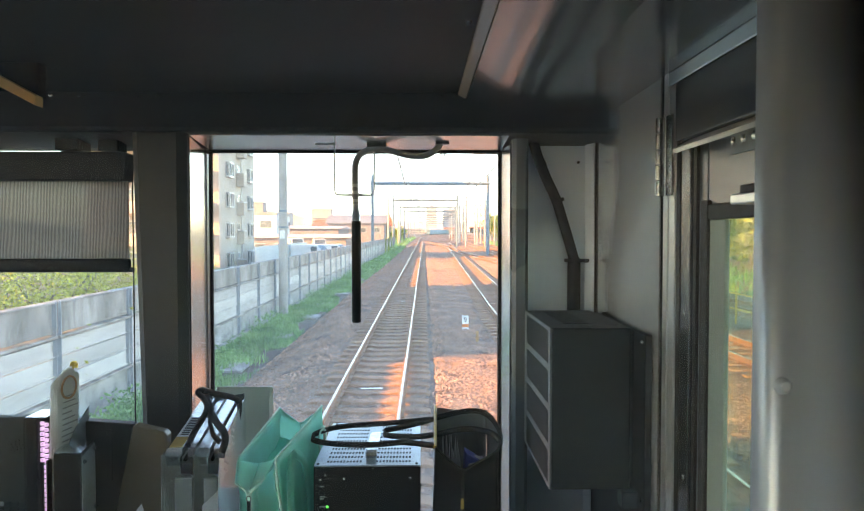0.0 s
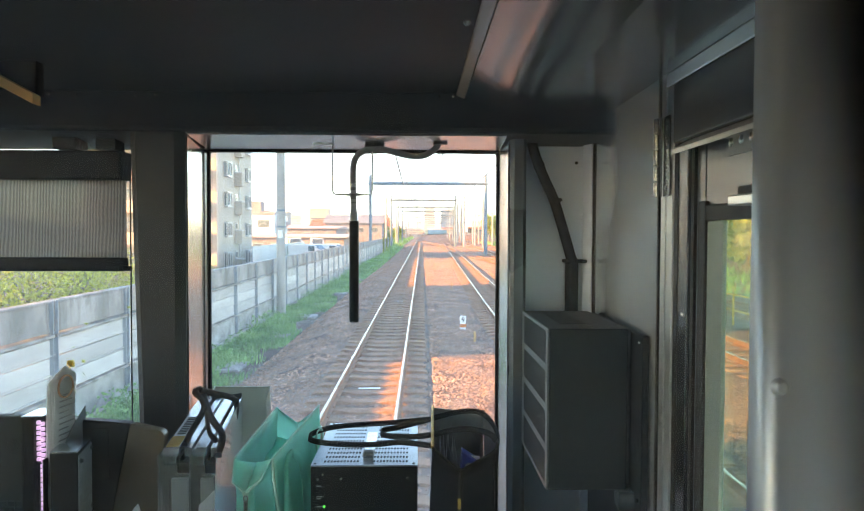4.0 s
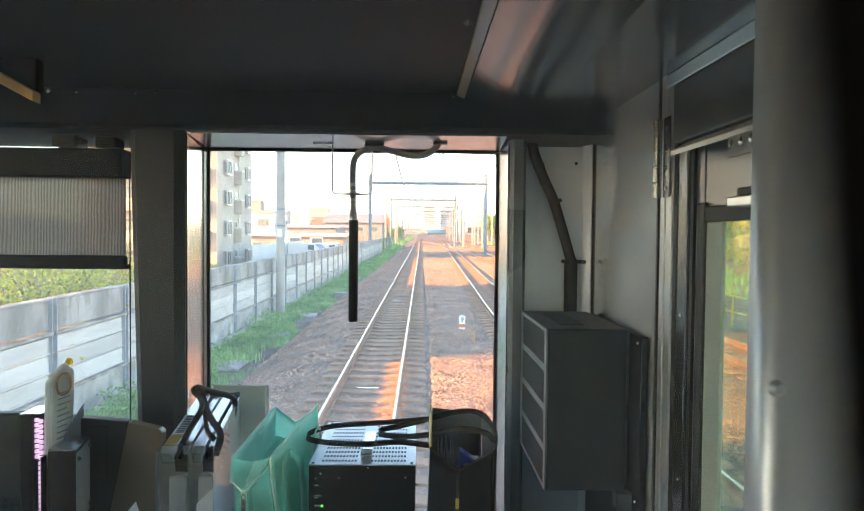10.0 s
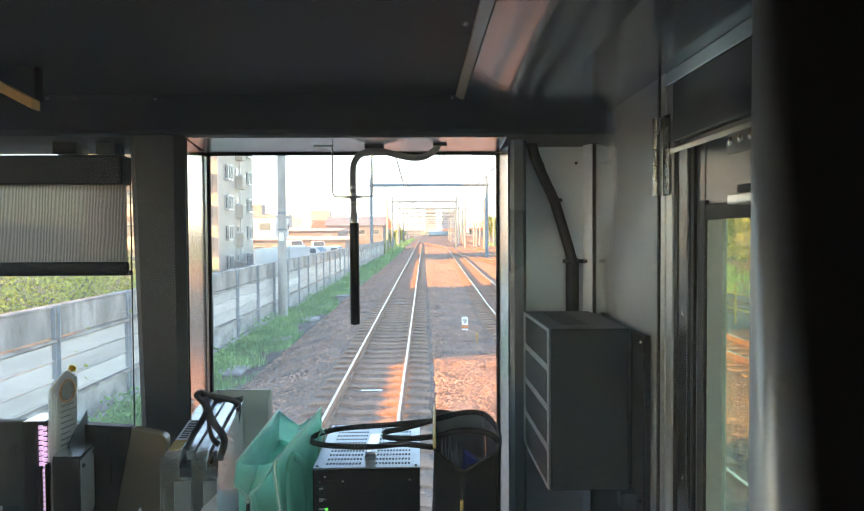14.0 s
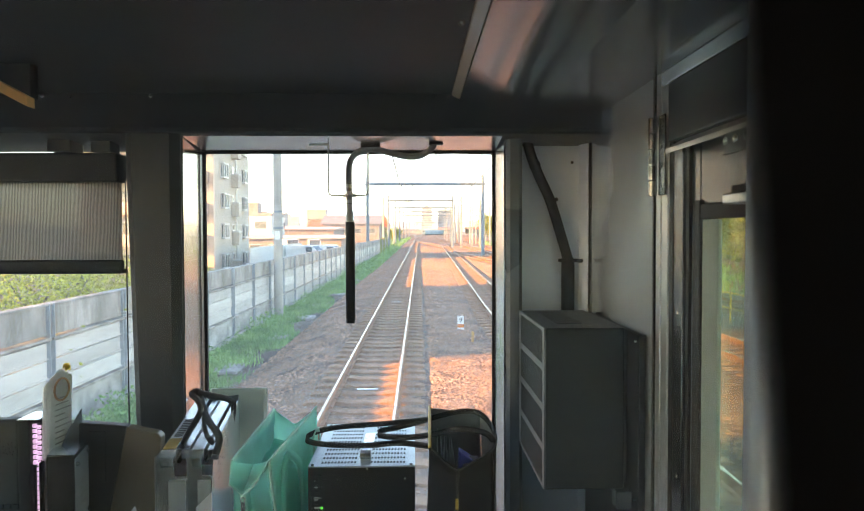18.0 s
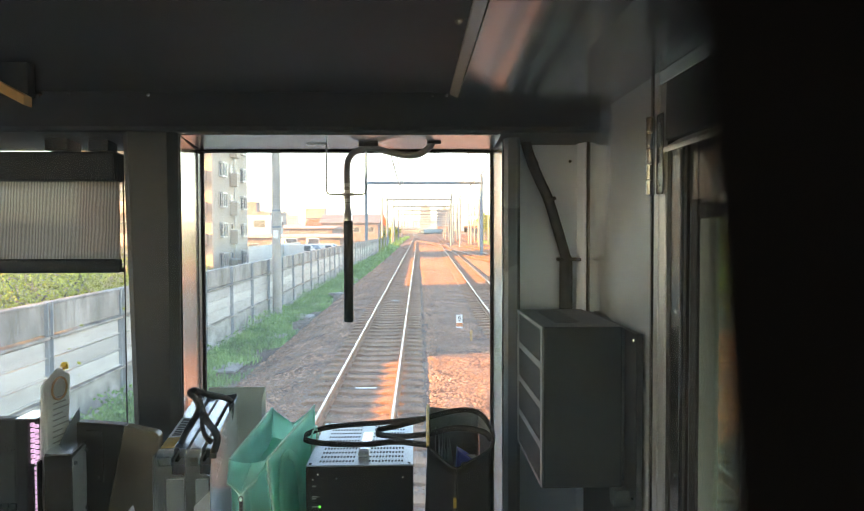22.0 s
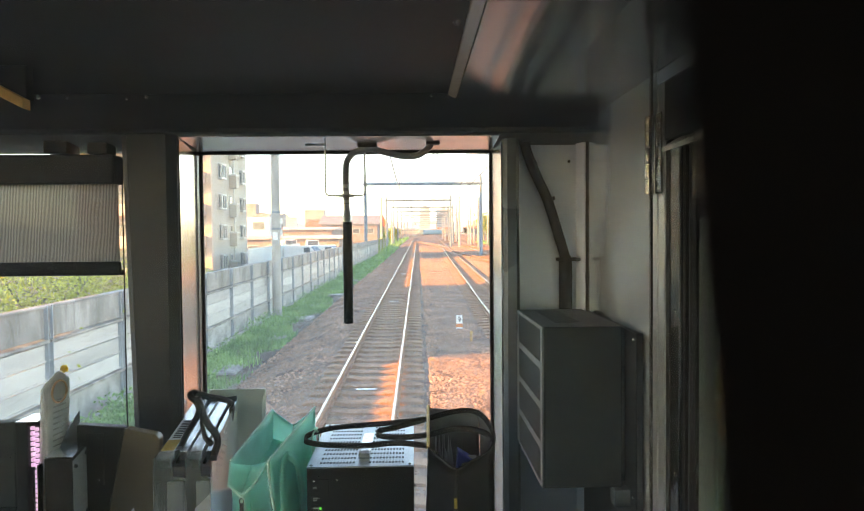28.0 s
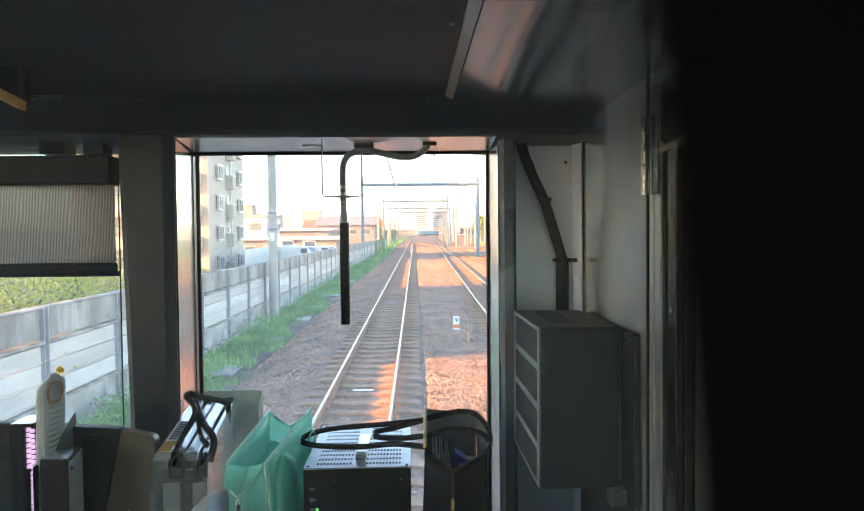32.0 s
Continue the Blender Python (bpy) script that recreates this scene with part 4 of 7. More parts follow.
# ---- console and shelf ----
setting("trim_7", box(XL, 0.478, 1.72, 2.50, 1.66, 1.70, bevel=0.005), M["dark"], "dark shelf under the windscreen", "shelf")
setting("trim_9", box(0.4785, 1.15, 1.72, 2.50, 1.41, 1.45, bevel=0.005), M["dark"], "dark lower shelf under the windscreen", "shelf")
setting("trim_8", box(XL, 1.15, 1.721, 1.76, FLOOR, 1.409), M["dark"], "dark console front", "console")

mo = thing("control_display", (-0.55, 2.0, 1.70), "black control display housing with a speaker grille and keys", "display")
part("housing", box(-0.95, -0.32, 1.93, 1.965, 1.701, 2.105, bevel=0.006), M["display"], mo)
for i in range(14):
    a = i * 2.399
    r = 0.022 * math.sqrt(i / 14)
    part("speaker_hole", tube([(-0.345 + r * math.cos(a), 1.9299, 2.02 + r * math.sin(a)), (-0.345 + r * math.cos(a), 1.927, 2.02 + r * math.sin(a))], 0.0032, 8), M["hole"], mo)
for i in range(6):
    for j in range(2):
        part("key", box(-0.40 + 0.021 * i, -0.383 + 0.021 * i, 1.924, 1.9295, 1.852 - 0.017 * j, 1.864 - 0.017 * j, bevel=0.0015), M["face"] if i == 0 and j == 0 else M["casing"], mo)

lh = thing("led_panel", (-0.26, 1.9, 1.70), "black upright holder with a lit violet indicator strip", "indicator")
part("housing", box(-0.302, -0.2675, 1.895, 1.99, 1.701, 2.110, bevel=0.004), M["plastic"], lh)
part("side_wall", box(-0.2385, -0.2350, 1.885, 1.95, 1.701, 1.995, bevel=0.001), M["plastic"], lh)
part("back_strip", box(-0.2670, -0.2390, 1.915, 1.95, 1.701, 2.112), M["casing"], lh)
part("top_cap", box(-0.302, -0.2435, 1.896, 1.989, 2.1105, 2.1135, bevel=0.001), M["alu"], lh, "bright top cap")
for i in range(8):
    z = 2.098 - 0.0148 * i
    for k, x in enumerate((-0.2660, -0.2545)):
        part("lamp", box(x, x + 0.0100, 1.905, 1.9145, z - 0.0105 - 0.004 * k, z - 0.004 * k, bevel=0.0015), M["led"], lh, "lit violet lamp")
for i in range(20):
    z = 1.975 - 0.0135 * i
    part("lamp", box(-0.2560, -0.2495, 1.905, 1.9145, z - 0.0095, z, bevel=0.001), M["led"], lh, "lit violet lamp")

ds = thing("card_bundle", (-0.235, 1.96, 1.701), "bundle of long printed cards with a yellow ribbon and tan ring", "cards")
for i in range(6):
    dx = 0.0042 * i
    lf = prism([(1.905, 1.80), (1.995, 1.80), (1.995, 2.232 - 0.003 * i), (1.975, 2.240 - 0.003 * i), (1.940, 2.222 - 0.003 * i), (1.905, 2.200 - 0.003 * i)], 0.0, 0.0012, axis="x")
    for v in lf.verts:
        v.co.x += -0.2405 + dx + 0.15 * (v.co.y - 1.905) + 0.03 * (v.co.z - 2.0)
    part("card", lf, M["cardstock"], ds, "off-white printed card")
for i in range(11):
    y0, z = 1.925, 2.16 - 0.016 * i
    ln = box(0.0, 0.0005, y0, 1.965 + 0.014 * (i % 3), z, z + 0.004)
    for v in ln.verts:
        v.co.x += -0.2183 + 0.15 * (v.co.y - 1.905) + 0.03 * (v.co.z - 2.0)
    part("text_line", ln, M["faint"], ds)
cr = thing("card_rack", (-0.225, 1.98, 1.701), "grey sheet-metal rack holding the card bundle", "rack")
rk = prism([(1.915, 1.701), (2.035, 1.701), (2.035, 2.108), (1.975, 2.062), (1.915, 1.985)], 0.0, 0.002, axis="x")
for v in rk.verts:
    v.co.x += -0.2125 + 0.15 * (v.co.y - 1.905)
part("side_plate", rk, M["ventface"], cr, "grey slanting side plate")
part("base_clip", box(-0.2395, -0.206, 1.985, 2.0, 1.701, 1.79), M["plastic"], cr)
rg = [(-0.200 + 0.004 * math.cos(a), 1.940 + 0.032 * math.cos(a), 2.188 + 0.031 * math.sin(a)) for a in (2 * math.pi * k / 24 for k in range(25))]
part("ring", tube(rg, 0.003, 8, cap=False), M["tan"], ds, "tan ring", True)
for k in range(6):
    a = k * 1.05
    part("ribbon_loop", ribbon(spline([(-0.207, 1.99, 2.240), (-0.207 + 0.010 * math.cos(a), 1.985 + 0.004 * math.sin(k), 2.245 + 0.007 * math.sin(a)), (-0.205 + 0.012 * math.cos(a + 0.5), 1.98, 2.243 + 0.009 * math.sin(a + 0.5))], 4), 0.006, 0.001, (0, 0.4, 1)), M["yellow"], ds, "yellow ribbon")

sb = thing("switch_box", (-0.18, 1.9, 1.70), "dark metal switch box with screws and a grey label plate", "switch box")
part("housing", prism([(-0.205, 1.86), (-0.130, 1.86), (-0.157, 1.995), (-0.235, 1.995)], 1.80, 2.020, axis="z", bevel=0.003), M["plastic"], sb)
part("lid", prism([(-0.204, 1.862), (-0.131, 1.862), (-0.158, 1.993), (-0.234, 1.993)], 2.0205, 2.0245, axis="z"), M["alu"], sb, "light grey lid")
part("side_plate", prism([(-0.1295, 1.862), (-0.1275, 1.8625), (-0.1545, 1.9935), (-0.1565, 1.993)], 1.81, 2.012, axis="z"), M["face"], sb, "light grey side plate")
for y, x, z in ((1.875, -0.130, 1.995), (1.98, -0.1515, 2.0), (1.875, -0.130, 1.825), (1.98, -0.1515, 1.83)):
    part("screw", screw_bm((x, y, z), (1, 0.2, 0), 0.0062, 0.009), M["dark"], sb)
for i in range(4):
    part("text_line", prism([(-0.1338, 1.90), (-0.1330, 1.90), (-0.1443, 1.955), (-0.1451, 1.955)], 1.87 + 0.022 * i, 1.876 + 0.022 * i, axis="z"), M["faint"], sb)
part("foot", box(-0.22, -0.16, 1.88, 1.97, 1.701, 1.7995), M["plastic"], sb)

hd = thing("instrument_hood", (-0.05, 2.15, 1.70), "black instrument hood, its end plate browned by a painted reflection", "instrument hood")
part("hood", prism([(-0.247, 2.073), (-0.053, 2.058), (-0.080, 1.93), (-0.128, 1.701), (-0.247, 1.701)], 2.02, 2.055, axis="y", bevel=0.004), M["plastic"], hd)
part("end_plate", prism([(-0.0515, 2.058), (0.040, 2.038), (0.050, 2.026), (0.044, 1.93), (0.02, 1.701), (-0.126, 1.701), (-0.0785, 1.93)], 2.012, 2.05, axis="y", bevel=0.005), M["beige"], hd, "dark end plate with a gold reflection in its colour")
part("cover_plate", box(-0.165, -0.115, 2.013, 2.0195, 1.89, 2.045, bevel=0.002), M["plastic"], hd)
part("screw", screw_bm((-0.13, 2.013, 2.032), (0, -1, 0), 0.004, 0.003), M["dark"], hd)
part("screw", screw_bm((-0.13, 2.013, 1.905), (0, -1, 0), 0.004, 0.003), M["dark"], hd)

nt_ = thing("note_card", (0.05, 1.82, 1.701), "small white note card standing on the shelf", "card")
part("card", prism([(0.03, 1.701), (0.075, 1.701), (0.072, 1.86), (0.058, 1.905), (0.03, 1.87)], 1.80, 1.802, axis="y"), M["paper"], nt_)

# ---- aluminium document trays ----


def tray(x0, x1, first, label):
    """A narrow sheet-metal case that rises towards the windscreen, with a notched end channel."""
    t = thing("metal_tray_case", ((x0 + x1) / 2, 1.93, 1.70), label, "tray case", "metal tray cases")
    w, back, z1 = x1 - x0, 2.43, 2.012
    k = 0.06
    t.rotation_euler = (0, 0, radians(6.0))

    def up(y, d=0.0):
        return (y, z1 + (y - 1.93) * k + d)
    for a, b in ((x0, x0 + 0.003), (x1 - 0.003, x1)):
        part("side_plate", prism([(1.93, 1.701), (back, 1.701), up(back), up(1.93)], a, b, axis="x"), M["alu"], t)
    part("end_plate", prism([(x0 + 0.0035, 1.701), (x1 - 0.0035, 1.701), (x1 - 0.0035, up(back)[1] + 0.012), (x0 + 0.0035, up(back)[1] + 0.004)], back, back + 0.004), M["dark"], t, "dark end plate")
    # folded end channel with a notch
    ch = bmesh.new()
    box(x0 - 0.002, x0 + 0.0015, 1.893, 1.9295, 1.701, z1 - 0.004, bm=ch)
    box(x1 - 0.0015, x1 + 0.002, 1.893, 1.9295, 1.701, z1 - 0.066, bm=ch)
    prism([(x0 - 0.002, 1.701), (x1 + 0.002, 1.701), (x1 + 0.002, z1 - 0.066), (x1 - 0.006, z1 - 0.060), (x0 + w * 0.62, z1 - 0.060), (x0 + w * 0.60, z1 - 0.036), (x0 + 0.012, z1 - 0.036), (x0 + 0.003, z1 - 0.004), (x0 - 0.002, z1 - 0.004)], 1.893, 1.896, bm=ch)
    part("end_channel", ch, M["channel"], t, "folded aluminium end channel")
    for a in (x0 - 0.0045, x1 + 0.0022):
        part("edge_bead", box(a, a + 0.0022, 1.889, 1.8925, 1.701, z1 - (0.004 if a < x0 else 0.066), bevel=0.0006, seg=1), M["alu"], t, "bright folded edge")
    part("label_holder", box(x0 + w * 0.42, x1 + 0.001, 1.8855, 1.8925, 1.80 if first else 1.74, z1 - 0.072, bevel=0.0012, seg=1), M["face"], t, "green-grey label holder")
    part("inner_block", box(x0 + 0.005, x0 + w * 0.55, 1.90, 1.93, 1.95, z1 - 0.012, bevel=0.002), M["channel"], t)
    part("top_bar", prism([up(1.932, -0.026), up(back - 0.002, -0.026), up(back - 0.002, 0.002), up(1.932, 0.002)], x0 + 0.0035, x0 + w * 0.56, axis="x", bevel=0.002), M["alu"], t)
    part("top_bar", prism([up(1.945, -0.032), up(back - 0.002, -0.032), up(back - 0.002, -0.004), up(1.945, -0.004)], x0 + w * 0.70, x1 - 0.0035, axis="x", bevel=0.002), M["alu"], t)
    part("slot", prism([up(1.94, -0.04), up(back - 0.004, -0.04), up(back - 0.004, -0.034), up(1.94, -0.034)], x0 + w * 0.57, x0 + w * 0.69, axis="x"), M["hole"], t, "dark slot between the bars")
    if first:
        part("label_tape", prism([up(1.94, 0.0024), up(2.02, 0.0024), up(2.02, 0.0034), up(1.94, 0.0034)], x0 + 0.006, x0 + w * 0.54, axis="x"), M["gold"], t, "ochre label tape")
        part("text_label", prism([up(2.022, 0.0024), up(2.20, 0.0024), up(2.20, 0.0032), up(2.022, 0.0032)], x0 + 0.006, x0 + w * 0.54, axis="x"), M["paper"], t, "white printed label")
        for i in range(10):
            y = 2.035 + 0.016 * i
            part("text_bar", prism([up(y, 0.0034), up(y + 0.009, 0.0034), up(y + 0.009, 0.004), up(y, 0.004)], x0 + 0.014, x0 + w * 0.48, axis="x"), M["ink"], t)
    else:
        for i in range(6):
            for j in range(4):
                part("text_bar", box(x1 + 0.0001, x1 + 0.0006, 2.00 + 0.033 * i, 2.022 + 0.033 * i, 1.90 + 0.022 * j + 0.009 * i, 1.905 + 0.022 * j + 0.009 * i), M["face"], t)
        part("card_slip", prism([(x0 + 0.012, 1.701), (x1 + 0.004, 1.701), (x1 + 0.004, z1 - 0.105), (x0 + 0.022, z1 - 0.145)], 1.880, 1.884, axis="y"), M["paper"], t)
    part("document_stack", box(x0 + 0.006, x1 - 0.006, 1.95, back - 0.01, 1.71, z1 - 0.05), M["paper"], t)
    return t


tray(0.078, 0.156, 1, "aluminium tray case with documents and ochre label tape")
tray(0.166, 0.226, 0, "aluminium tray case with documents and white label tape")
hs = thing("carry_strap", (0.17, 2.15, 2.03), "black padded carry strap looped over the metal trays", "strap")
part("grip", tube(spline([(0.125, 1.97, 2.010), (0.128, 2.02, 2.036), (0.138, 2.05, 2.060), (0.146, 2.08, 2.089), (0.131, 2.10, 2.113), (0.106, 2.12, 2.128), (0.112, 2.14, 2.135), (0.127, 2.16, 2.123)], 7), 0.009, 10), M["strap"], hs, "padded black grip", True)
part("grip", ribbon(spline([(0.118, 2.135, 2.132), (0.130, 2.16, 2.122), (0.146, 2.20, 2.104), (0.166, 2.25, 2.086), (0.178, 2.30, 2.064), (0.181, 2.33, 2.046)], 7), 0.019, 0.006, (0.5, 0.3, 0.8)), M["strap"], hs, "flat black grip", True)
part("strap_end", ribbon(spline([(0.180, 2.325, 2.056), (0.182, 2.318, 2.030), (0.177, 2.315, 1.99)], 6), 0.018, 0.003, (1, 0.2, 0)), M["strap"], hs)
part("strap_end", ribbon(spline([(0.125, 2.14, 2.118), (0.146, 2.10, 2.094), (0.173, 2.05, 2.074), (0.205, 2.00, 2.060), (0.230, 1.97, 2.046), (0.238, 1.95, 2.026), (0.232, 1.935, 1.998)], 7), 0.020, 0.004, (0.8, 0.5, 0.3)), M["strap"], hs, "black webbing end", True)
part("strap_end", ribbon(spline([(0.150, 2.09, 2.085), (0.168, 2.04, 2.060), (0.190, 1.99, 2.040), (0.208, 1.96, 2.034), (0.226, 1.945, 2.026)], 6), 0.016, 0.003, (0.3, 0.4, 0.9)), M["strap"], hs, "black webbing end", True)
part("buckle", box(0.223, 0.243, 1.926, 1.932, 1.985, 2.000, bevel=0.002), M["dark"], hs)
part("buckle", box(0.169, 0.185, 2.308, 2.313, 1.985, 2.0, bevel=0.002), M["dark"], hs)

bf = thing("grey_folder_box", (0.16, 2.46, 1.70), "pale grey open folder box behind the trays", "folder box")
part("back_board", box(0.058, 0.262, 2.478, 2.484, 1.701, 2.066, bevel=0.001), M["card"], bf)
part("side_board", prism([(2.42, 1.701), (2.4775, 1.701), (2.4775, 2.064), (2.42, 2.03)], 0.256, 0.261, axis="x"), M["card"], bf)
part("side_board", prism([(2.42, 1.701), (2.4775, 1.701), (2.4775, 2.064), (2.42, 2.05)], 0.058, 0.063, axis="x"), M["card"], bf)

# ---- mint tote bag ----
mb = thing("mint_tote_bag", (0.37, 2.12, 1.70), "open mint green canvas tote bag with pale piping", "tote bag")
LF, LB, DIP, RB, RF = (0.279, 1.93, 1.980), (0.317, 2.33, 2.025), (0.389, 2.33, 1.973), (0.462, 2.33, 2.033), (0.386, 1.93, 1.980)
LOW, FOLD, FOLD_R, MID = (0.275, 1.915, 1.919), (0.319, 1.895, 1.895), (0.363, 1.912, 1.936), (0.334, 1.965, 1.958)
part("side_panel", sheet([(0.29, 1.93, 1.701), (0.315, 2.33, 1.701), LB, LF], 14, 10, 0.010, 0.003, seed=1), M["mint"], mb, "", True)
part("side_panel", sheet([(0.412, 1.94, 1.701), (0.470, 2.33, 1.701), RB, RF], 14, 10, -0.006, 0.003, seed=2), M["mint"], mb, "", True)
part("end_gusset", sheet([(0.315, 2.332, 1.701), (0.392, 2.31, 1.701), DIP, LB], 8, 8, 0.008, 0.003, seed=5), M["mint"], mb, "", True)
part("end_gusset", sheet([(0.392, 2.31, 1.701), (0.470, 2.332, 1.701), RB, DIP], 8, 8, 0.008, 0.003, seed=15), M["mint"], mb, "", True)
part("end_gusset", sheet([(0.292, 1.935, 1.701), (0.345, 1.965, 1.701), (0.330, 1.935, 1.905), (0.281, 1.928, 1.925)], 8, 10, -0.005, 0.003, seed=3, wob=0.004), M["mint"], mb, "", True)
part("end_gusset", sheet([(0.345, 1.965, 1.701), (0.411, 1.942, 1.701), (0.381, 1.935, 1.955), (0.330, 1.935, 1.905)], 8, 10, -0.005, 0.003, seed=6, wob=0.004), M["mint"], mb, "", True)
part("corner_flap", sheet([LOW, FOLD, MID, LF], 8, 8, -0.005, 0.003, seed=7, wob=0.002), M["mint"], mb, "folded front corner", True)
part("corner_flap", sheet([FOLD, FOLD_R, RF, MID], 8, 8, -0.005, 0.003, seed=9, wob=0.002), M["mint"], mb, "folded front corner", True)
part("inner_fold", sheet([(0.292, 1.955, 1.86), (0.385, 1.955, 1.87), (0.448, 2.31, 1.93), (0.322, 2.31, 1.92)], 14, 14, -0.035, 0.002, seed=8, wob=0.010), M["mint"], mb, "creased lining", True)
part("seam", tube(spline([LOW, (0.297, 1.903, 1.908), FOLD, (0.342, 1.900, 1.914), FOLD_R], 5), 0.0028, 6), M["mintedge"], mb, "pale green seam", True)
part("piping", tube(spline([LF, (0.290, 2.07, 1.994), (0.304, 2.20, 2.010), LB], 8), 0.0042, 8), M["mintedge"], mb, "pale green piping", True)
part("piping", tube(spline([RF, (0.412, 2.07, 1.998), (0.438, 2.20, 2.014), RB], 8), 0.0042, 8), M["mintedge"], mb, "pale green piping", True)
part("piping", tube(spline([RF, (0.392, 1.928, 1.91), (0.404, 1.932, 1.82), (0.413, 1.938, 1.70)], 6), 0.0045, 8), M["mintedge"], mb, "pale green piping", True)
part("piping", tube(spline([LB, (0.350, 2.332, 1.992), DIP, (0.428, 2.332, 1.996), RB], 6), 0.0032, 8), M["mintedge"], mb, "pale green piping", True)
part("zip_tape", ribbon(spline([FOLD, (0.320, 1.905, 1.86), (0.322, 1.91, 1.79), (0.325, 1.915, 1.70)], 6), 0.016, 0.002, (1, 0, 0)), M["mintedge"], mb, "pale green zip tape", True)
part("handle", ribbon(spline([(0.425, 1.965, 1.701), (0.422, 1.965, 1.85), (0.418, 1.985, 1.935), (0.424, 2.01, 1.966), (0.438, 2.035, 1.955), (0.452, 2.05, 1.92), (0.462, 2.05, 1.83), (0.468, 2.05, 1.701)], 8), 0.028, 0.004, (0.4, 1, 0)), M["mint"], mb, "mint carry handle", True)
part("handle", ribbon(spline([(0.475, 2.20, 1.80), (0.474, 2.20, 1.90), (0.470, 2.22, 1.962), (0.478, 2.28, 1.966), (0.482, 2.30, 1.90)], 6), 0.022, 0.004, (0, 1, 0)), M["mintedge"], mb, "pale strap tab", True)
part("zip_pull", box(0.314, 0.326, 1.888, 1.895, 1.838, 1.876, bevel=0.002), M["chrome"], mb, "dull metal zip pull")
part("zip_ring", tube([(0.320 + 0.006 * math.cos(a), 1.889, 1.882 + 0.008 * math.sin(a)) for a in (2 * math.pi * k / 12 for k in range(13))], 0.0015, 6, cap=False), M["chrome"], mb)

# ---- black unit with a perforated top ----
bk = thing("radio_unit", (0.64, 2.22, 1.45), "black electronic unit with a slotted silver top", "electronic unit")
part("housing", box(0.484, 0.802, 2.0, 2.455, 1.451, 1.932, bevel=0.003), M["plastic"], bk)
tp = part("top_cover", box(0.484, 0.802, 2.0, 2.455, 1.9325, 1.9375, bevel=0.001), M["cover"], bk, "slotted silver top cover")
for x0 in (0.520, 0.668):
    for j in range(10):
        y = 2.025 + 0.041 * j
        for i in range(11):
            x = x0 + 0.0098 * i
            part("vent_slot", box(x, x + 0.0058, y, y + 0.017, 1.9376, 1.9380), M["hole"], tp)
part("carry_clip", box(0.632, 0.668, 2.06, 2.30, 1.938, 1.949, bevel=0.003), M["alu"], bk)
part("clip_button", box(0.634, 0.668, 2.045, 2.075, 1.9495, 1.962, bevel=0.004), M["face"], bk)
for x, y in ((0.496, 2.012), (0.79, 2.012), (0.50, 2.44)):
    part("screw", screw_bm((x, y, 1.9375), (0, 0, 1), 0.005, 0.004), M["dark"], bk)
for x, z in ((0.52, 1.91), (0.574, 1.897), (0.505, 1.895), (0.772, 1.899), (0.66, 1.928)):
    part("screw", screw_bm((x, 2.0, z), (0, -1, 0), 0.004, 0.003), M["chrome"], bk)
part("lamp", screw_bm((0.524, 2.0, 1.813), (0, -1, 0), 0.0045, 0.003), M["green_led"], bk, "lit green lamp")
part("meter_window", box(0.518, 0.548, 1.9975, 1.9998, 1.845, 1.90), M["hole"], bk)
for i, z in enumerate((1.873, 1.842, 1.836, 1.812)):
    part("text_line", box(0.502, 0.514 + 0.01 * (i % 2), 1.9985, 1.9998, z, z + 0.004), M["faint"], bk)
for y in (1.99, 1.984):
    part("side_bolt", screw_bm((0.802, 2.02, 1.87), (1, 0, 0), 0.004, 0.006), M["dark"], bk)

# ---- black nylon bag with long straps ----
bg = thing("black_nylon_bag", (0.93, 2.1, 1.45), "open black nylon bag holding papers and a blue pouch", "bag")
NOTCH = (0.924, 1.918, 1.952)
part("front_panel", sheet([(0.822, 1.935, 1.451), (0.924, 1.918, 1.451), NOTCH, (0.845, 1.95, 2.004)], 10, 16, 0.006, 0.003, seed=11, wob=0.004), M["nylon"], bg, "", True)
part("front_panel", sheet([(0.924, 1.918, 1.451), (1.022, 1.935, 1.451), (1.026, 1.95, 1.998), NOTCH], 10, 16, 0.006, 0.003, seed=12, wob=0.004), M["nylon"], bg, "", True)
part("back_panel", sheet([(0.85, 2.22, 1.451), (1.035, 2.23, 1.451), (1.016, 2.22, 2.040), (0.851, 2.22, 2.055)], 12, 12, -0.012, 0.003, seed=13, wob=0.006), M["lining"], bg, "grey lined back panel", True)
part("side_panel", sheet([(0.822, 1.94, 1.451), (0.85, 2.22, 1.451), (0.851, 2.22, 2.057), (0.845, 1.95, 2.006)], 8, 10, 0.004, 0.003, seed=14, wob=0.004), M["nylon"], bg, "", True)
part("side_panel", sheet([(1.022, 1.94, 1.451), (1.052, 2.12, 1.451), (1.052, 2.11, 2.000), (1.028, 1.95, 1.998)], 8, 10, -0.008, 0.003, seed=15, wob=0.004), M["nylon"], bg, "", True)
part("side_panel", sheet([(1.052, 2.12, 1.451), (1.035, 2.23, 1.451), (1.016, 2.22, 2.040), (1.052, 2.11, 2.000)], 8, 10, -0.006, 0.003, seed=17, wob=0.004), M["lining"], bg, "grey lined corner", True)
part("lining", sheet([(0.84, 1.96, 1.80), (1.02, 1.96, 1.80), (1.03, 2.20, 1.84), (0.855, 2.20, 1.84)], 8, 8, -0.02, 0.002, seed=16, wob=0.006), M["lining"], bg, "", True)
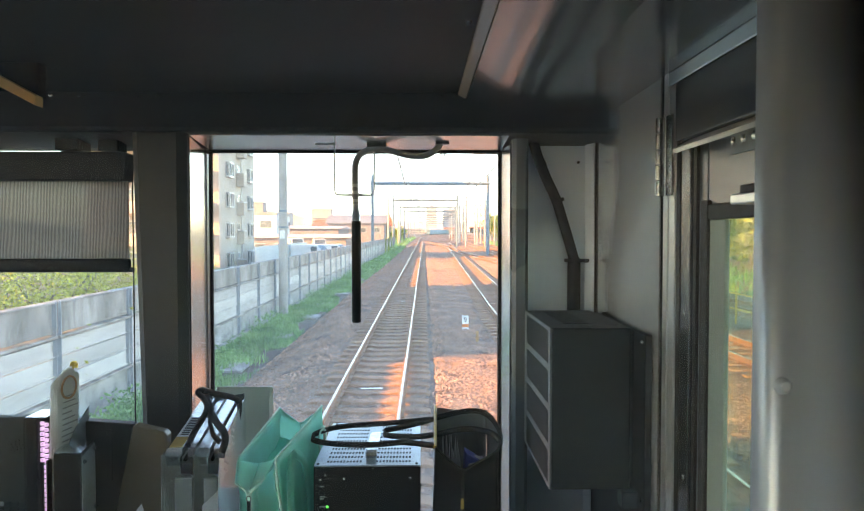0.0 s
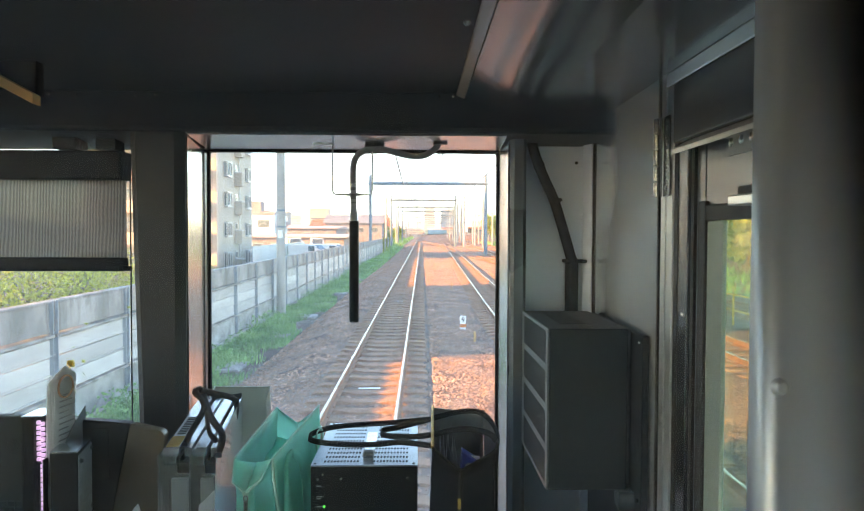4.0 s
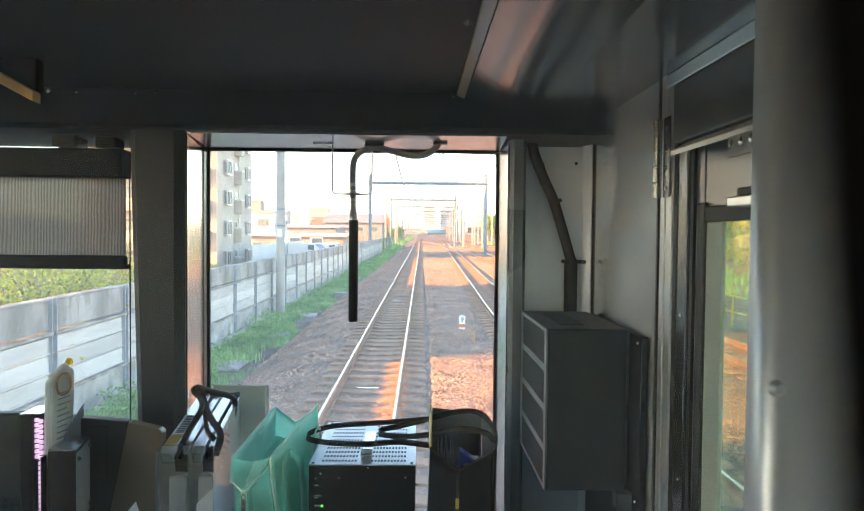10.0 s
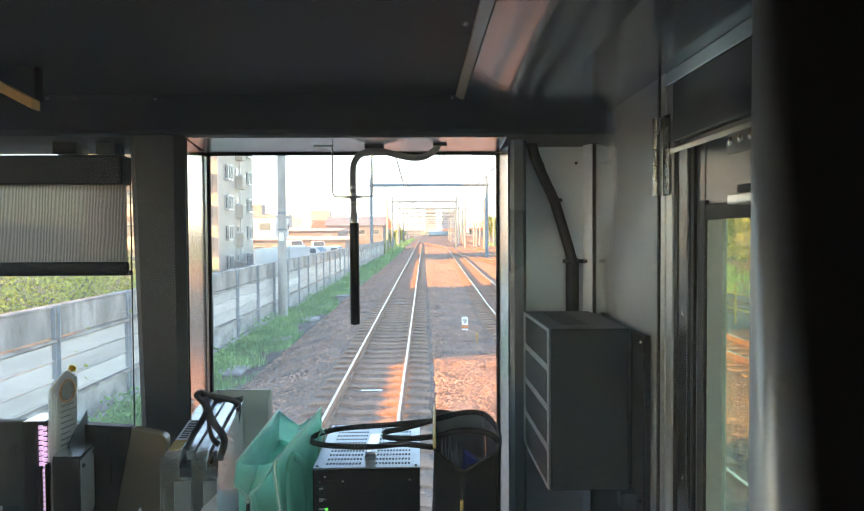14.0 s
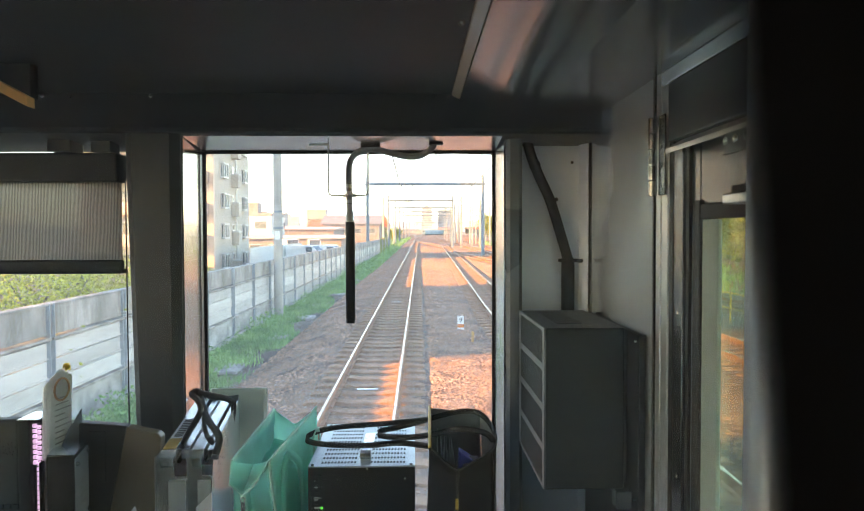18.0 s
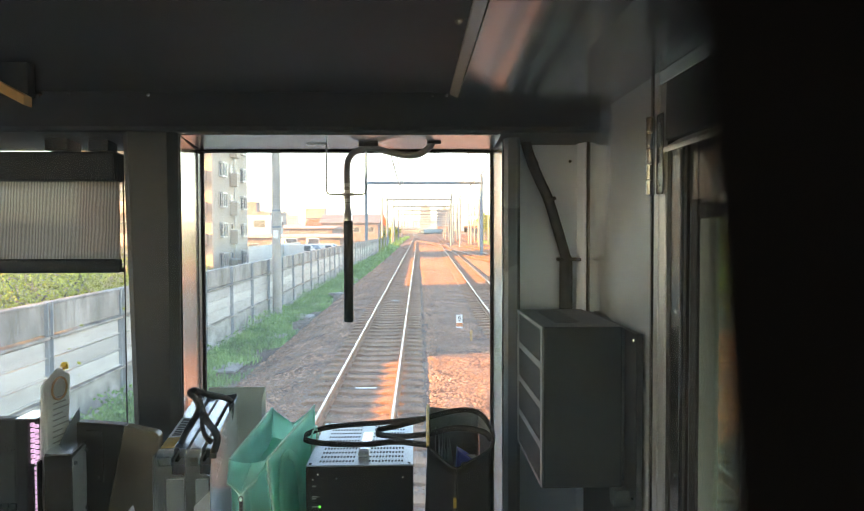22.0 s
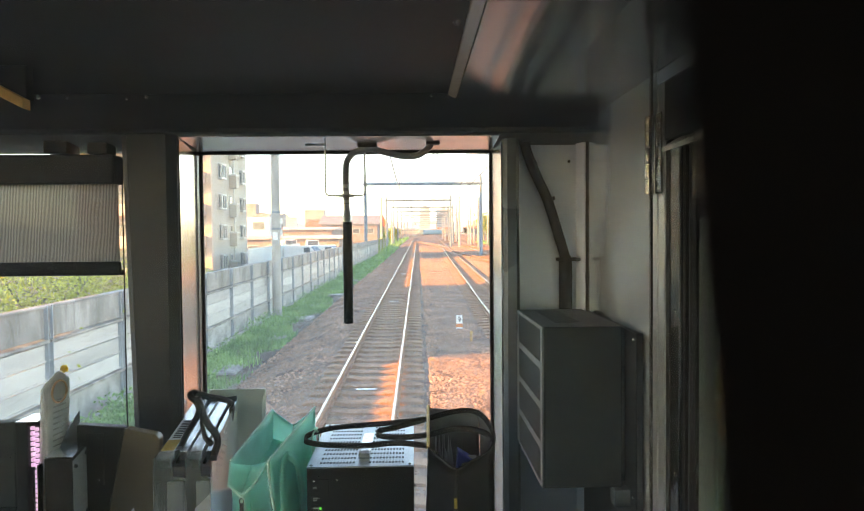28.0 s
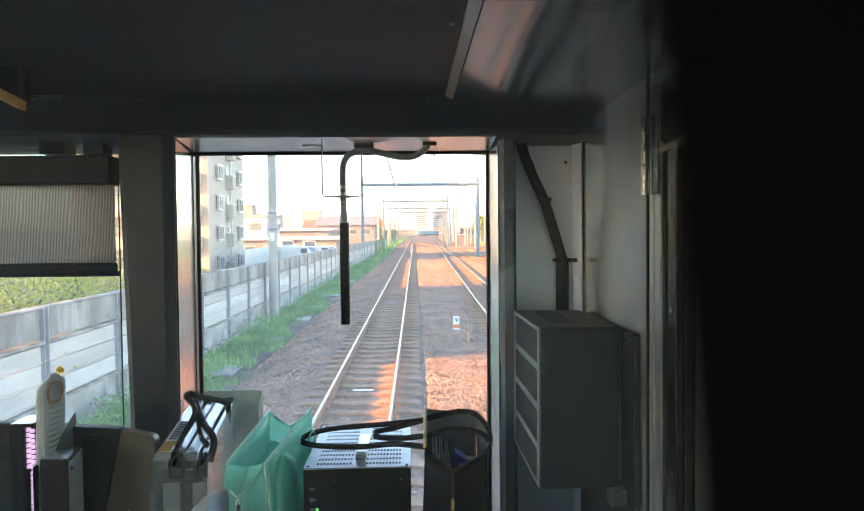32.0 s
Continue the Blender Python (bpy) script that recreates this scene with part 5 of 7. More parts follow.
for i in range(6):
    part("paper_sheet", sheet([(0.866 + 0.008 * i, 1.99, 1.80), (0.870 + 0.008 * i, 2.13, 1.80), (0.874 + 0.009 * i, 2.13, 2.012 - 0.007 * i), (0.868 + 0.010 * i, 1.985, 1.985 - 0.009 * i)], 4, 4, 0.004, 0.001, seed=20 + i, wob=0.003), M["paper"], bg, "white sheet")
part("blue_pouch", prism([(0.927, 1.84), (0.985, 1.84), (0.992, 1.940), (0.934, 1.978)], 2.0, 2.05, axis="y", bevel=0.005), M["blue"], bg, "blue pouch")
part("folded_paper", sheet([(0.945, 1.996, 1.925), (0.988, 1.996, 1.915), (0.990, 2.020, 1.958), (0.942, 2.020, 1.962)], 5, 5, 0.006, 0.002, seed=31, wob=0.006), M["paper"], bg, "crumpled white paper")
part("zip_tape", ribbon(spline([NOTCH, (0.923, 1.913, 1.90), (0.922, 1.912, 1.80), (0.922, 1.914, 1.60)], 6), 0.010, 0.002, (1, 0, 0)), M["strap"], bg, "black zip tape", True)
part("zip_pull", box(0.916, 0.925, 1.903, 1.909, 1.842, 1.872, bevel=0.002), M["gold"], bg, "brass zip pull")
part("piping", tube(spline([(0.845, 1.95, 2.006), (0.847, 2.05, 2.03), (0.851, 2.22, 2.057)], 6), 0.005, 8), M["gold"], bg, "beige edge piping", True)
part("piping", tube(spline([(0.845, 1.947, 2.006), (0.885, 1.93, 1.974), NOTCH, (0.966, 1.93, 1.968), (1.028, 1.948, 2.0), (1.054, 2.11, 2.002), (1.016, 2.222, 2.042)], 6), 0.0035, 8), M["strap"], bg, "black edge piping", True)
part("long_strap", ribbon(spline([(0.855, 2.2, 2.021), (0.765, 2.22, 2.008), (0.681, 2.25, 1.993), (0.596, 2.28, 1.980), (0.520, 2.28, 1.972), (0.470, 2.25, 1.967), (0.449, 2.20, 1.966), (0.465, 2.15, 1.967), (0.516, 2.12, 1.967), (0.596, 2.10, 1.968), (0.675, 2.08, 1.975), (0.753, 2.06, 1.987), (0.851, 2.0, 1.994)], 9), 0.017, 0.003, (0.1, 0.5, 0.85)), M["strap"], bg, "black webbing strap", True)
part("long_strap", ribbon(spline([(1.034, 1.98, 2.015), (1.014, 2.0, 2.031), (0.963, 2.02, 2.038), (0.911, 2.03, 2.034), (0.859, 2.05, 2.016), (0.783, 2.07, 2.001), (0.721, 2.1, 1.994), (0.688, 2.13, 1.993), (0.694, 2.16, 1.996), (0.75, 2.18, 2.002), (0.814, 2.2, 2.012), (0.879, 2.2, 2.031), (0.945, 2.2, 2.045), (0.994, 2.2, 2.045), (1.027, 2.17, 2.034), (1.044, 2.1, 2.017), (1.041, 2.02, 2.002)], 9), 0.017, 0.003, (0.1, 0.5, 0.85)), M["strap"], bg, "black webbing strap", True)

# ---- outside: ground and tracks ----
CAB = {o.name for o in scene.objects}


def bend(y):
    """How far the line has curved to the right at y."""
    return 0.0 if y < 250 else (y - 250) ** 2 / 8000.0


def fan(y):
    """How far the neighbouring lines have drawn away to the right at y."""
    return 0.0185 * min(max(0.0, y - 21), 330)


def height(x, y):
    """Ground under the ballast and the verge, below the rail heads."""
    x = x - bend(y)
    if x < -4.75:
        return -0.9
    if x < -2.9:
        return -0.52
    if x < -1.6:
        return -0.52 + (x + 2.9) / 1.3 * 0.30
    if abs(x) < 1.1 or abs(x - 3.7 - fan(y)) < 1.1:
        return -0.235
    if x < 34:
        return -0.20 - 0.03 * math.sin((x - 2.05) * 1.5)
    return -0.35


def ground_mesh(name, xs, ys, drop, material, label, rough):
    verts, faces = [], []
    for y in ys:
        for x in xs:
            q = Vector((x * 1.3, y * 1.3, 0))
            verts.append((x + bend(y), y, height(x + bend(y), y) + drop + rough * noise.noise(q)))
    n = len(xs)
    for j in range(len(ys) - 1):
        for i in range(n - 1):
            faces.append((j * n + i, j * n + i + 1, (j + 1) * n + i + 1, (j + 1) * n + i))
    return tagged(mesh_part(name, mesh_of(name, verts, faces), material, None, "", True), label, "ground", kind="structure")


g_x = [-3000, -900, -300, -120, -60, -30, -14, -8, -5.6, -4.9, -4.7, -4.2, -3.8, -3.4, -2.9, -2.4, -2.0, -1.6, -1.2, -0.8, -0.4, 0, 0.4, 0.8, 1.2, 1.6, 2.05, 2.5, 3, 3.5, 4.1, 4.7, 5.3, 6, 7, 8, 10, 13, 20, 28, 34, 35, 60, 90, 300, 900, 3000]
g_y = [-400, -60, -10, 0] + [3 + 0.5 * i for i in range(120)] + [65 + 5 * i for i in range(50)] + [320 + 20 * i for i in range(18)] + [700, 1000, 3000]


gv, gf = [], []
for y in g_y:
    for x in g_x:
        b = bend(min(y, 680)) if abs(x) < 61 else 0
        gv.append((x + b, y, (height(x + b, min(y, 680)) if abs(x) < 50 else -0.9 if x < 0 else -0.35) - 0.02 + 0.02 * noise.noise(Vector((x * 2, y * 2, 0)))))
n = len(g_x)
for j in range(len(g_y) - 1):
    for i in range(n - 1):
        gf.append((j * n + i, j * n + i + 1, (j + 1) * n + i + 1, (j + 1) * n + i))
tagged(mesh_part("ground", mesh_of("ground", gv, gf), M["earth"], None, "", True), "dusty ground beside the railway, reaching the horizon", "ground", kind="structure")
ys = [-30, -20, -10, -4, 0] + [3 + 0.4 * i for i in range(150)] + [63 + 3 * i for i in range(85)] + [330 + 12 * i for i in range(30)]
ground_mesh("ballast_bed", [-2.35, -2.0, -1.7, -1.4, -1.0, -0.6, -0.2, 0.2, 0.6, 1.0, 1.4, 1.8, 2.2, 2.6, 3.0, 3.4, 3.8, 4.2, 4.6, 5.0, 5.6, 6.4, 7.4, 9, 11, 13.5, 16, 20, 25, 30], ys, 0.012, M["ballast"], "brownish grey railway ballast between the tracks", 0.03)


def stones(count, x0, x1, y0, y1, seed, size):
    """Loose angular ballast stones."""
    rng = np.random.default_rng(seed)
    oct_v = np.array([(1, 0, 0), (-1, 0, 0), (0, 1, 0), (0, -1, 0), (0, 0, 1), (0, 0, -1)], float)
    oct_f = np.array([(0, 2, 4), (2, 1, 4), (1, 3, 4), (3, 0, 4), (2, 0, 5), (1, 2, 5), (3, 1, 5), (0, 3, 5)])
    x = rng.uniform(x0, x1, count)
    y = y0 + (y1 - y0) * rng.uniform(0, 1, count) ** 1.4
    xn = 3.7 + 0.0185 * np.clip(y - 21, 0, 330)
    ok = ~((np.abs(np.abs(x) - 0.533) < 0.09) | (np.abs(np.abs(x - xn) - 0.533) < 0.09))
    x, y, xn = x[ok], y[ok], xn[ok]
    near = (np.abs(x) < 1.05) | (np.abs(x - xn) < 1.05)
    z = np.array([height(a, b) for a, b in zip(x, y)]) + np.where(near, 0.004, 0.012)
    s = rng.uniform(*size, len(x))
    v = oct_v[None] * rng.uniform(0.55, 1.15, (len(x), 6, 1)) + rng.normal(0, 0.18, (len(x), 6, 3))
    a, b = rng.uniform(0, 6.28, len(x)), rng.uniform(-0.6, 0.6, len(x))
    ca, sa, cb, sb_ = np.cos(a)[:, None], np.sin(a)[:, None], np.cos(b)[:, None], np.sin(b)[:, None]
    vx, vy, vz = v[..., 0], v[..., 1], v[..., 2] * 0.75
    vx, vz = vx * cb - vz * sb_, vx * sb_ + vz * cb
    vx, vy = vx * ca - vy * sa, vx * sa + vy * ca
    sh = np.array([bend(q) for q in y])
    p = np.stack([vx * s[:, None] + (x + sh)[:, None], vy * s[:, None] + y[:, None], vz * s[:, None] + z[:, None]], -1).reshape(-1, 3)
    f = (oct_f[None] + 6 * np.arange(len(x))[:, None, None]).reshape(-1, 3)
    return mesh_of("stones", p.tolist(), f.tolist())


tagged(mesh_part("ballast_stones", stones(115000, -2.75, 7.0, 5.5, 62, 3, (0.018, 0.038)), M["stones"]), "angular brown and grey ballast stones", "ballast", kind="stuff")
tagged(mesh_part("ballast_stones", stones(40000, -2.6, 10, 50, 130, 4, (0.03, 0.05)), M["stones"]), "angular brown and grey ballast stones further along", "ballast", kind="stuff")

RAIL = [(-0.062, -0.153), (0.062, -0.153), (0.062, -0.142), (0.010, -0.125), (0.010, -0.045), (0.0325, -0.036), (0.0325, -0.006), (0.027, 0.0), (-0.027, 0.0), (-0.0325, -0.006), (-0.0325, -0.036), (-0.010, -0.045), (-0.010, -0.125), (-0.062, -0.142)]


def sweep(outline, line, dz=0.0):
    """An outline of (side, up) swept along points (x, y)."""
    bm = bmesh.new()
    rings = []
    for i, (x, y) in enumerate(line):
        a, b = line[max(i - 1, 0)], line[min(i + 1, len(line) - 1)]
        d = Vector((b[0] - a[0], b[1] - a[1], 0)).normalized()
        s = Vector((d.y, -d.x, 0))
        rings.append([bm.verts.new(Vector((x, y, dz)) + s * u + Vector((0, 0, v))) for u, v in outline])
    k = len(outline)
    for a, b in zip(rings, rings[1:]):
        for i in range(k):
            bm.faces.new((a[i], b[i], b[(i + 1) % k], a[(i + 1) % k]))
    bm.faces.new(rings[0])
    bm.faces.new(rings[-1][::-1])
    bmesh.ops.recalc_face_normals(bm, faces=bm.faces[:])
    return bm


def rail_line(off, y0, y1, step=6.0):
    """Points along a line; all lines but the main one fan out to the right."""
    n = max(2, int((y1 - y0) / step))
    ys_ = [y0 + (y1 - y0) * i / n for i in range(n + 1)]
    return [(off + bend(y) + (fan(y) if off > 2 else 0.0), y) for y in ys_]


def track(off, y0, y1, label, used):
    t = thing("railway_track", (off, y0, -0.2), label, "track", "railway tracks")
    for side in (-0.533, 0.533):
        r = part("rail", sweep(RAIL, rail_line(off + side, y0, y1)), M["rust"], t, "rusty steel rail with a bright head")
        part("running_surface", sweep([(-0.02, 0.0), (0.02, 0.0), (0.02, 0.0025), (-0.02, 0.0025)], rail_line(off + side, y0, y1)), M["railtop"] if used else M["rust"], r, "polished rail head")
    return t


t_main = track(0.0, -30, 640, "railway track with concrete sleepers and polished rails", True)
t_next = track(3.7, -30, 640, "neighbouring railway track with polished rails", True)
t_far = track(8.1, -30, 560, "rusty siding track beyond the neighbouring line", True)
t_yard = track(12.3, -30, 480, "rusty yard track in the sidings", True)
t_yard_far = track(16.4, -30, 420, "rusty outer yard track in the sidings", False)


def crossover(xa, ya, xb, yb, label):
    """A pair of rails that leads smoothly from one line to the next."""
    t = thing("crossover_track", (xa, ya, -0.2), label, "track", "railway tracks")
    for side in (-0.533, 0.533):
        pts = []
        for i in range(25):
            u = i / 24
            y = ya + (yb - ya) * u
            e = u * u * (3 - 2 * u)
            pts.append((xa + (xb - xa) * e + side + bend(y), y))
        r = part("rail", sweep(RAIL, pts, -0.004), M["rust"], t, "rusty turnout rail")
        part("running_surface", sweep([(-0.022, 0.0), (0.022, 0.0), (0.022, 0.002), (-0.022, 0.002)], pts, -0.004), M["railtop"], r, "polished rail head")
    return t


crossover(3.7 + fan(105), 105, 0.0, 205, "crossover rails leading from the neighbouring line")
crossover(8.1 + fan(40), 40, 3.7 + fan(98), 98, "turnout rails joining the neighbouring line")
crossover(12.3 + fan(70), 70, 8.1 + fan(130), 130, "turnout rails in the sidings")
crossover(3.7 + fan(120), 120, 8.1 + fan(190), 190, "turnout rails leading into the sidings")
crossover(16.4 + fan(60), 60, 12.3 + fan(125), 125, "turnout rails in the outer sidings")

# ---- noise wall ----
WX, WZ0, WZ1, BAY = -4.72, -0.64, 1.52, 2.5
fn = thing("noise_barrier", (WX, 0, WZ0), "grey trackside noise wall of pale boards between steel posts", "wall")
post_me = bpy.data.meshes.new("post")
pb_ = prism([(-0.075, -0.075), (0.075, -0.075), (0.075, -0.06), (0.012, -0.055), (0.012, 0.055), (0.075, 0.06), (0.075, 0.075), (-0.075, 0.075), (-0.075, 0.06), (-0.012, 0.055), (-0.012, -0.055), (-0.075, -0.06)], 0, WZ1 - WZ0 + 0.02, axis="z")
pb_.to_mesh(post_me)
pb_.free()
post_me.materials.append(M["post"])
rows_ = [("base_slab", 0.0, 0.695, "concrete", 0.05), ("ledge", 0.70, 0.745, "plank", 0.11), ("board", 0.765, 1.035, "panel", 0.03), ("board", 1.06, 1.33, "panel", 0.03), ("board", 1.355, 1.61, "panel", 0.03), ("ledge", 1.635, 1.685, "plank", 0.10), ("top_plank", 1.71, 2.16, "plank", 0.045)]
row_me = []
for nm, z0, z1, mk, d in rows_:
    b = box(-d, d, 0.02, BAY - 0.02, z0, z1 - 0.004, bevel=0.008, seg=1)
    if mk == "panel":
        for k in range(1, 9):
            zz = z0 + (z1 - z0) * k / 9
            box(d, d + 0.004, 0.09, BAY - 0.09, zz - 0.006, zz + 0.006, bm=b)
        box(d - 0.002, d + 0.028, 0.03, BAY - 0.03, z0 + 0.002, z0 + 0.022, bm=b)
    if nm == "top_plank":
        box(d - 0.002, d + 0.012, 0.03, BAY - 0.03, z0 + 0.02, z0 + 0.05, bm=b)
    me = bpy.data.meshes.new(nm)
    b.to_mesh(me)
    b.free()
    me.materials.append(M[mk])
    row_me.append((nm, me))
cap_me = bpy.data.meshes.new("cap")
b = box(-0.07, 0.07, 0.0, BAY, 2.162, 2.20, bevel=0.008, seg=1)
b.to_mesh(cap_me)
b.free()
cap_me.materials.append(M["concrete"])
rnd = random.Random(5)
for k in range(-5, 53):
    y = 0.3 + BAY * k
    if y > 128:
        break
    for nm, me, yy in [("post", post_me, y)] + [(nm_, me, y) for nm_, me in row_me] + [("cap", cap_me, y)]:
        o = new(nm, me)
        o.parent = fn
        o.location = (bend(y) + (0.02 if nm == "post" else rnd.uniform(-0.006, 0.006)), yy, 0.02 if nm == "post" else 0)
        if nm != "post":
            o.rotation_euler = (0, rnd.uniform(-0.006, 0.006), -math.atan2(bend(y + BAY) - bend(y), BAY))
setting("wall_footing", box(WX + 0.095, WX + 0.22, -12, 62, -0.62, -0.44, bevel=0.02), M["concrete"], "low concrete footing of the noise wall", "kerb")

# concrete trough covers and slabs in the verge
for i in range(9):
    y = 10.5 + i * 4.7 + rnd.uniform(-0.8, 0.8)
    x = -3.35 + rnd.uniform(-0.25, 0.25)
    o = tagged(part("slab", box(x - 0.38, x + 0.38, y - 0.5, y + 0.5, -0.53, -0.475 + rnd.uniform(0, 0.03), bevel=0.012), M["concrete"]), "weathered concrete slab in the grass verge", "slab", "verge slabs")


# ---- grass and climbing plants ----
def blades(count, x0, x1, y0, y1, h0, h1, seed, clump=0.6, width=0.012, power=1.6):
    rng = np.random.default_rng(seed)
    x = rng.uniform(x0, x1, count)
    y = y0 + (y1 - y0) * rng.uniform(0, 1, count) ** power
    keep = np.array([noise.noise(Vector((a * 0.9, b * 0.5, seed))) + 0.10 + 0.55 * (1 - abs((a - x0) / (x1 - x0))) > rng.uniform(0, clump) for a, b in zip(x, y)])
    x, y = x[keep], y[keep]
    n = len(x)
    z = np.array([height(a, b) for a, b in zip(x, y)])
    x = x + np.array([bend(q) for q in y])
    h = rng.uniform(h0, h1, n) * rng.uniform(0.5, 1, n)
    a = rng.uniform(0, 6.283, n)
    l = rng.uniform(0.15, 0.7, n) * h
    w = width * rng.uniform(0.6, 1.5, n) * (1 + y / 40)
    dx, dy = np.cos(a), np.sin(a)
    px, py = -dy * w, dx * w
    P = np.stack([
        np.stack([x - px, y - py, z], -1), np.stack([x + px, y + py, z], -1),
        np.stack([x + dx * l * 0.35 + px * 0.8, y + dy * l * 0.35 + py * 0.8, z + h * 0.6], -1), np.stack([x + dx * l * 0.35 - px * 0.8, y + dy * l * 0.35 - py * 0.8, z + h * 0.6], -1),
        np.stack([x + dx * l, y + dy * l, z + h * 0.95], -1)], 1).reshape(-1, 3)
    i = 5 * np.arange(n)
    f = [(q, q + 1, q + 2, q + 3) for q in i] + [(q + 3, q + 2, q + 4) for q in i]
    return mesh_of("blades", P.tolist(), [tuple(int(v) for v in t) for t in f])


tagged(mesh_part("grass", blades(80000, -4.4, -2.75, 7, 60, 0.07, 0.27, 11, width=0.007), M["grass"]), "green grass and weeds along the noise wall", "grass", kind="stuff")
tagged(mesh_part("grass", blades(14000, -4.4, -2.6, 50, 130, 0.2, 0.45, 12, width=0.02), M["grass"]), "green grass further along the verge", "grass", kind="stuff")
tagged(mesh_part("grass", blades(16000, -12.5, -3.2, 98, 300, 0.5, 1.1, 13, width=0.035, power=1.0), M["grass"]), "tall sunlit grass on the bank beyond the wall", "grass", kind="stuff")
tagged(mesh_part("grass", blades(12000, 14.5, 24, 10, 160, 0.3, 0.9, 14, width=0.03), M["grass"]), "sunlit weeds beside the sidings", "grass", kind="stuff")


def leaves(points, size, rng):
    """Small bent leaves at the points."""
    n = len(points)
    c = np.array(points)
    a = rng.normal(0, 1, (n, 3))
    a /= np.linalg.norm(a, axis=1)[:, None]
    b = np.cross(a, rng.normal(0, 1, (n, 3)))
    b /= np.linalg.norm(b, axis=1)[:, None]
    s = size * rng.uniform(0.5, 1.3, n)[:, None]
    P = np.stack([c - a * s, c - b * s * 0.5, c + a * s, c + b * s * 0.5 + np.cross(a, b) * s * 0.25], 1).reshape(-1, 3)
    f = [(4 * i, 4 * i + 1, 4 * i + 2) for i in range(n)] + [(4 * i, 4 * i + 2, 4 * i + 3) for i in range(n)]
    return mesh_of("leaves", P.tolist(), f)


def tree(x, y, z, tall, wide, seed, label, name="tree", count=2600, leaf=0.13):
    """A tapered trunk with limbs, and a crown of leaf clumps with gaps."""
    rng = np.random.default_rng(seed)
    t = thing(name, (x, y, z), label, name, "trackside trees")
    top = tall * 0.55
    part("trunk", tube([(x, y, z), (x + 0.05 * wide, y, z + top * 0.6), (x, y, z + top)], 0.1, 8, radii=[0.045 * wide, 0.03 * wide, 0.02 * wide]), M["bark"], t, "", True)
    pts = []
    for k in range(11):
        a, e = rng.uniform(0, 6.28), rng.uniform(-0.1, 1.0)
        r = wide * rng.uniform(0.25, 0.5)
        tip = Vector((x + r * math.cos(a), y + r * math.sin(a), z + tall * (0.38 + 0.5 * e)))
        part("limb", tube([(x, y, z + top * rng.uniform(0.3, 0.95)), tip], 0.02, 6, radii=[0.018 * wide, 0.006 * wide]), M["bark"], t)
        m = count // 11
        d = rng.normal(0, 1, (m, 3)) * np.array([0.17 * wide, 0.17 * wide, 0.11 * tall]) * rng.uniform(0.7, 1.3)
        pts += (np.array(tip) + d).tolist()
    pts = [p for p in pts if p[2] > z + 0.1]
    mesh_part("crown", leaves([(p[0] - x, p[1] - y, p[2] - z) for p in pts], leaf, rng), M["sunlit_leaf"] if name == "shrub" else M["leaf"], t, "leafy green crown")
    return t


for i, (x, y, tall, wide) in enumerate(((-7.4, 13.2, 3.0, 3.0), (-7.8, 16.2, 3.3, 3.2), (-7.2, 10.0, 3.0, 2.8), (-8.2, 19.5, 2.9, 3.0), (-7.5, 23.0, 2.8, 2.6), (-8.0, 7.0, 3.0, 3.0))):
    tree(x, y, -0.9, tall, wide, 40 + i, "leafy shrub behind the noise wall, sunlight in its leaf colour", "shrub", 9000, 0.04)
for i, (x, y, tall, wide) in enumerate(((-11, 190, 4.2, 4.6), (-14.5, 205, 3.6, 5), (-9.5, 262, 4.5, 5), (22, 190, 7, 6), (27, 205, 9, 10), (36, 260, 9, 9), (30, 170, 7, 7))):
    tree(x, y, -0.9 if x < 0 else -0.35, tall, wide, 60 + i, "leafy green tree beyond the tracks", "tree", 1700, 0.42)
rng_ = np.random.default_rng(77)
for i, y in enumerate((94.0, 102.0, 111.0)):
    v = thing("climbing_plant", (WX + 0.1, y, -0.5), "green climbing plant hanging on the noise wall", "plant", "climbing plants")
    pts = [(0.12 + abs(a) * 0.10 + bend(y), b * 0.45, 0.1 + c * 2.1) for a, b, c in zip(rng_.normal(0, 1, 700), rng_.normal(0, 1, 700), rng_.uniform(0, 1, 700) ** 1.4)]
    mesh_part("foliage", leaves(pts, 0.07, rng_), M["leaf"], v)

wr = np.random.default_rng(31)
wp = []
for k in range(260):
    yy = 8 + 70 * wr.uniform() ** 1.5
    xx = -4.45 + abs(wr.normal(0, 0.38))
    if xx > -2.9:
        continue
    hh = wr.uniform(0.1, 0.45)
    m = int(26 * hh / 0.3)
    wp += [(xx + bend(yy) + a, yy + b, -0.52 + abs(c)) for a, b, c in zip(wr.normal(0, 0.13, m), wr.normal(0, 0.16, m), wr.uniform(0.03, hh, m))]
tagged(mesh_part("weeds", leaves(wp, 0.045, wr), M["grass"]), "broad-leaved green weeds at the foot of the wall", "weeds", kind="stuff")

for i, (x, y, tall, wide) in enumerate(((25, 48, 5.2, 3.0), (29, 58, 6.0, 3.4), (27.5, 66, 5.0, 3.0), (33, 70, 6.5, 3.6))):
    tree(x, y, -0.35, tall, wide, 90 + i, "leafy green tree beyond the sidings", "tree", 1500, 0.34)


# ---- poles, portals and wires ----


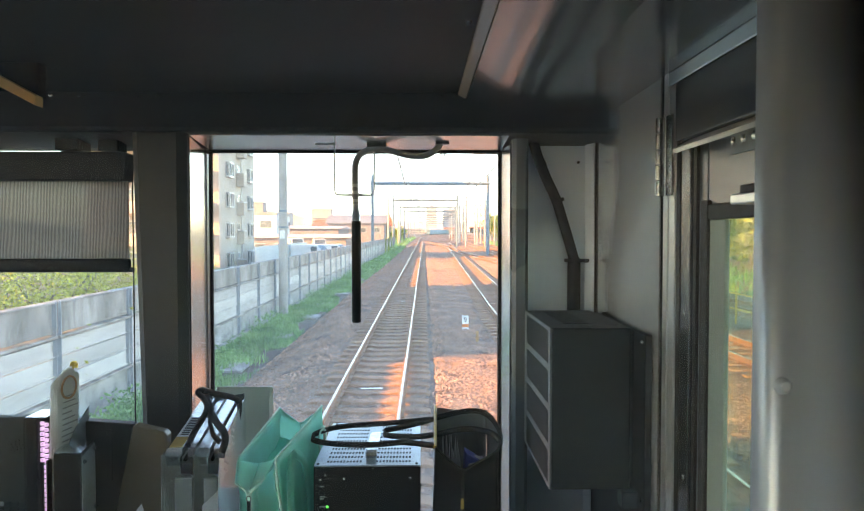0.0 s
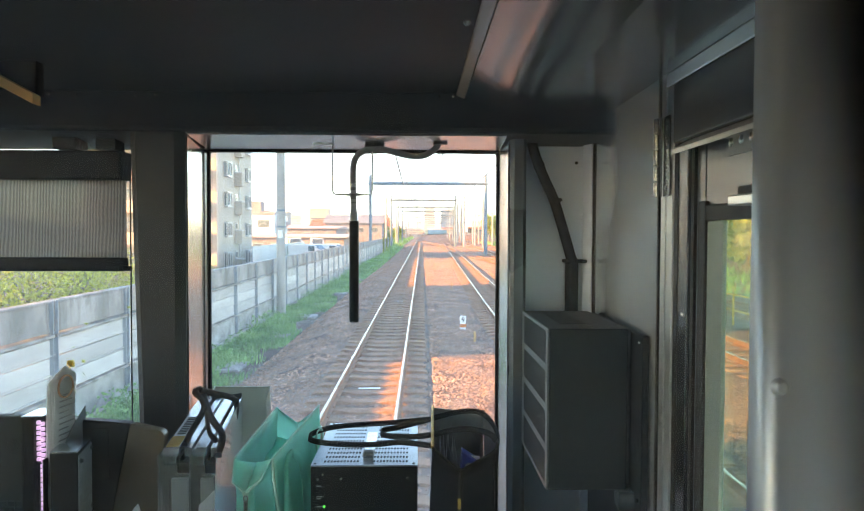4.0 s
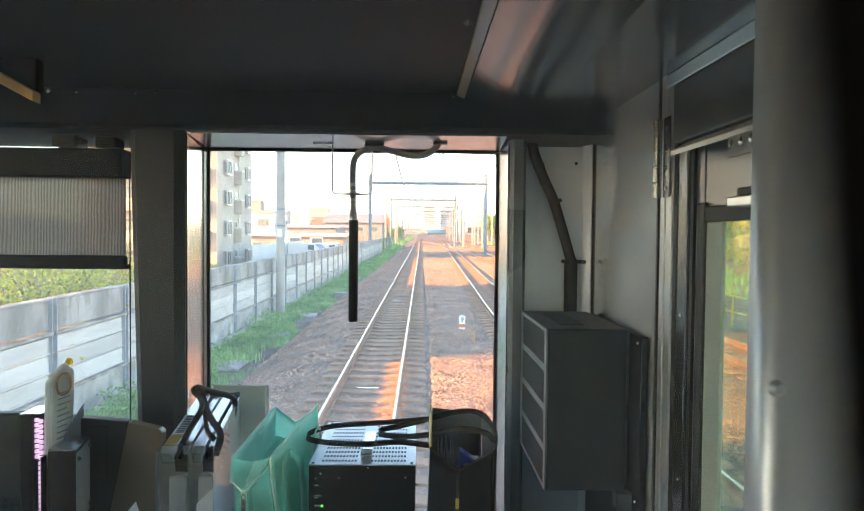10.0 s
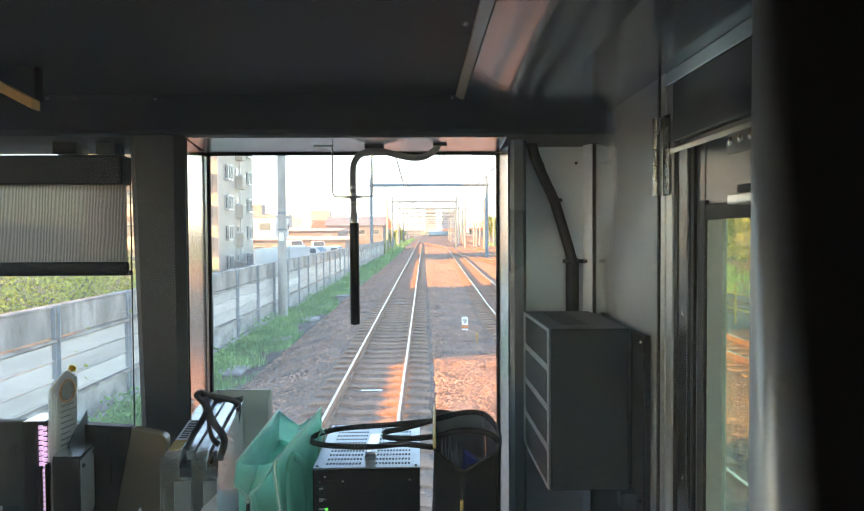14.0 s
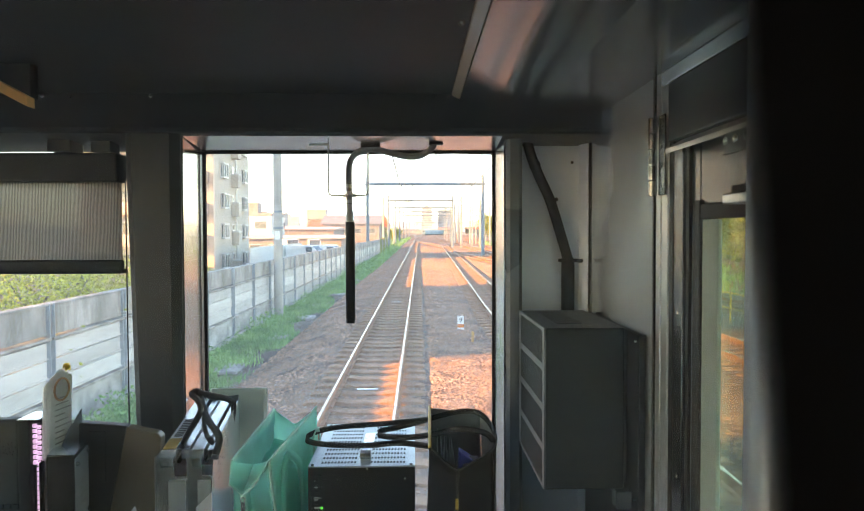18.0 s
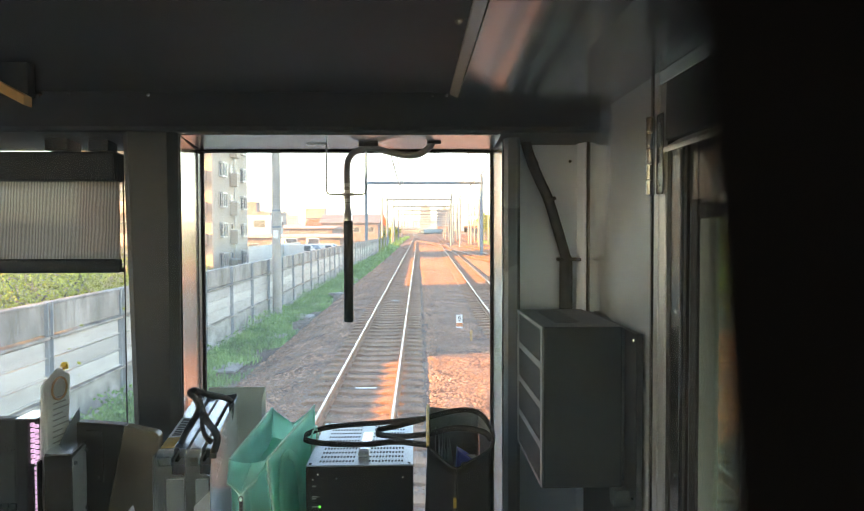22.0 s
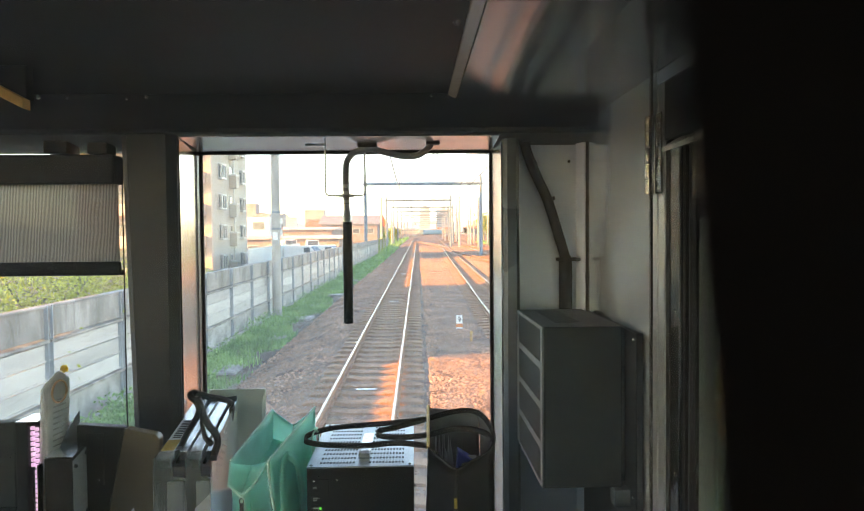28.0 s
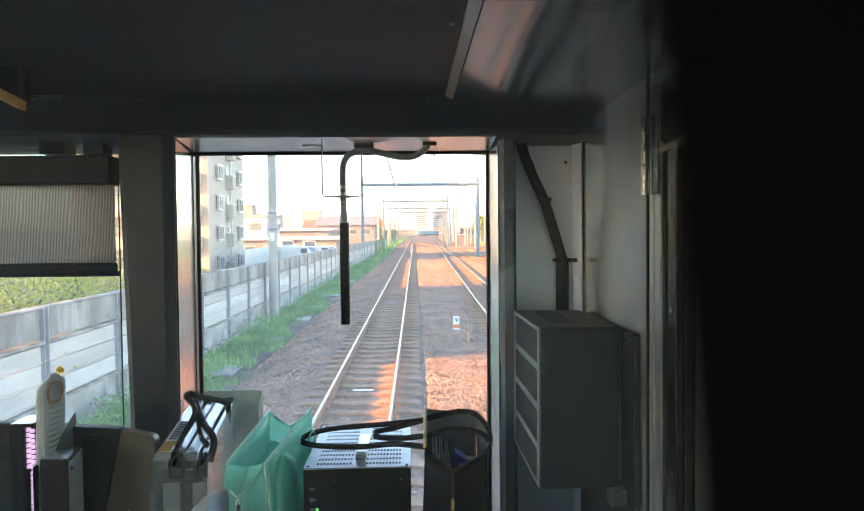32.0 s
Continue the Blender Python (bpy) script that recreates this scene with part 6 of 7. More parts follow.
def pole(x, y, tall, r, label, material="polec", bands=True, name="overhead_line_pole"):
    z = height(x, y) - 0.05
    p = thing(name, (x, y, z), label, "pole", "overhead line poles")
    part("shaft", tube([(x, y, z), (x, y, z + tall)], r, 14, radii=[r, r * 0.8]), M[material], p, "", True)
    if bands:
        for h in (3.3, 3.9, 6.0):
            part("band", tube([(x, y, z + h), (x, y, z + h + 0.07)], r * 1.04, 14), M["gantry"], p)
    return p


pl = pole(-4.28, 25.0, 13, 0.17, "tall round concrete pole beside the noise wall")
part("number_plate", box(-4.36, -4.18, 24.80, 24.815, 2.35, 2.65, bevel=0.004), M["whitepaint"], pl, "small white plate")


def portal(y, xl, xr, zb, label, detail=True):
    """Two poles with a cross beam, its drop brackets and insulators."""
    b = bend(y)
    xl, xr = xl + b, xr + b
    g = thing("catenary_portal", ((xl + xr) / 2, y, -0.3), label, "catenary portal", "catenary portals")
    for x in (xl, xr):
        part("pole", tube([(x, y, -0.45), (x, y, zb + 1.0)], 0.2, 12, radii=[0.21, 0.17]), M["gantry"], g, "", True)
    part("beam", tube([(xl - 0.3, y, zb), (xr + 0.3, y, zb)], 0.20, 10), M["gantry"], g, "pale blue-grey beam", True)
    if detail:
        for x in (b + 0.1, b + 3.8 + fan(y), b + 8.2 + fan(y)):
            if x > xr:
                continue
            part("drop_bracket", tube([(x, y, zb), (x, y, zb - 1.9)], 0.04, 6), M["gantry"], g)
            part("arm", tube([(x, y, zb - 1.85), (x - 0.9, y, zb - 2.35)], 0.025, 6), M["gantry"], g)
            part("insulator", tube([(x, y, zb - 0.1), (x, y, zb - 0.16), (x, y, zb - 0.2), (x, y, zb - 0.26), (x, y, zb - 0.3), (x, y, zb - 0.36)], 0.05, 8, radii=[0.05, 0.1, 0.05, 0.1, 0.05, 0.1]), M["whitepaint"], g)
        part("wire_bow", tube(spline([(b - 1.6, y, zb + 0.1), (b - 1.6, y, zb + 1.2), (b - 1.35, y, zb + 1.45), (b + 0.6, y, zb + 1.45), (b + 0.85, y, zb + 1.2), (b + 0.85, y, zb + 0.1)], 5), 0.04, 6), M["gantry"], g)
        part("brace", tube([(xl, y, zb - 1.4), (xl + 1.6, y, zb)], 0.05, 6), M["gantry"], g)
        part("brace", tube([(xr, y, zb - 1.4), (xr - 1.6, y, zb)], 0.05, 6), M["gantry"], g)
    return g


for y, xl, xr in ((79, -5.1, 8.3), (121, -4.6, 6.8), (156, -4.6, 9.0), (190, -4.6, 9.6), (232, -4.6, 14.0), (275, -4.6, 15.0), (325, -4.6, 16.0), (400, -4.6, 18.0), (490, -4.6, 20.0)):
    portal(y, xl, xr, 8.15, "blue-grey steel portal carrying the overhead wires", y < 250)
for x, y, tall in ((-5.3, 118, 9.6), (-4.8, 150, 9.2), (-5.6, 122, 9.8), (8.3, 120, 9.2), (11.0, 135, 8.6), (11.7, 138, 8.2), (9.3, 160, 9.2), (11.2, 176, 8.8), (9.2, 204, 9.0), (10.6, 262, 9.0), (10.8, 110, 8.4), (13.4, 150, 9.0), (14.6, 132, 8.5), (16, 170, 9.5), (22.5, 120, 9.5), (19.5, 190, 9.5), (-6.8, 200, 9), (-8.5, 260, 9)):
    pole(x + bend(y), y, tall, 0.17, "slim concrete line pole beside the tracks", bands=False)


# the cross beam that the tall round pole carries, with its pull-off arms
og = thing("overhead_cross_beam", (8.3, 25, -0.4), "blue-grey cross beam with pull-off arms over the tracks", "catenary portal", "catenary portals")
part("pole", tube([(8.3, 25, -0.45), (8.3, 25, 8.0)], 0.2, 12, radii=[0.21, 0.17]), M["gantry"], og, "", True)
part("beam", tube([(-4.45, 25, 7.1), (8.5, 25, 7.1)], 0.16, 10), M["gantry"], og, "", True)
for x, side in ((-1.45, 1), (2.75, 1)):
    part("drop_bracket", tube([(x, 25, 7.1), (x, 25, 5.35)], 0.035, 8), M["gantry"], og, "", True)
    part("pull_off_arm", tube(spline([(x, 25, 5.42), (x + 0.5, 25, 5.46), (x + 0.95, 25, 5.36), (x + 1.3, 25, 5.24)], 5), 0.02, 6), M["gantry"], og, "thin bent arm", True)
    part("stay", tube([(x, 25, 6.6), (x + 1.25, 25, 5.3)], 0.012, 6), M["wire"], og)
    for k in range(4):
        part("insulator", tube([(x + 0.12 + 0.06 * k, 25, 5.43), (x + 0.15 + 0.06 * k, 25, 5.435)], 0.055, 10), M["whitepaint"], og)
for x in (1.52, 1.66):
    part("hanging_insulator", tube([(x, 25, 7.0), (x, 25, 5.75), (x, 25, 5.74), (x, 25, 5.36)], 0.03, 8, radii=[0.012, 0.012, 0.04, 0.04]), M["gantry"], og)


def truss_portal(y, xl, xr, zb):
    """A lattice girder on two poles over the sidings."""
    b = bend(y)
    xl, xr = xl + b, xr + b
    g = thing("lattice_portal", ((xl + xr) / 2, y, -0.4), "grey lattice girder portal over the sidings", "catenary portal", "catenary portals")
    for x in (xl, xr):
        part("pole", tube([(x, y, -0.45), (x, y, zb + 1.6)], 0.17, 10), M["gantry"], g, "", True)
    for z in (zb, zb + 1.1):
        part("chord", tube([(xl, y, z), (xr, y, z)], 0.07, 6), M["gantry"], g)
    n = int((xr - xl) / 1.4)
    for i in range(n):
        xa, xb = xl + (xr - xl) * i / n, xl + (xr - xl) * (i + 1) / n
        za, zc = (zb, zb + 1.1) if i % 2 else (zb + 1.1, zb)
        part("diagonal", tube([(xa, y, za), (xb, y, zc)], 0.05, 5), M["gantry"], g)


truss_portal(140, 9.6, 32, 7.6)
truss_portal(175, 11.0, 34, 8.2)
truss_portal(250, 16, 36, 8.0)


def wires(off):
    for z0, sag, r in ((5.2, 0.0, 0.028), (6.25, 0.55, 0.028)):
        spans = [-6, 36, 79, 121, 156, 190, 232, 275, 325, 400, 490]
        bm = bmesh.new()
        pts = []
        for a, b in zip(spans, spans[1:]):
            for i in range(8):
                u = i / 8
                y = a + (b - a) * u
                pts.append((off + bend(y) + (fan(y) if off > 2 else 0.0) + 0.15 * math.cos(y * 0.07), y, z0 - sag * 4 * u * (1 - u) * 0.5))
        tube(pts, r, 5, bm=bm)
        if sag:
            for k in range(48):
                y = 2 + 6.5 * k
                if y > 320:
                    break
                tube([(off + bend(y) + (fan(y) if off > 2 else 0.0) + 0.15 * math.cos(y * 0.07), y, 5.2), (off + bend(y) + (fan(y) if off > 2 else 0.0) + 0.15 * math.cos(y * 0.07), y, 6.0)], 0.016, 4, bm=bm)
        tagged(part("overhead_wire", bm, M["wire"]), "thin dark overhead wire above the track", "wire", "overhead wires")


for off in (0.0, 3.7, 8.1):
    wires(off)
for z, x in ((9.6, -4.6), (10.4, -4.9), (9.9, 9.8)):
    bm = tube([(x + bend(y), y, z - 0.5 * math.sin((y % 43) / 43 * math.pi)) for y in range(-10, 330, 6)], 0.022, 5)
    tagged(part("feeder_wire", bm, M["wire"]), "thin dark feeder wire along the line", "wire", "overhead wires")

# ---- small trackside things ----
km = thing("distance_post", (2.08, 19.4, -0.22), "white distance post with a black number and an orange band", "marker post")
part("post", box(1.99, 2.17, 19.36, 19.44, -0.24, 0.20, bevel=0.01), M["whitepaint"], km)
part("band", box(1.988, 2.172, 19.352, 19.3595, -0.13, -0.03), M["orange"], km, "orange band")
cu = bpy.data.curves.new("number", "FONT")
cu.body = "9"
cu.size = 0.20
cu.extrude = 0.002
cu.align_x = "CENTER"
cu.align_y = "CENTER"
cu.materials.append(M["ink"])
tx = new("number", cu)
tx.parent = km
tx.location = (0.0, -0.048, 0.30)
tx.rotation_euler = (radians(90), 0, 0)
for x, y, h in ((2.25, 17.2, 0.30), (2.35, 33, 0.3), (1.9, 52, 0.3)):
    s = thing("wooden_stake", (x, y, -0.22), "short weathered wooden stake in the ballast", "stake", "ballast stakes")
    part("stake", box(x - 0.03, x + 0.03, y - 0.03, y + 0.03, -0.24, -0.22 + h, bevel=0.006), M["stake"], s)
for y in (12.0, 27.0, 45.0):
    tagged(part("balise_strip", box(-0.22, 0.16, y - 0.03, y + 0.03, -0.185, -0.168, bevel=0.006), M["alu"]), "pale metal strip lying between the rails", "track strip", "track strips")


def yellow_fence(x, y0, n):
    f = thing("yellow_guard_rail", (x, y0, -0.3), "yellow tubular guard rail beside the sidings", "guard rail", "guard rails")
    for i in range(n):
        y = y0 + 1.5 * i
        part("post", tube([(x, y, -0.3), (x, y, 0.75)], 0.03, 8), M["yellowpaint"], f)
    for z in (0.72, 0.25):
        part("rail_bar", tube([(x, y0, z), (x, y0 + 1.5 * (n - 1), z)], 0.025, 8), M["yellowpaint"], f)


yellow_fence(10.4, 17.5, 5)


# ---- buildings ----
def facade(ob, x, y0, y1, z0, floors, storey, cols, recess=True):
    """Windows with frames and small balconies on a wall that looks along +x."""
    step = (y1 - y0) / cols
    for f in range(floors):
        z = z0 + storey * f
        for c in range(cols):
            yc = y0 + step * (c + 0.5)
            if c % 3 == 1:
                w = part("balcony", box(x + 0.01, x + 0.7, yc - step * 0.26, yc + step * 0.26, z + 0.1, z + 1.15, bevel=0.02, seg=1), M["render"], ob, "pale balcony front")
                part("balcony_window", box(x + 0.005, x + 0.05, yc - step * 0.3, yc + step * 0.3, z + 1.2, z + 2.2), M["winglass"], w)
            else:
                w = part("window", box(x + 0.005, x + 0.28, yc - step * 0.28, yc + step * 0.28, z + 0.85, z + 2.15, bevel=0.03, seg=1), M["winframe"], ob, "projecting pale window frame")
                part("window_pane", box(x + 0.281, x + 0.29, yc - step * 0.23, yc + step * 0.23, z + 0.92, z + 2.08), M["winglass"], w)


def near_face(ob, y, x0, x1, z0, floors, storey, cols, balc):
    step = (x1 - x0) / cols
    for f in range(floors):
        z = z0 + storey * f
        if balc:
            part("balcony", box(x0 + 0.4, x1 - 0.4, y - 1.2, y - 0.01, z + 0.05, z + 1.15, bevel=0.03, seg=1), M["balcony"], ob, "beige balcony front")
        for c in range(cols):
            xc = x0 + step * (c + 0.5)
            w = part("window", box(xc - step * 0.36, xc + step * 0.36, y - 0.06, y - 0.005, z + (0.3 if balc else 0.9), z + 2.25), M["winframe"], ob)
            part("window_pane", box(xc - step * 0.32, xc + step * 0.32, y - 0.07, y - 0.0605, z + (0.35 if balc else 0.95), z + 2.2), M["winglass"], w)


def block(x0, x1, y0, y1, floors, storey, mk, label, cols=5, balc=True, side=True):
    b = thing("apartment_building", ((x0 + x1) / 2, (y0 + y1) / 2, -0.9), label, "building", "apartment buildings")
    top = -0.9 + floors * storey
    part("wall", box(x0, x1, y0, y1, -0.9, top, bevel=0.05, seg=1), M[mk], b)
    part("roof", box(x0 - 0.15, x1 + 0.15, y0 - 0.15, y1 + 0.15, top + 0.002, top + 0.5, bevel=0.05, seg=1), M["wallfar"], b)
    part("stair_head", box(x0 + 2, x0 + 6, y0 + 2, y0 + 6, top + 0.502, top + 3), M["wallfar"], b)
    if side:
        facade(b, x1, y0 + 0.5, y1 - 0.5, -0.9, floors, storey, cols)
    near_face(b, y0, x0 + 0.3, x1 - 0.3, -0.9, floors, storey, max(2, int((x1 - x0) / 3.2)), balc)
    return b




def bay_block(x0, x1, y0, y1, z0, floors, storey, bays, mid, label):
    """An apartment block whose end wall has bay windows, a plant balcony and a drain pipe."""
    b = thing("apartment_building", ((x0 + x1) / 2, (y0 + y1) / 2, -0.9), label, "building", "apartment buildings")
    top = z0 + floors * storey + 0.4
    part("wall", box(x0, x1, y0, y1, -0.9, top, bevel=0.05, seg=1), M["render"], b)
    part("roof", box(x0 - 0.15, x1 + 0.15, y0 - 0.15, y1 + 0.15, top + 0.002, top + 0.5, bevel=0.05, seg=1), M["wallfar"], b)
    part("drain_pipe", tube([(x1 + 0.08, mid + 0.75, -0.9), (x1 + 0.08, mid + 0.75, top)], 0.06, 8), M["winframe"], b)
    part("corner_rib", box(x1 - 0.3, x1 + 0.12, y0 - 0.12, y0 + 0.35, -0.9, top - 0.01), M["render2"], b)
    for f in range(floors):
        z = z0 + storey * f
        for yc in bays:
            w = part("bay_window", box(x1 + 0.005, x1 + 0.42, yc - 0.78, yc + 0.78, z + 0.72, z + 0.9, bevel=0.03, seg=1), M["winframe"], b, "projecting aluminium bay window")
            part("window_head", box(x1 + 0.005, x1 + 0.42, yc - 0.78, yc + 0.78, z + 2.05, z + 2.2, bevel=0.03, seg=1), M["winframe"], w)
            for yy in (yc - 0.76, yc, yc + 0.68):
                part("mullion", box(x1 + 0.31, x1 + 0.40, yy, yy + 0.08, z + 0.901, z + 2.049), M["winframe"], w)
            for xx in (x1 + 0.02, x1 + 0.2):
                part("mullion", box(xx, xx + 0.05, yc - 0.755, yc - 0.69, z + 0.901, z + 2.049), M["winframe"], w)
            part("window_pane", box(x1 + 0.006, x1 + 0.30, yc - 0.66, yc + 0.66, z + 0.902, z + 2.048), M["winglass"], w, "dark glass pane")
        u = part("plant_balcony", box(x1 + 0.005, x1 + 0.75, mid - 0.85, mid + 0.35, z + 0.05, z + 1.35, bevel=0.03, seg=1), M["render"], b, "boxed balcony for an air conditioner")
        part("balcony_rim", box(x1 + 0.004, x1 + 0.79, mid - 0.9, mid + 0.4, z + 1.352, z + 1.45), M["winframe"], u)
        sw = part("small_window", box(x1 + 0.005, x1 + 0.06, mid - 0.75, mid + 0.05, z + 1.5, z + 2.15), M["winframe"], b)
        part("window_pane", box(x1 + 0.0605, x1 + 0.066, mid - 0.68, mid - 0.02, z + 1.56, z + 2.09), M["winglass"], sw)
        # long balcony on the face towards the line
        part("balcony", box(x0 + 0.4, x1 - 0.35, y0 - 1.25, y0 - 0.01, z + 0.05, z + 1.15, bevel=0.03, seg=1), M["balcony"], b, "beige balcony front")
        part("balcony_door", box(x0 + 1.0, x1 - 1.0, y0 - 0.05, y0 - 0.005, z + 1.16, z + 2.2), M["winglass"], b)
    return b


bay_block(-30, -18.0, 62.5, 75.7, -1.65, 6, 2.9, (65.8, 73.4), 69.6, "pale beige apartment block with bay windows and boxed balconies")
sf = thing("sheet_fence", (-15, 78, -0.9), "pale mint sheet fence behind the noise wall", "fence")
for i in range(14):
    part("fence_panel", box(-15.03, -14.97, 64 + 2 * i + 0.01, 66 + 2 * i - 0.01, -0.9, 1.15 + 0.004 * (i % 3), bevel=0.006, seg=1), M["fence"], sf)
    part("fence_post", box(-15.12, -15.035, 64 + 2 * i - 0.04, 64 + 2 * i + 0.04, -0.9, 1.2), M["post"], sf)
wb = block(-42, -25.6, 122, 134, 2, 3.2, "fence", "small white flat-roofed block with a brown stair head", 4, False)
part("stair_head", box(-30.2, -28.2, 123, 126, 5.99, 7.9), M["shedwall"], wb, "brown stair head")
# two unseen blocks added to shade the track and keep sun off the cab
block(-32, -25, 2.5, 19, 5, 2.9, "render2", "unseen beige block added to cast shade over the line", 9)
block(-32, -25, -15.6, -8.5, 6, 3.15, "render2", "unseen beige block added to cast shade over the line", 7)


def shed(x0, x1, y0, y1, wall, ridge, roof, label, bays=8):
    """A low building with a pitched roof, its ridge along x, windows on the face and the side."""
    s = thing("depot_building", ((x0 + x1) / 2, (y0 + y1) / 2, -0.9), label, "building", "low buildings")
    part("wall", box(x0, x1, y0, y1, -0.9, wall), M["shedwall"], s)
    part("roof", prism([(y0 - 0.6, wall + 0.01), (y1 + 0.6, wall + 0.01), (y1 + 0.6, wall + 0.2), ((y0 + y1) / 2, ridge), (y0 - 0.6, wall + 0.2)], x0 - 0.6, x1 + 0.6, axis="x"), M[roof], s)
    for i in range(bays):
        x = x0 + (x1 - x0) * (i + 0.5) / bays
        w = part("window", box(x - 0.9, x + 0.9, y0 - 0.06, y0 - 0.005, wall - 2.3, wall - 0.9), M["winframe"], s)
        part("window_pane", box(x - 0.8, x + 0.8, y0 - 0.07, y0 - 0.0605, wall - 2.2, wall - 1.0), M["winglass"], w)
    return s


shed(-34, -12, 112, 128, 1.5, 2.1, "roof_pink", "long low depot shed with a faded pink roof", 7)
shed(-60, -18, 150, 170, 3.1, 3.8, "roof_pink", "long depot building with a brown metal roof", 10)
shed(-24, -9.5, 175, 190, 4.5, 7.0, "roof_grey", "grey hipped house beyond the depot", 4)
h = thing("gabled_house", (-11.5, 235, -0.9), "orange-red steep gabled house with a white band", "house")
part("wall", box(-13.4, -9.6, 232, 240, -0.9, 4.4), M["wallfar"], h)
part("roof", prism([(-13.8, 4.41), (-9.2, 4.41), (-11.5, 9.2)], 231.4, 240.6, axis="y"), M["roof_red"], h, "steep orange-red roof")
part("window", box(-12, -11, 231.3, 231.39, 5.2, 6.6), M["winglass"], h)
shed(-24, -15, 300, 312, 4.0, 6.0, "roof_red", "house with a red tiled roof", 4)
shed(-34, -18, 215, 228, 4.2, 6.4, "roof_red", "house with a faded red roof", 4)



def van(x, y, z, tall, turn, label):
    """A parked delivery van with a sloping nose, glazed cab, wheels and lamps."""
    v = thing("delivery_van", (x, y, z), label, "van", "parked vans")
    v.rotation_euler = (0, 0, radians(turn))
    o = Vector((x, y, z))

    def put(nm, bm, mk, lab="", smooth=False, parent=None):
        bmesh.ops.translate(bm, verts=bm.verts, vec=o)
        return part(nm, bm, M[mk], parent or v, lab, smooth)
    put("body", prism([(-2.3, 0.35), (2.1, 0.35), (2.3, 0.55), (2.3, tall - 0.1), (2.2, tall), (-1.1, tall), (-1.9, 1.25), (-2.35, 1.05)], -0.85, 0.85, axis="x", bevel=0.04), "whitepaint", "white painted body")
    put("windscreen", prism([(-1.86, 1.27), (-1.15, tall - 0.08), (-1.20, tall - 0.06), (-1.91, 1.29)], -0.74, 0.74, axis="x"), "winglass", "dark windscreen")
    for sx in (-1, 1):
        put("side_window", box(*sorted((sx * 0.851, sx * 0.865)), -1.2, -0.4, 1.2, tall - 0.2), "winglass")
        put("lamp", box(sx * 0.68 - 0.12, sx * 0.68 + 0.12, -2.375, -2.33, 0.72, 0.9, bevel=0.01), "alu", "clear headlamp")
        for wy in (-1.45, 1.45):
            w = put("wheel", tube([(sx * 0.72, wy, 0.3), (sx * 0.90, wy, 0.3)], 0.3, 16), "rubber", "black tyre")
            put("rim", tube([(sx * 0.902, wy, 0.3), (sx * 0.915, wy, 0.3)], 0.17, 12), "alu", "", False, w)
    put("bumper", box(-0.82, 0.82, -2.42, -2.30, 0.35, 0.55, bevel=0.03), "plastic")
    return v


for x, y, tall, turn in ((-17.2, 96, 2.5, 20), (-14.4, 99, 2.4, 12), (-12.4, 80, 1.95, 70), (-10.6, 84, 1.9, 75)):
    van(x, y, -0.9, tall, turn, "white delivery van parked behind the noise wall")

rnd = random.Random(21)
for i in range(64):
    a = rnd.uniform(-0.36, 0.20)
    d = rnd.uniform(330, 900)
    x, w, dp = d * a, rnd.uniform(9, 26), rnd.uniform(9, 16)
    if -16 < x - bend(min(d, 680)) < 42 and d < 700:
        x -= 60
    fl = rnd.choice((2, 2, 3, 3, 4)) if rnd.random() < 0.85 else rnd.randint(6, 9)
    if -0.13 < a < 0.2:
        fl, d, x = min(fl, 2), d + 320, (d + 320) * a
    if fl > 5 and d < 450:
        d += 300
        x = d * a
    t = thing("distant_building", (x, d, -0.9), "pale town building far along the line", "building", "distant town")
    top = -0.9 + 3.0 * fl
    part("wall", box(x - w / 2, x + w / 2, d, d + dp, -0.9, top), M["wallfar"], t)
    part("roof", prism([(d - 0.5, top + 0.01), (d + dp + 0.5, top + 0.01), (d + dp * 0.6, top + (1.8 if fl < 4 else 0.5)), (d + dp * 0.4, top + (1.8 if fl < 4 else 0.5))], x - w / 2 - 0.5, x + w / 2 + 0.5, axis="x"), M[rnd.choice(("roof_grey", "roof_red", "roof_pink", "roof_grey"))], t)
    for f in range(min(fl, 6)):
        part("window_band", box(x - w * 0.42, x + w * 0.42, d - 0.1, d - 0.01, -0.9 + 3 * f + 1.0, -0.9 + 3 * f + 2.2), M["winglass"], t)
for x, d, fl, w in ((13, 1100, 14, 17), (44, 1120, 13, 24), (125, 1300, 7, 40), (-230, 1200, 10, 36), (-190, 1300, 9, 30)):
    t = thing("distant_tower", (x, d, -0.9), "tall apartment tower far beyond the station, paled for haze", "building", "distant town")
    part("wall", box(x - w / 2, x + w / 2, d, d + 14, -0.9, 3 * fl), M["hazy_tower"], t)
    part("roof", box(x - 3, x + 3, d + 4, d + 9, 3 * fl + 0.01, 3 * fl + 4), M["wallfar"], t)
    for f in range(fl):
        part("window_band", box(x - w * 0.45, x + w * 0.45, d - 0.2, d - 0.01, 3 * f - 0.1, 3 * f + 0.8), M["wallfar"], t)

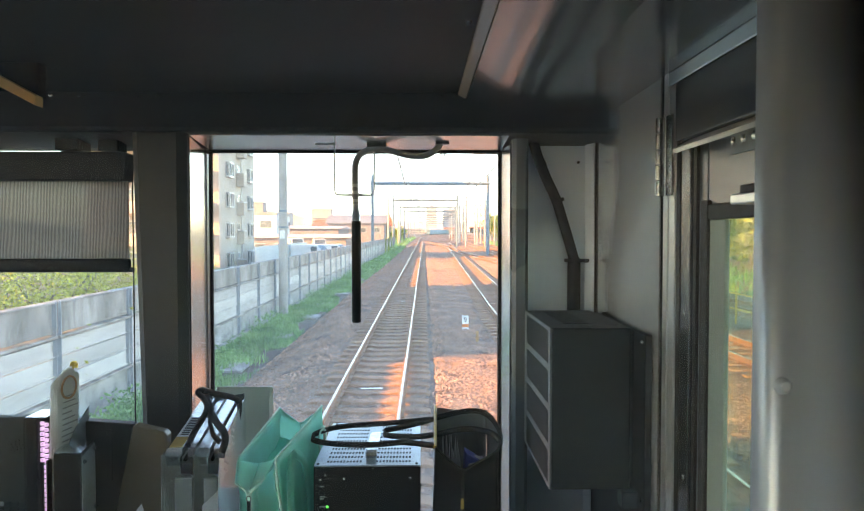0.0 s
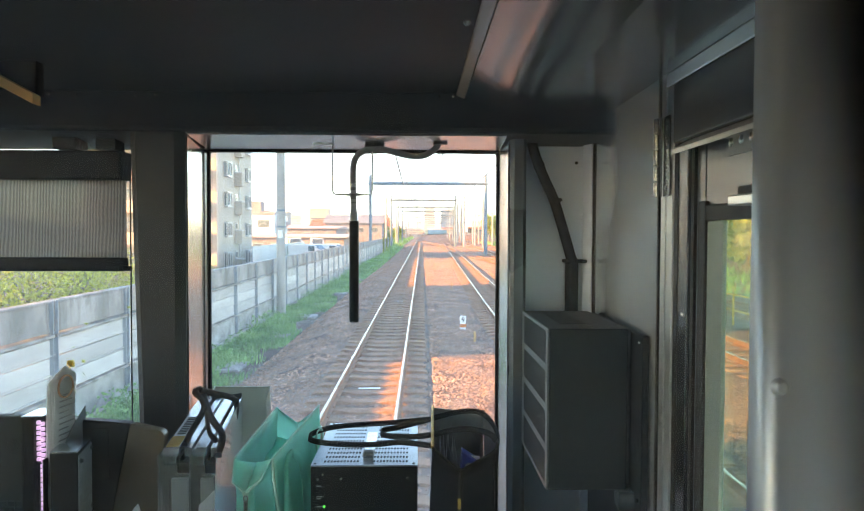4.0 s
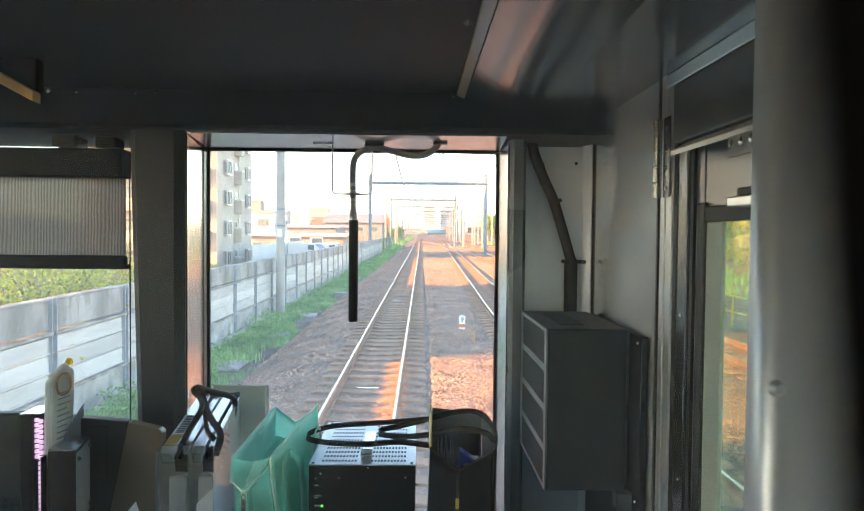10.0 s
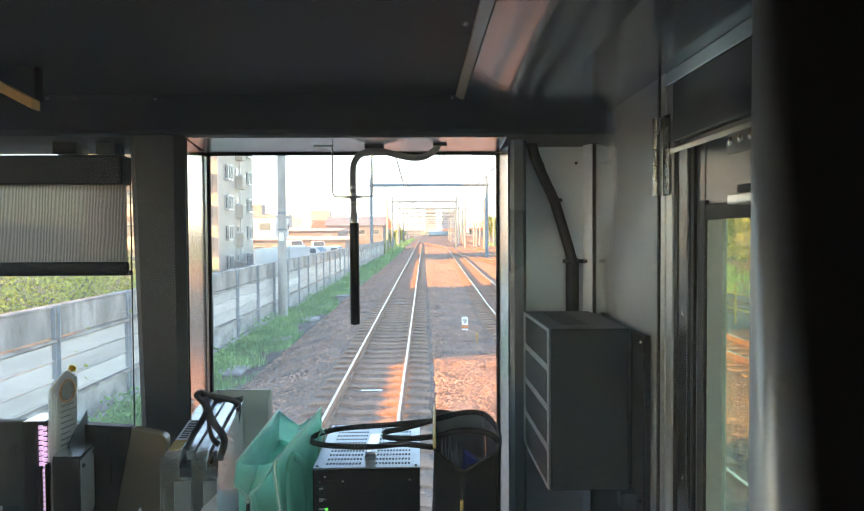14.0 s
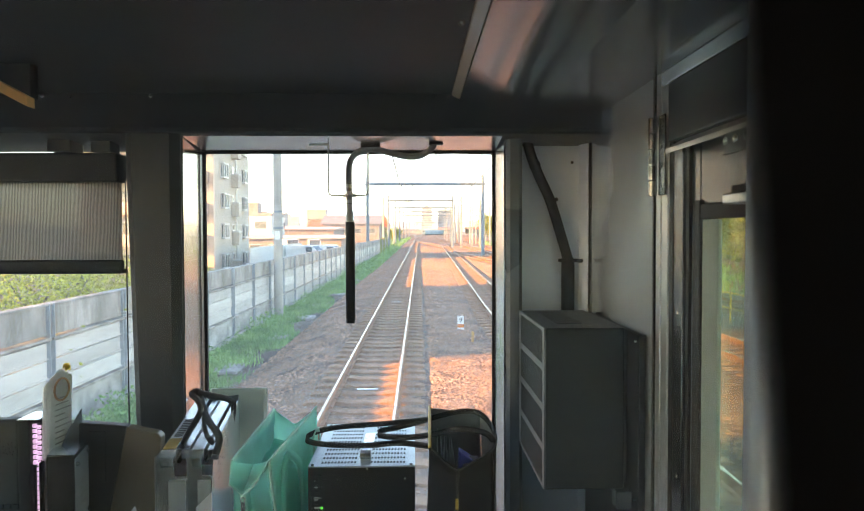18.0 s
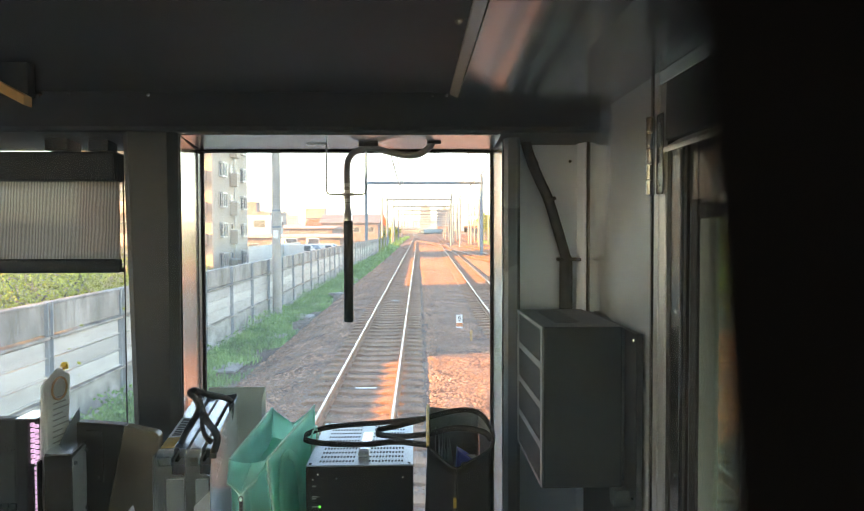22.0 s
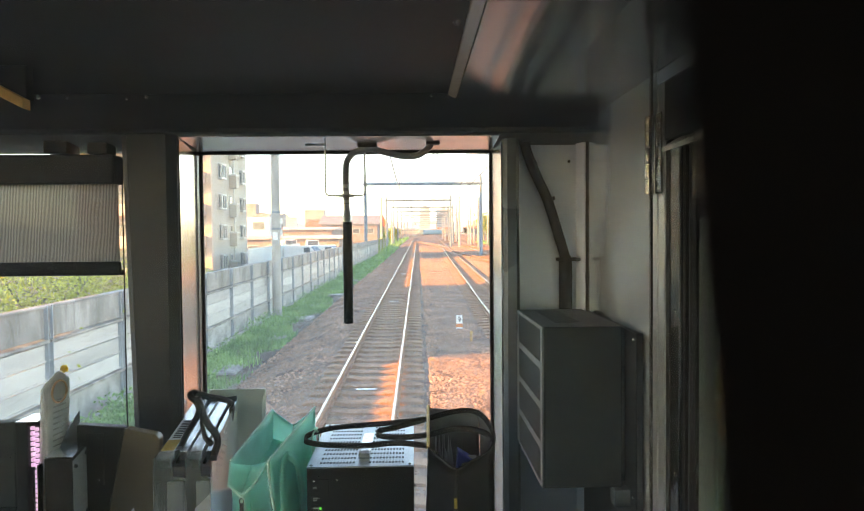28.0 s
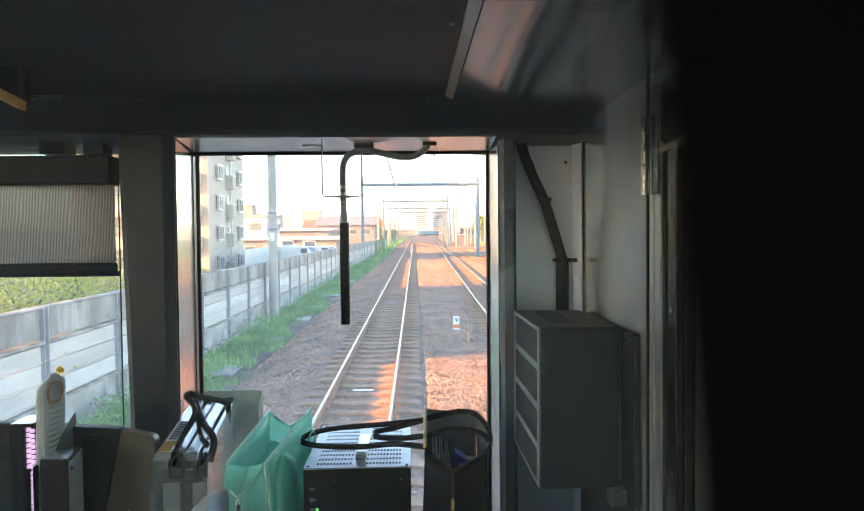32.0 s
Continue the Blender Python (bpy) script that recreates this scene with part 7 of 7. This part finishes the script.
# standing train and footbridge near the bend
tn = thing("standing_train", (8, 575, -0.2), "blue-grey train standing far along the curved line", "train")
for k in range(4):
    x0, y0 = 4.5 + 4.6 * k, 560 + 19.0 * k
    turn = Matrix.Translation((x0, y0, 0)) @ Matrix.Rotation(-0.24, 4, "Z")
    for nm, bm, mk in (("carriage", box(-1.45, 1.45, 0, 18.6, 0.6, 3.9, bevel=0.25), "train"), ("cab_window", box(-1.15, 1.15, -0.1, -0.01, 2.2, 3.3), "winglass"), ("window_band", box(-1.49, -1.46, 1.0, 17.6, 1.9, 2.9), "winglass"), ("undercarriage", box(-1.15, 1.15, 0.5, 18, -0.2, 0.599), "rubber")):
        bmesh.ops.transform(bm, matrix=turn, verts=bm.verts)
        part(nm, bm, M[mk], tn)
st = thing("station_canopy", (34, 640, -0.2), "pale station roof and platform in the distance", "station")
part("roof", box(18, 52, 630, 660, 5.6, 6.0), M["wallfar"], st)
part("platform", box(22, 52, 626, 670, -0.3, 0.9), M["concrete"], st)
for i in range(9):
    part("column", tube([(23 + 3.4 * i, 631, 0.9), (23 + 3.4 * i, 631, 5.6)], 0.2, 8), M["gantry"], st)

# low hills on the horizon, haze painted into their blue-grey
hv, hf = [], []
for i in range(90):
    a = -1.0 + 2.0 * i / 89
    x, y = 3600 * math.sin(a), 3600 * math.cos(a)
    z = 30 + 45 * (0.5 + noise.noise(Vector((a * 5, 2.5, 0)))) + 12 * noise.noise(Vector((a * 25, 1, 0)))
    hv += [(x, y, -20), (x, y, max(5, z)), (x * 1.15, y * 1.15, max(5, z) * 0.6)]
for i in range(89):
    hf += [(3 * i, 3 * i + 3, 3 * i + 4, 3 * i + 1), (3 * i + 1, 3 * i + 4, 3 * i + 5, 3 * i + 2)]
tagged(mesh_part("backdrop", mesh_of("hills", hv, hf), mat("hazy_hill", (0.35, 0.4, 0.48), 0.9, vary=0.1, scale=0.002, fine=0.02, bump=0), None, "", True), "low hazy hills along the horizon", "hills", kind="structure")

# ---- sleepers, last ----
sl_me = bpy.data.meshes.new("sleeper")
b = prism([(-1.0, -0.30), (1.0, -0.30), (1.0, -0.195), (0.93, -0.172), (0.40, -0.158), (0.25, -0.185), (-0.25, -0.185), (-0.40, -0.158), (-0.93, -0.172), (-1.0, -0.195)], -0.12, 0.12, axis="y", bevel=0.012)
b.to_mesh(sl_me)
b.free()
sl_me.materials.append(M["sleeper"])
clip_me = bpy.data.meshes.new("rail_clip")
b = box(-0.07, -0.035, -0.05, 0.05, -0.16, -0.115, bevel=0.01, seg=1)
box(0.035, 0.07, -0.05, 0.05, -0.16, -0.115, bevel=0.01, seg=1, bm=b)
b.to_mesh(clip_me)
b.free()
clip_me.materials.append(M["rust"])
rnd = random.Random(9)
for off, owner, count in ((0.0, t_main, 330), (3.7, t_next, 240)):
    for i in range(count):
        y = -12.2 + 0.6 * i
        o = new("sleeper", sl_me)
        o.parent = owner
        o.location = (bend(y) + (fan(y) if off > 2 else 0.0) + rnd.uniform(-0.02, 0.02), y + 30 + rnd.uniform(-0.015, 0.015), 0.2 + rnd.uniform(-0.006, 0.004))
        o.rotation_euler = (0, 0, rnd.uniform(-0.012, 0.012))
        if 5 < y < 45:
            for sx in (-0.533, 0.533):
                c = new("rail_clip", clip_me)
                c.parent = owner
                c.location = (sx + bend(y) + (fan(y) if off > 2 else 0.0), y + 30, 0.2)
for off, owner in ((8.1, t_far), (12.3, t_yard), (16.4, t_yard_far)):
    vs, fs = [], []
    for i in range(200):
        y = 4.0 + 0.6 * i + 30
        x = bend(y - 30) + fan(y - 30)
        k = len(vs)
        vs += [(x + a, y + c, 0.2 + z) for z in (-0.3, -0.165) for a, c in ((-1, -0.11), (1, -0.11), (1, 0.11), (-1, 0.11))]
        fs += [(k + 4, k + 5, k + 6, k + 7), (k, k + 1, k + 5, k + 4), (k + 1, k + 2, k + 6, k + 5), (k + 2, k + 3, k + 7, k + 6), (k + 3, k, k + 4, k + 7)]
    o = mesh_part("sleepers", mesh_of("sleepers", vs, fs), M["sleeper"], owner, "row of concrete sleepers")
    tagged(o, kind="stuff")

# the cab leans a little against the line on its springs: everything outside turns as one
LINE = pose(-0.1, 0, 0, 0.37, 0, -0.37)
for o in scene.objects:
    if o.parent is None and o.name not in CAB:
        o.matrix_basis = LINE @ o.matrix_basis
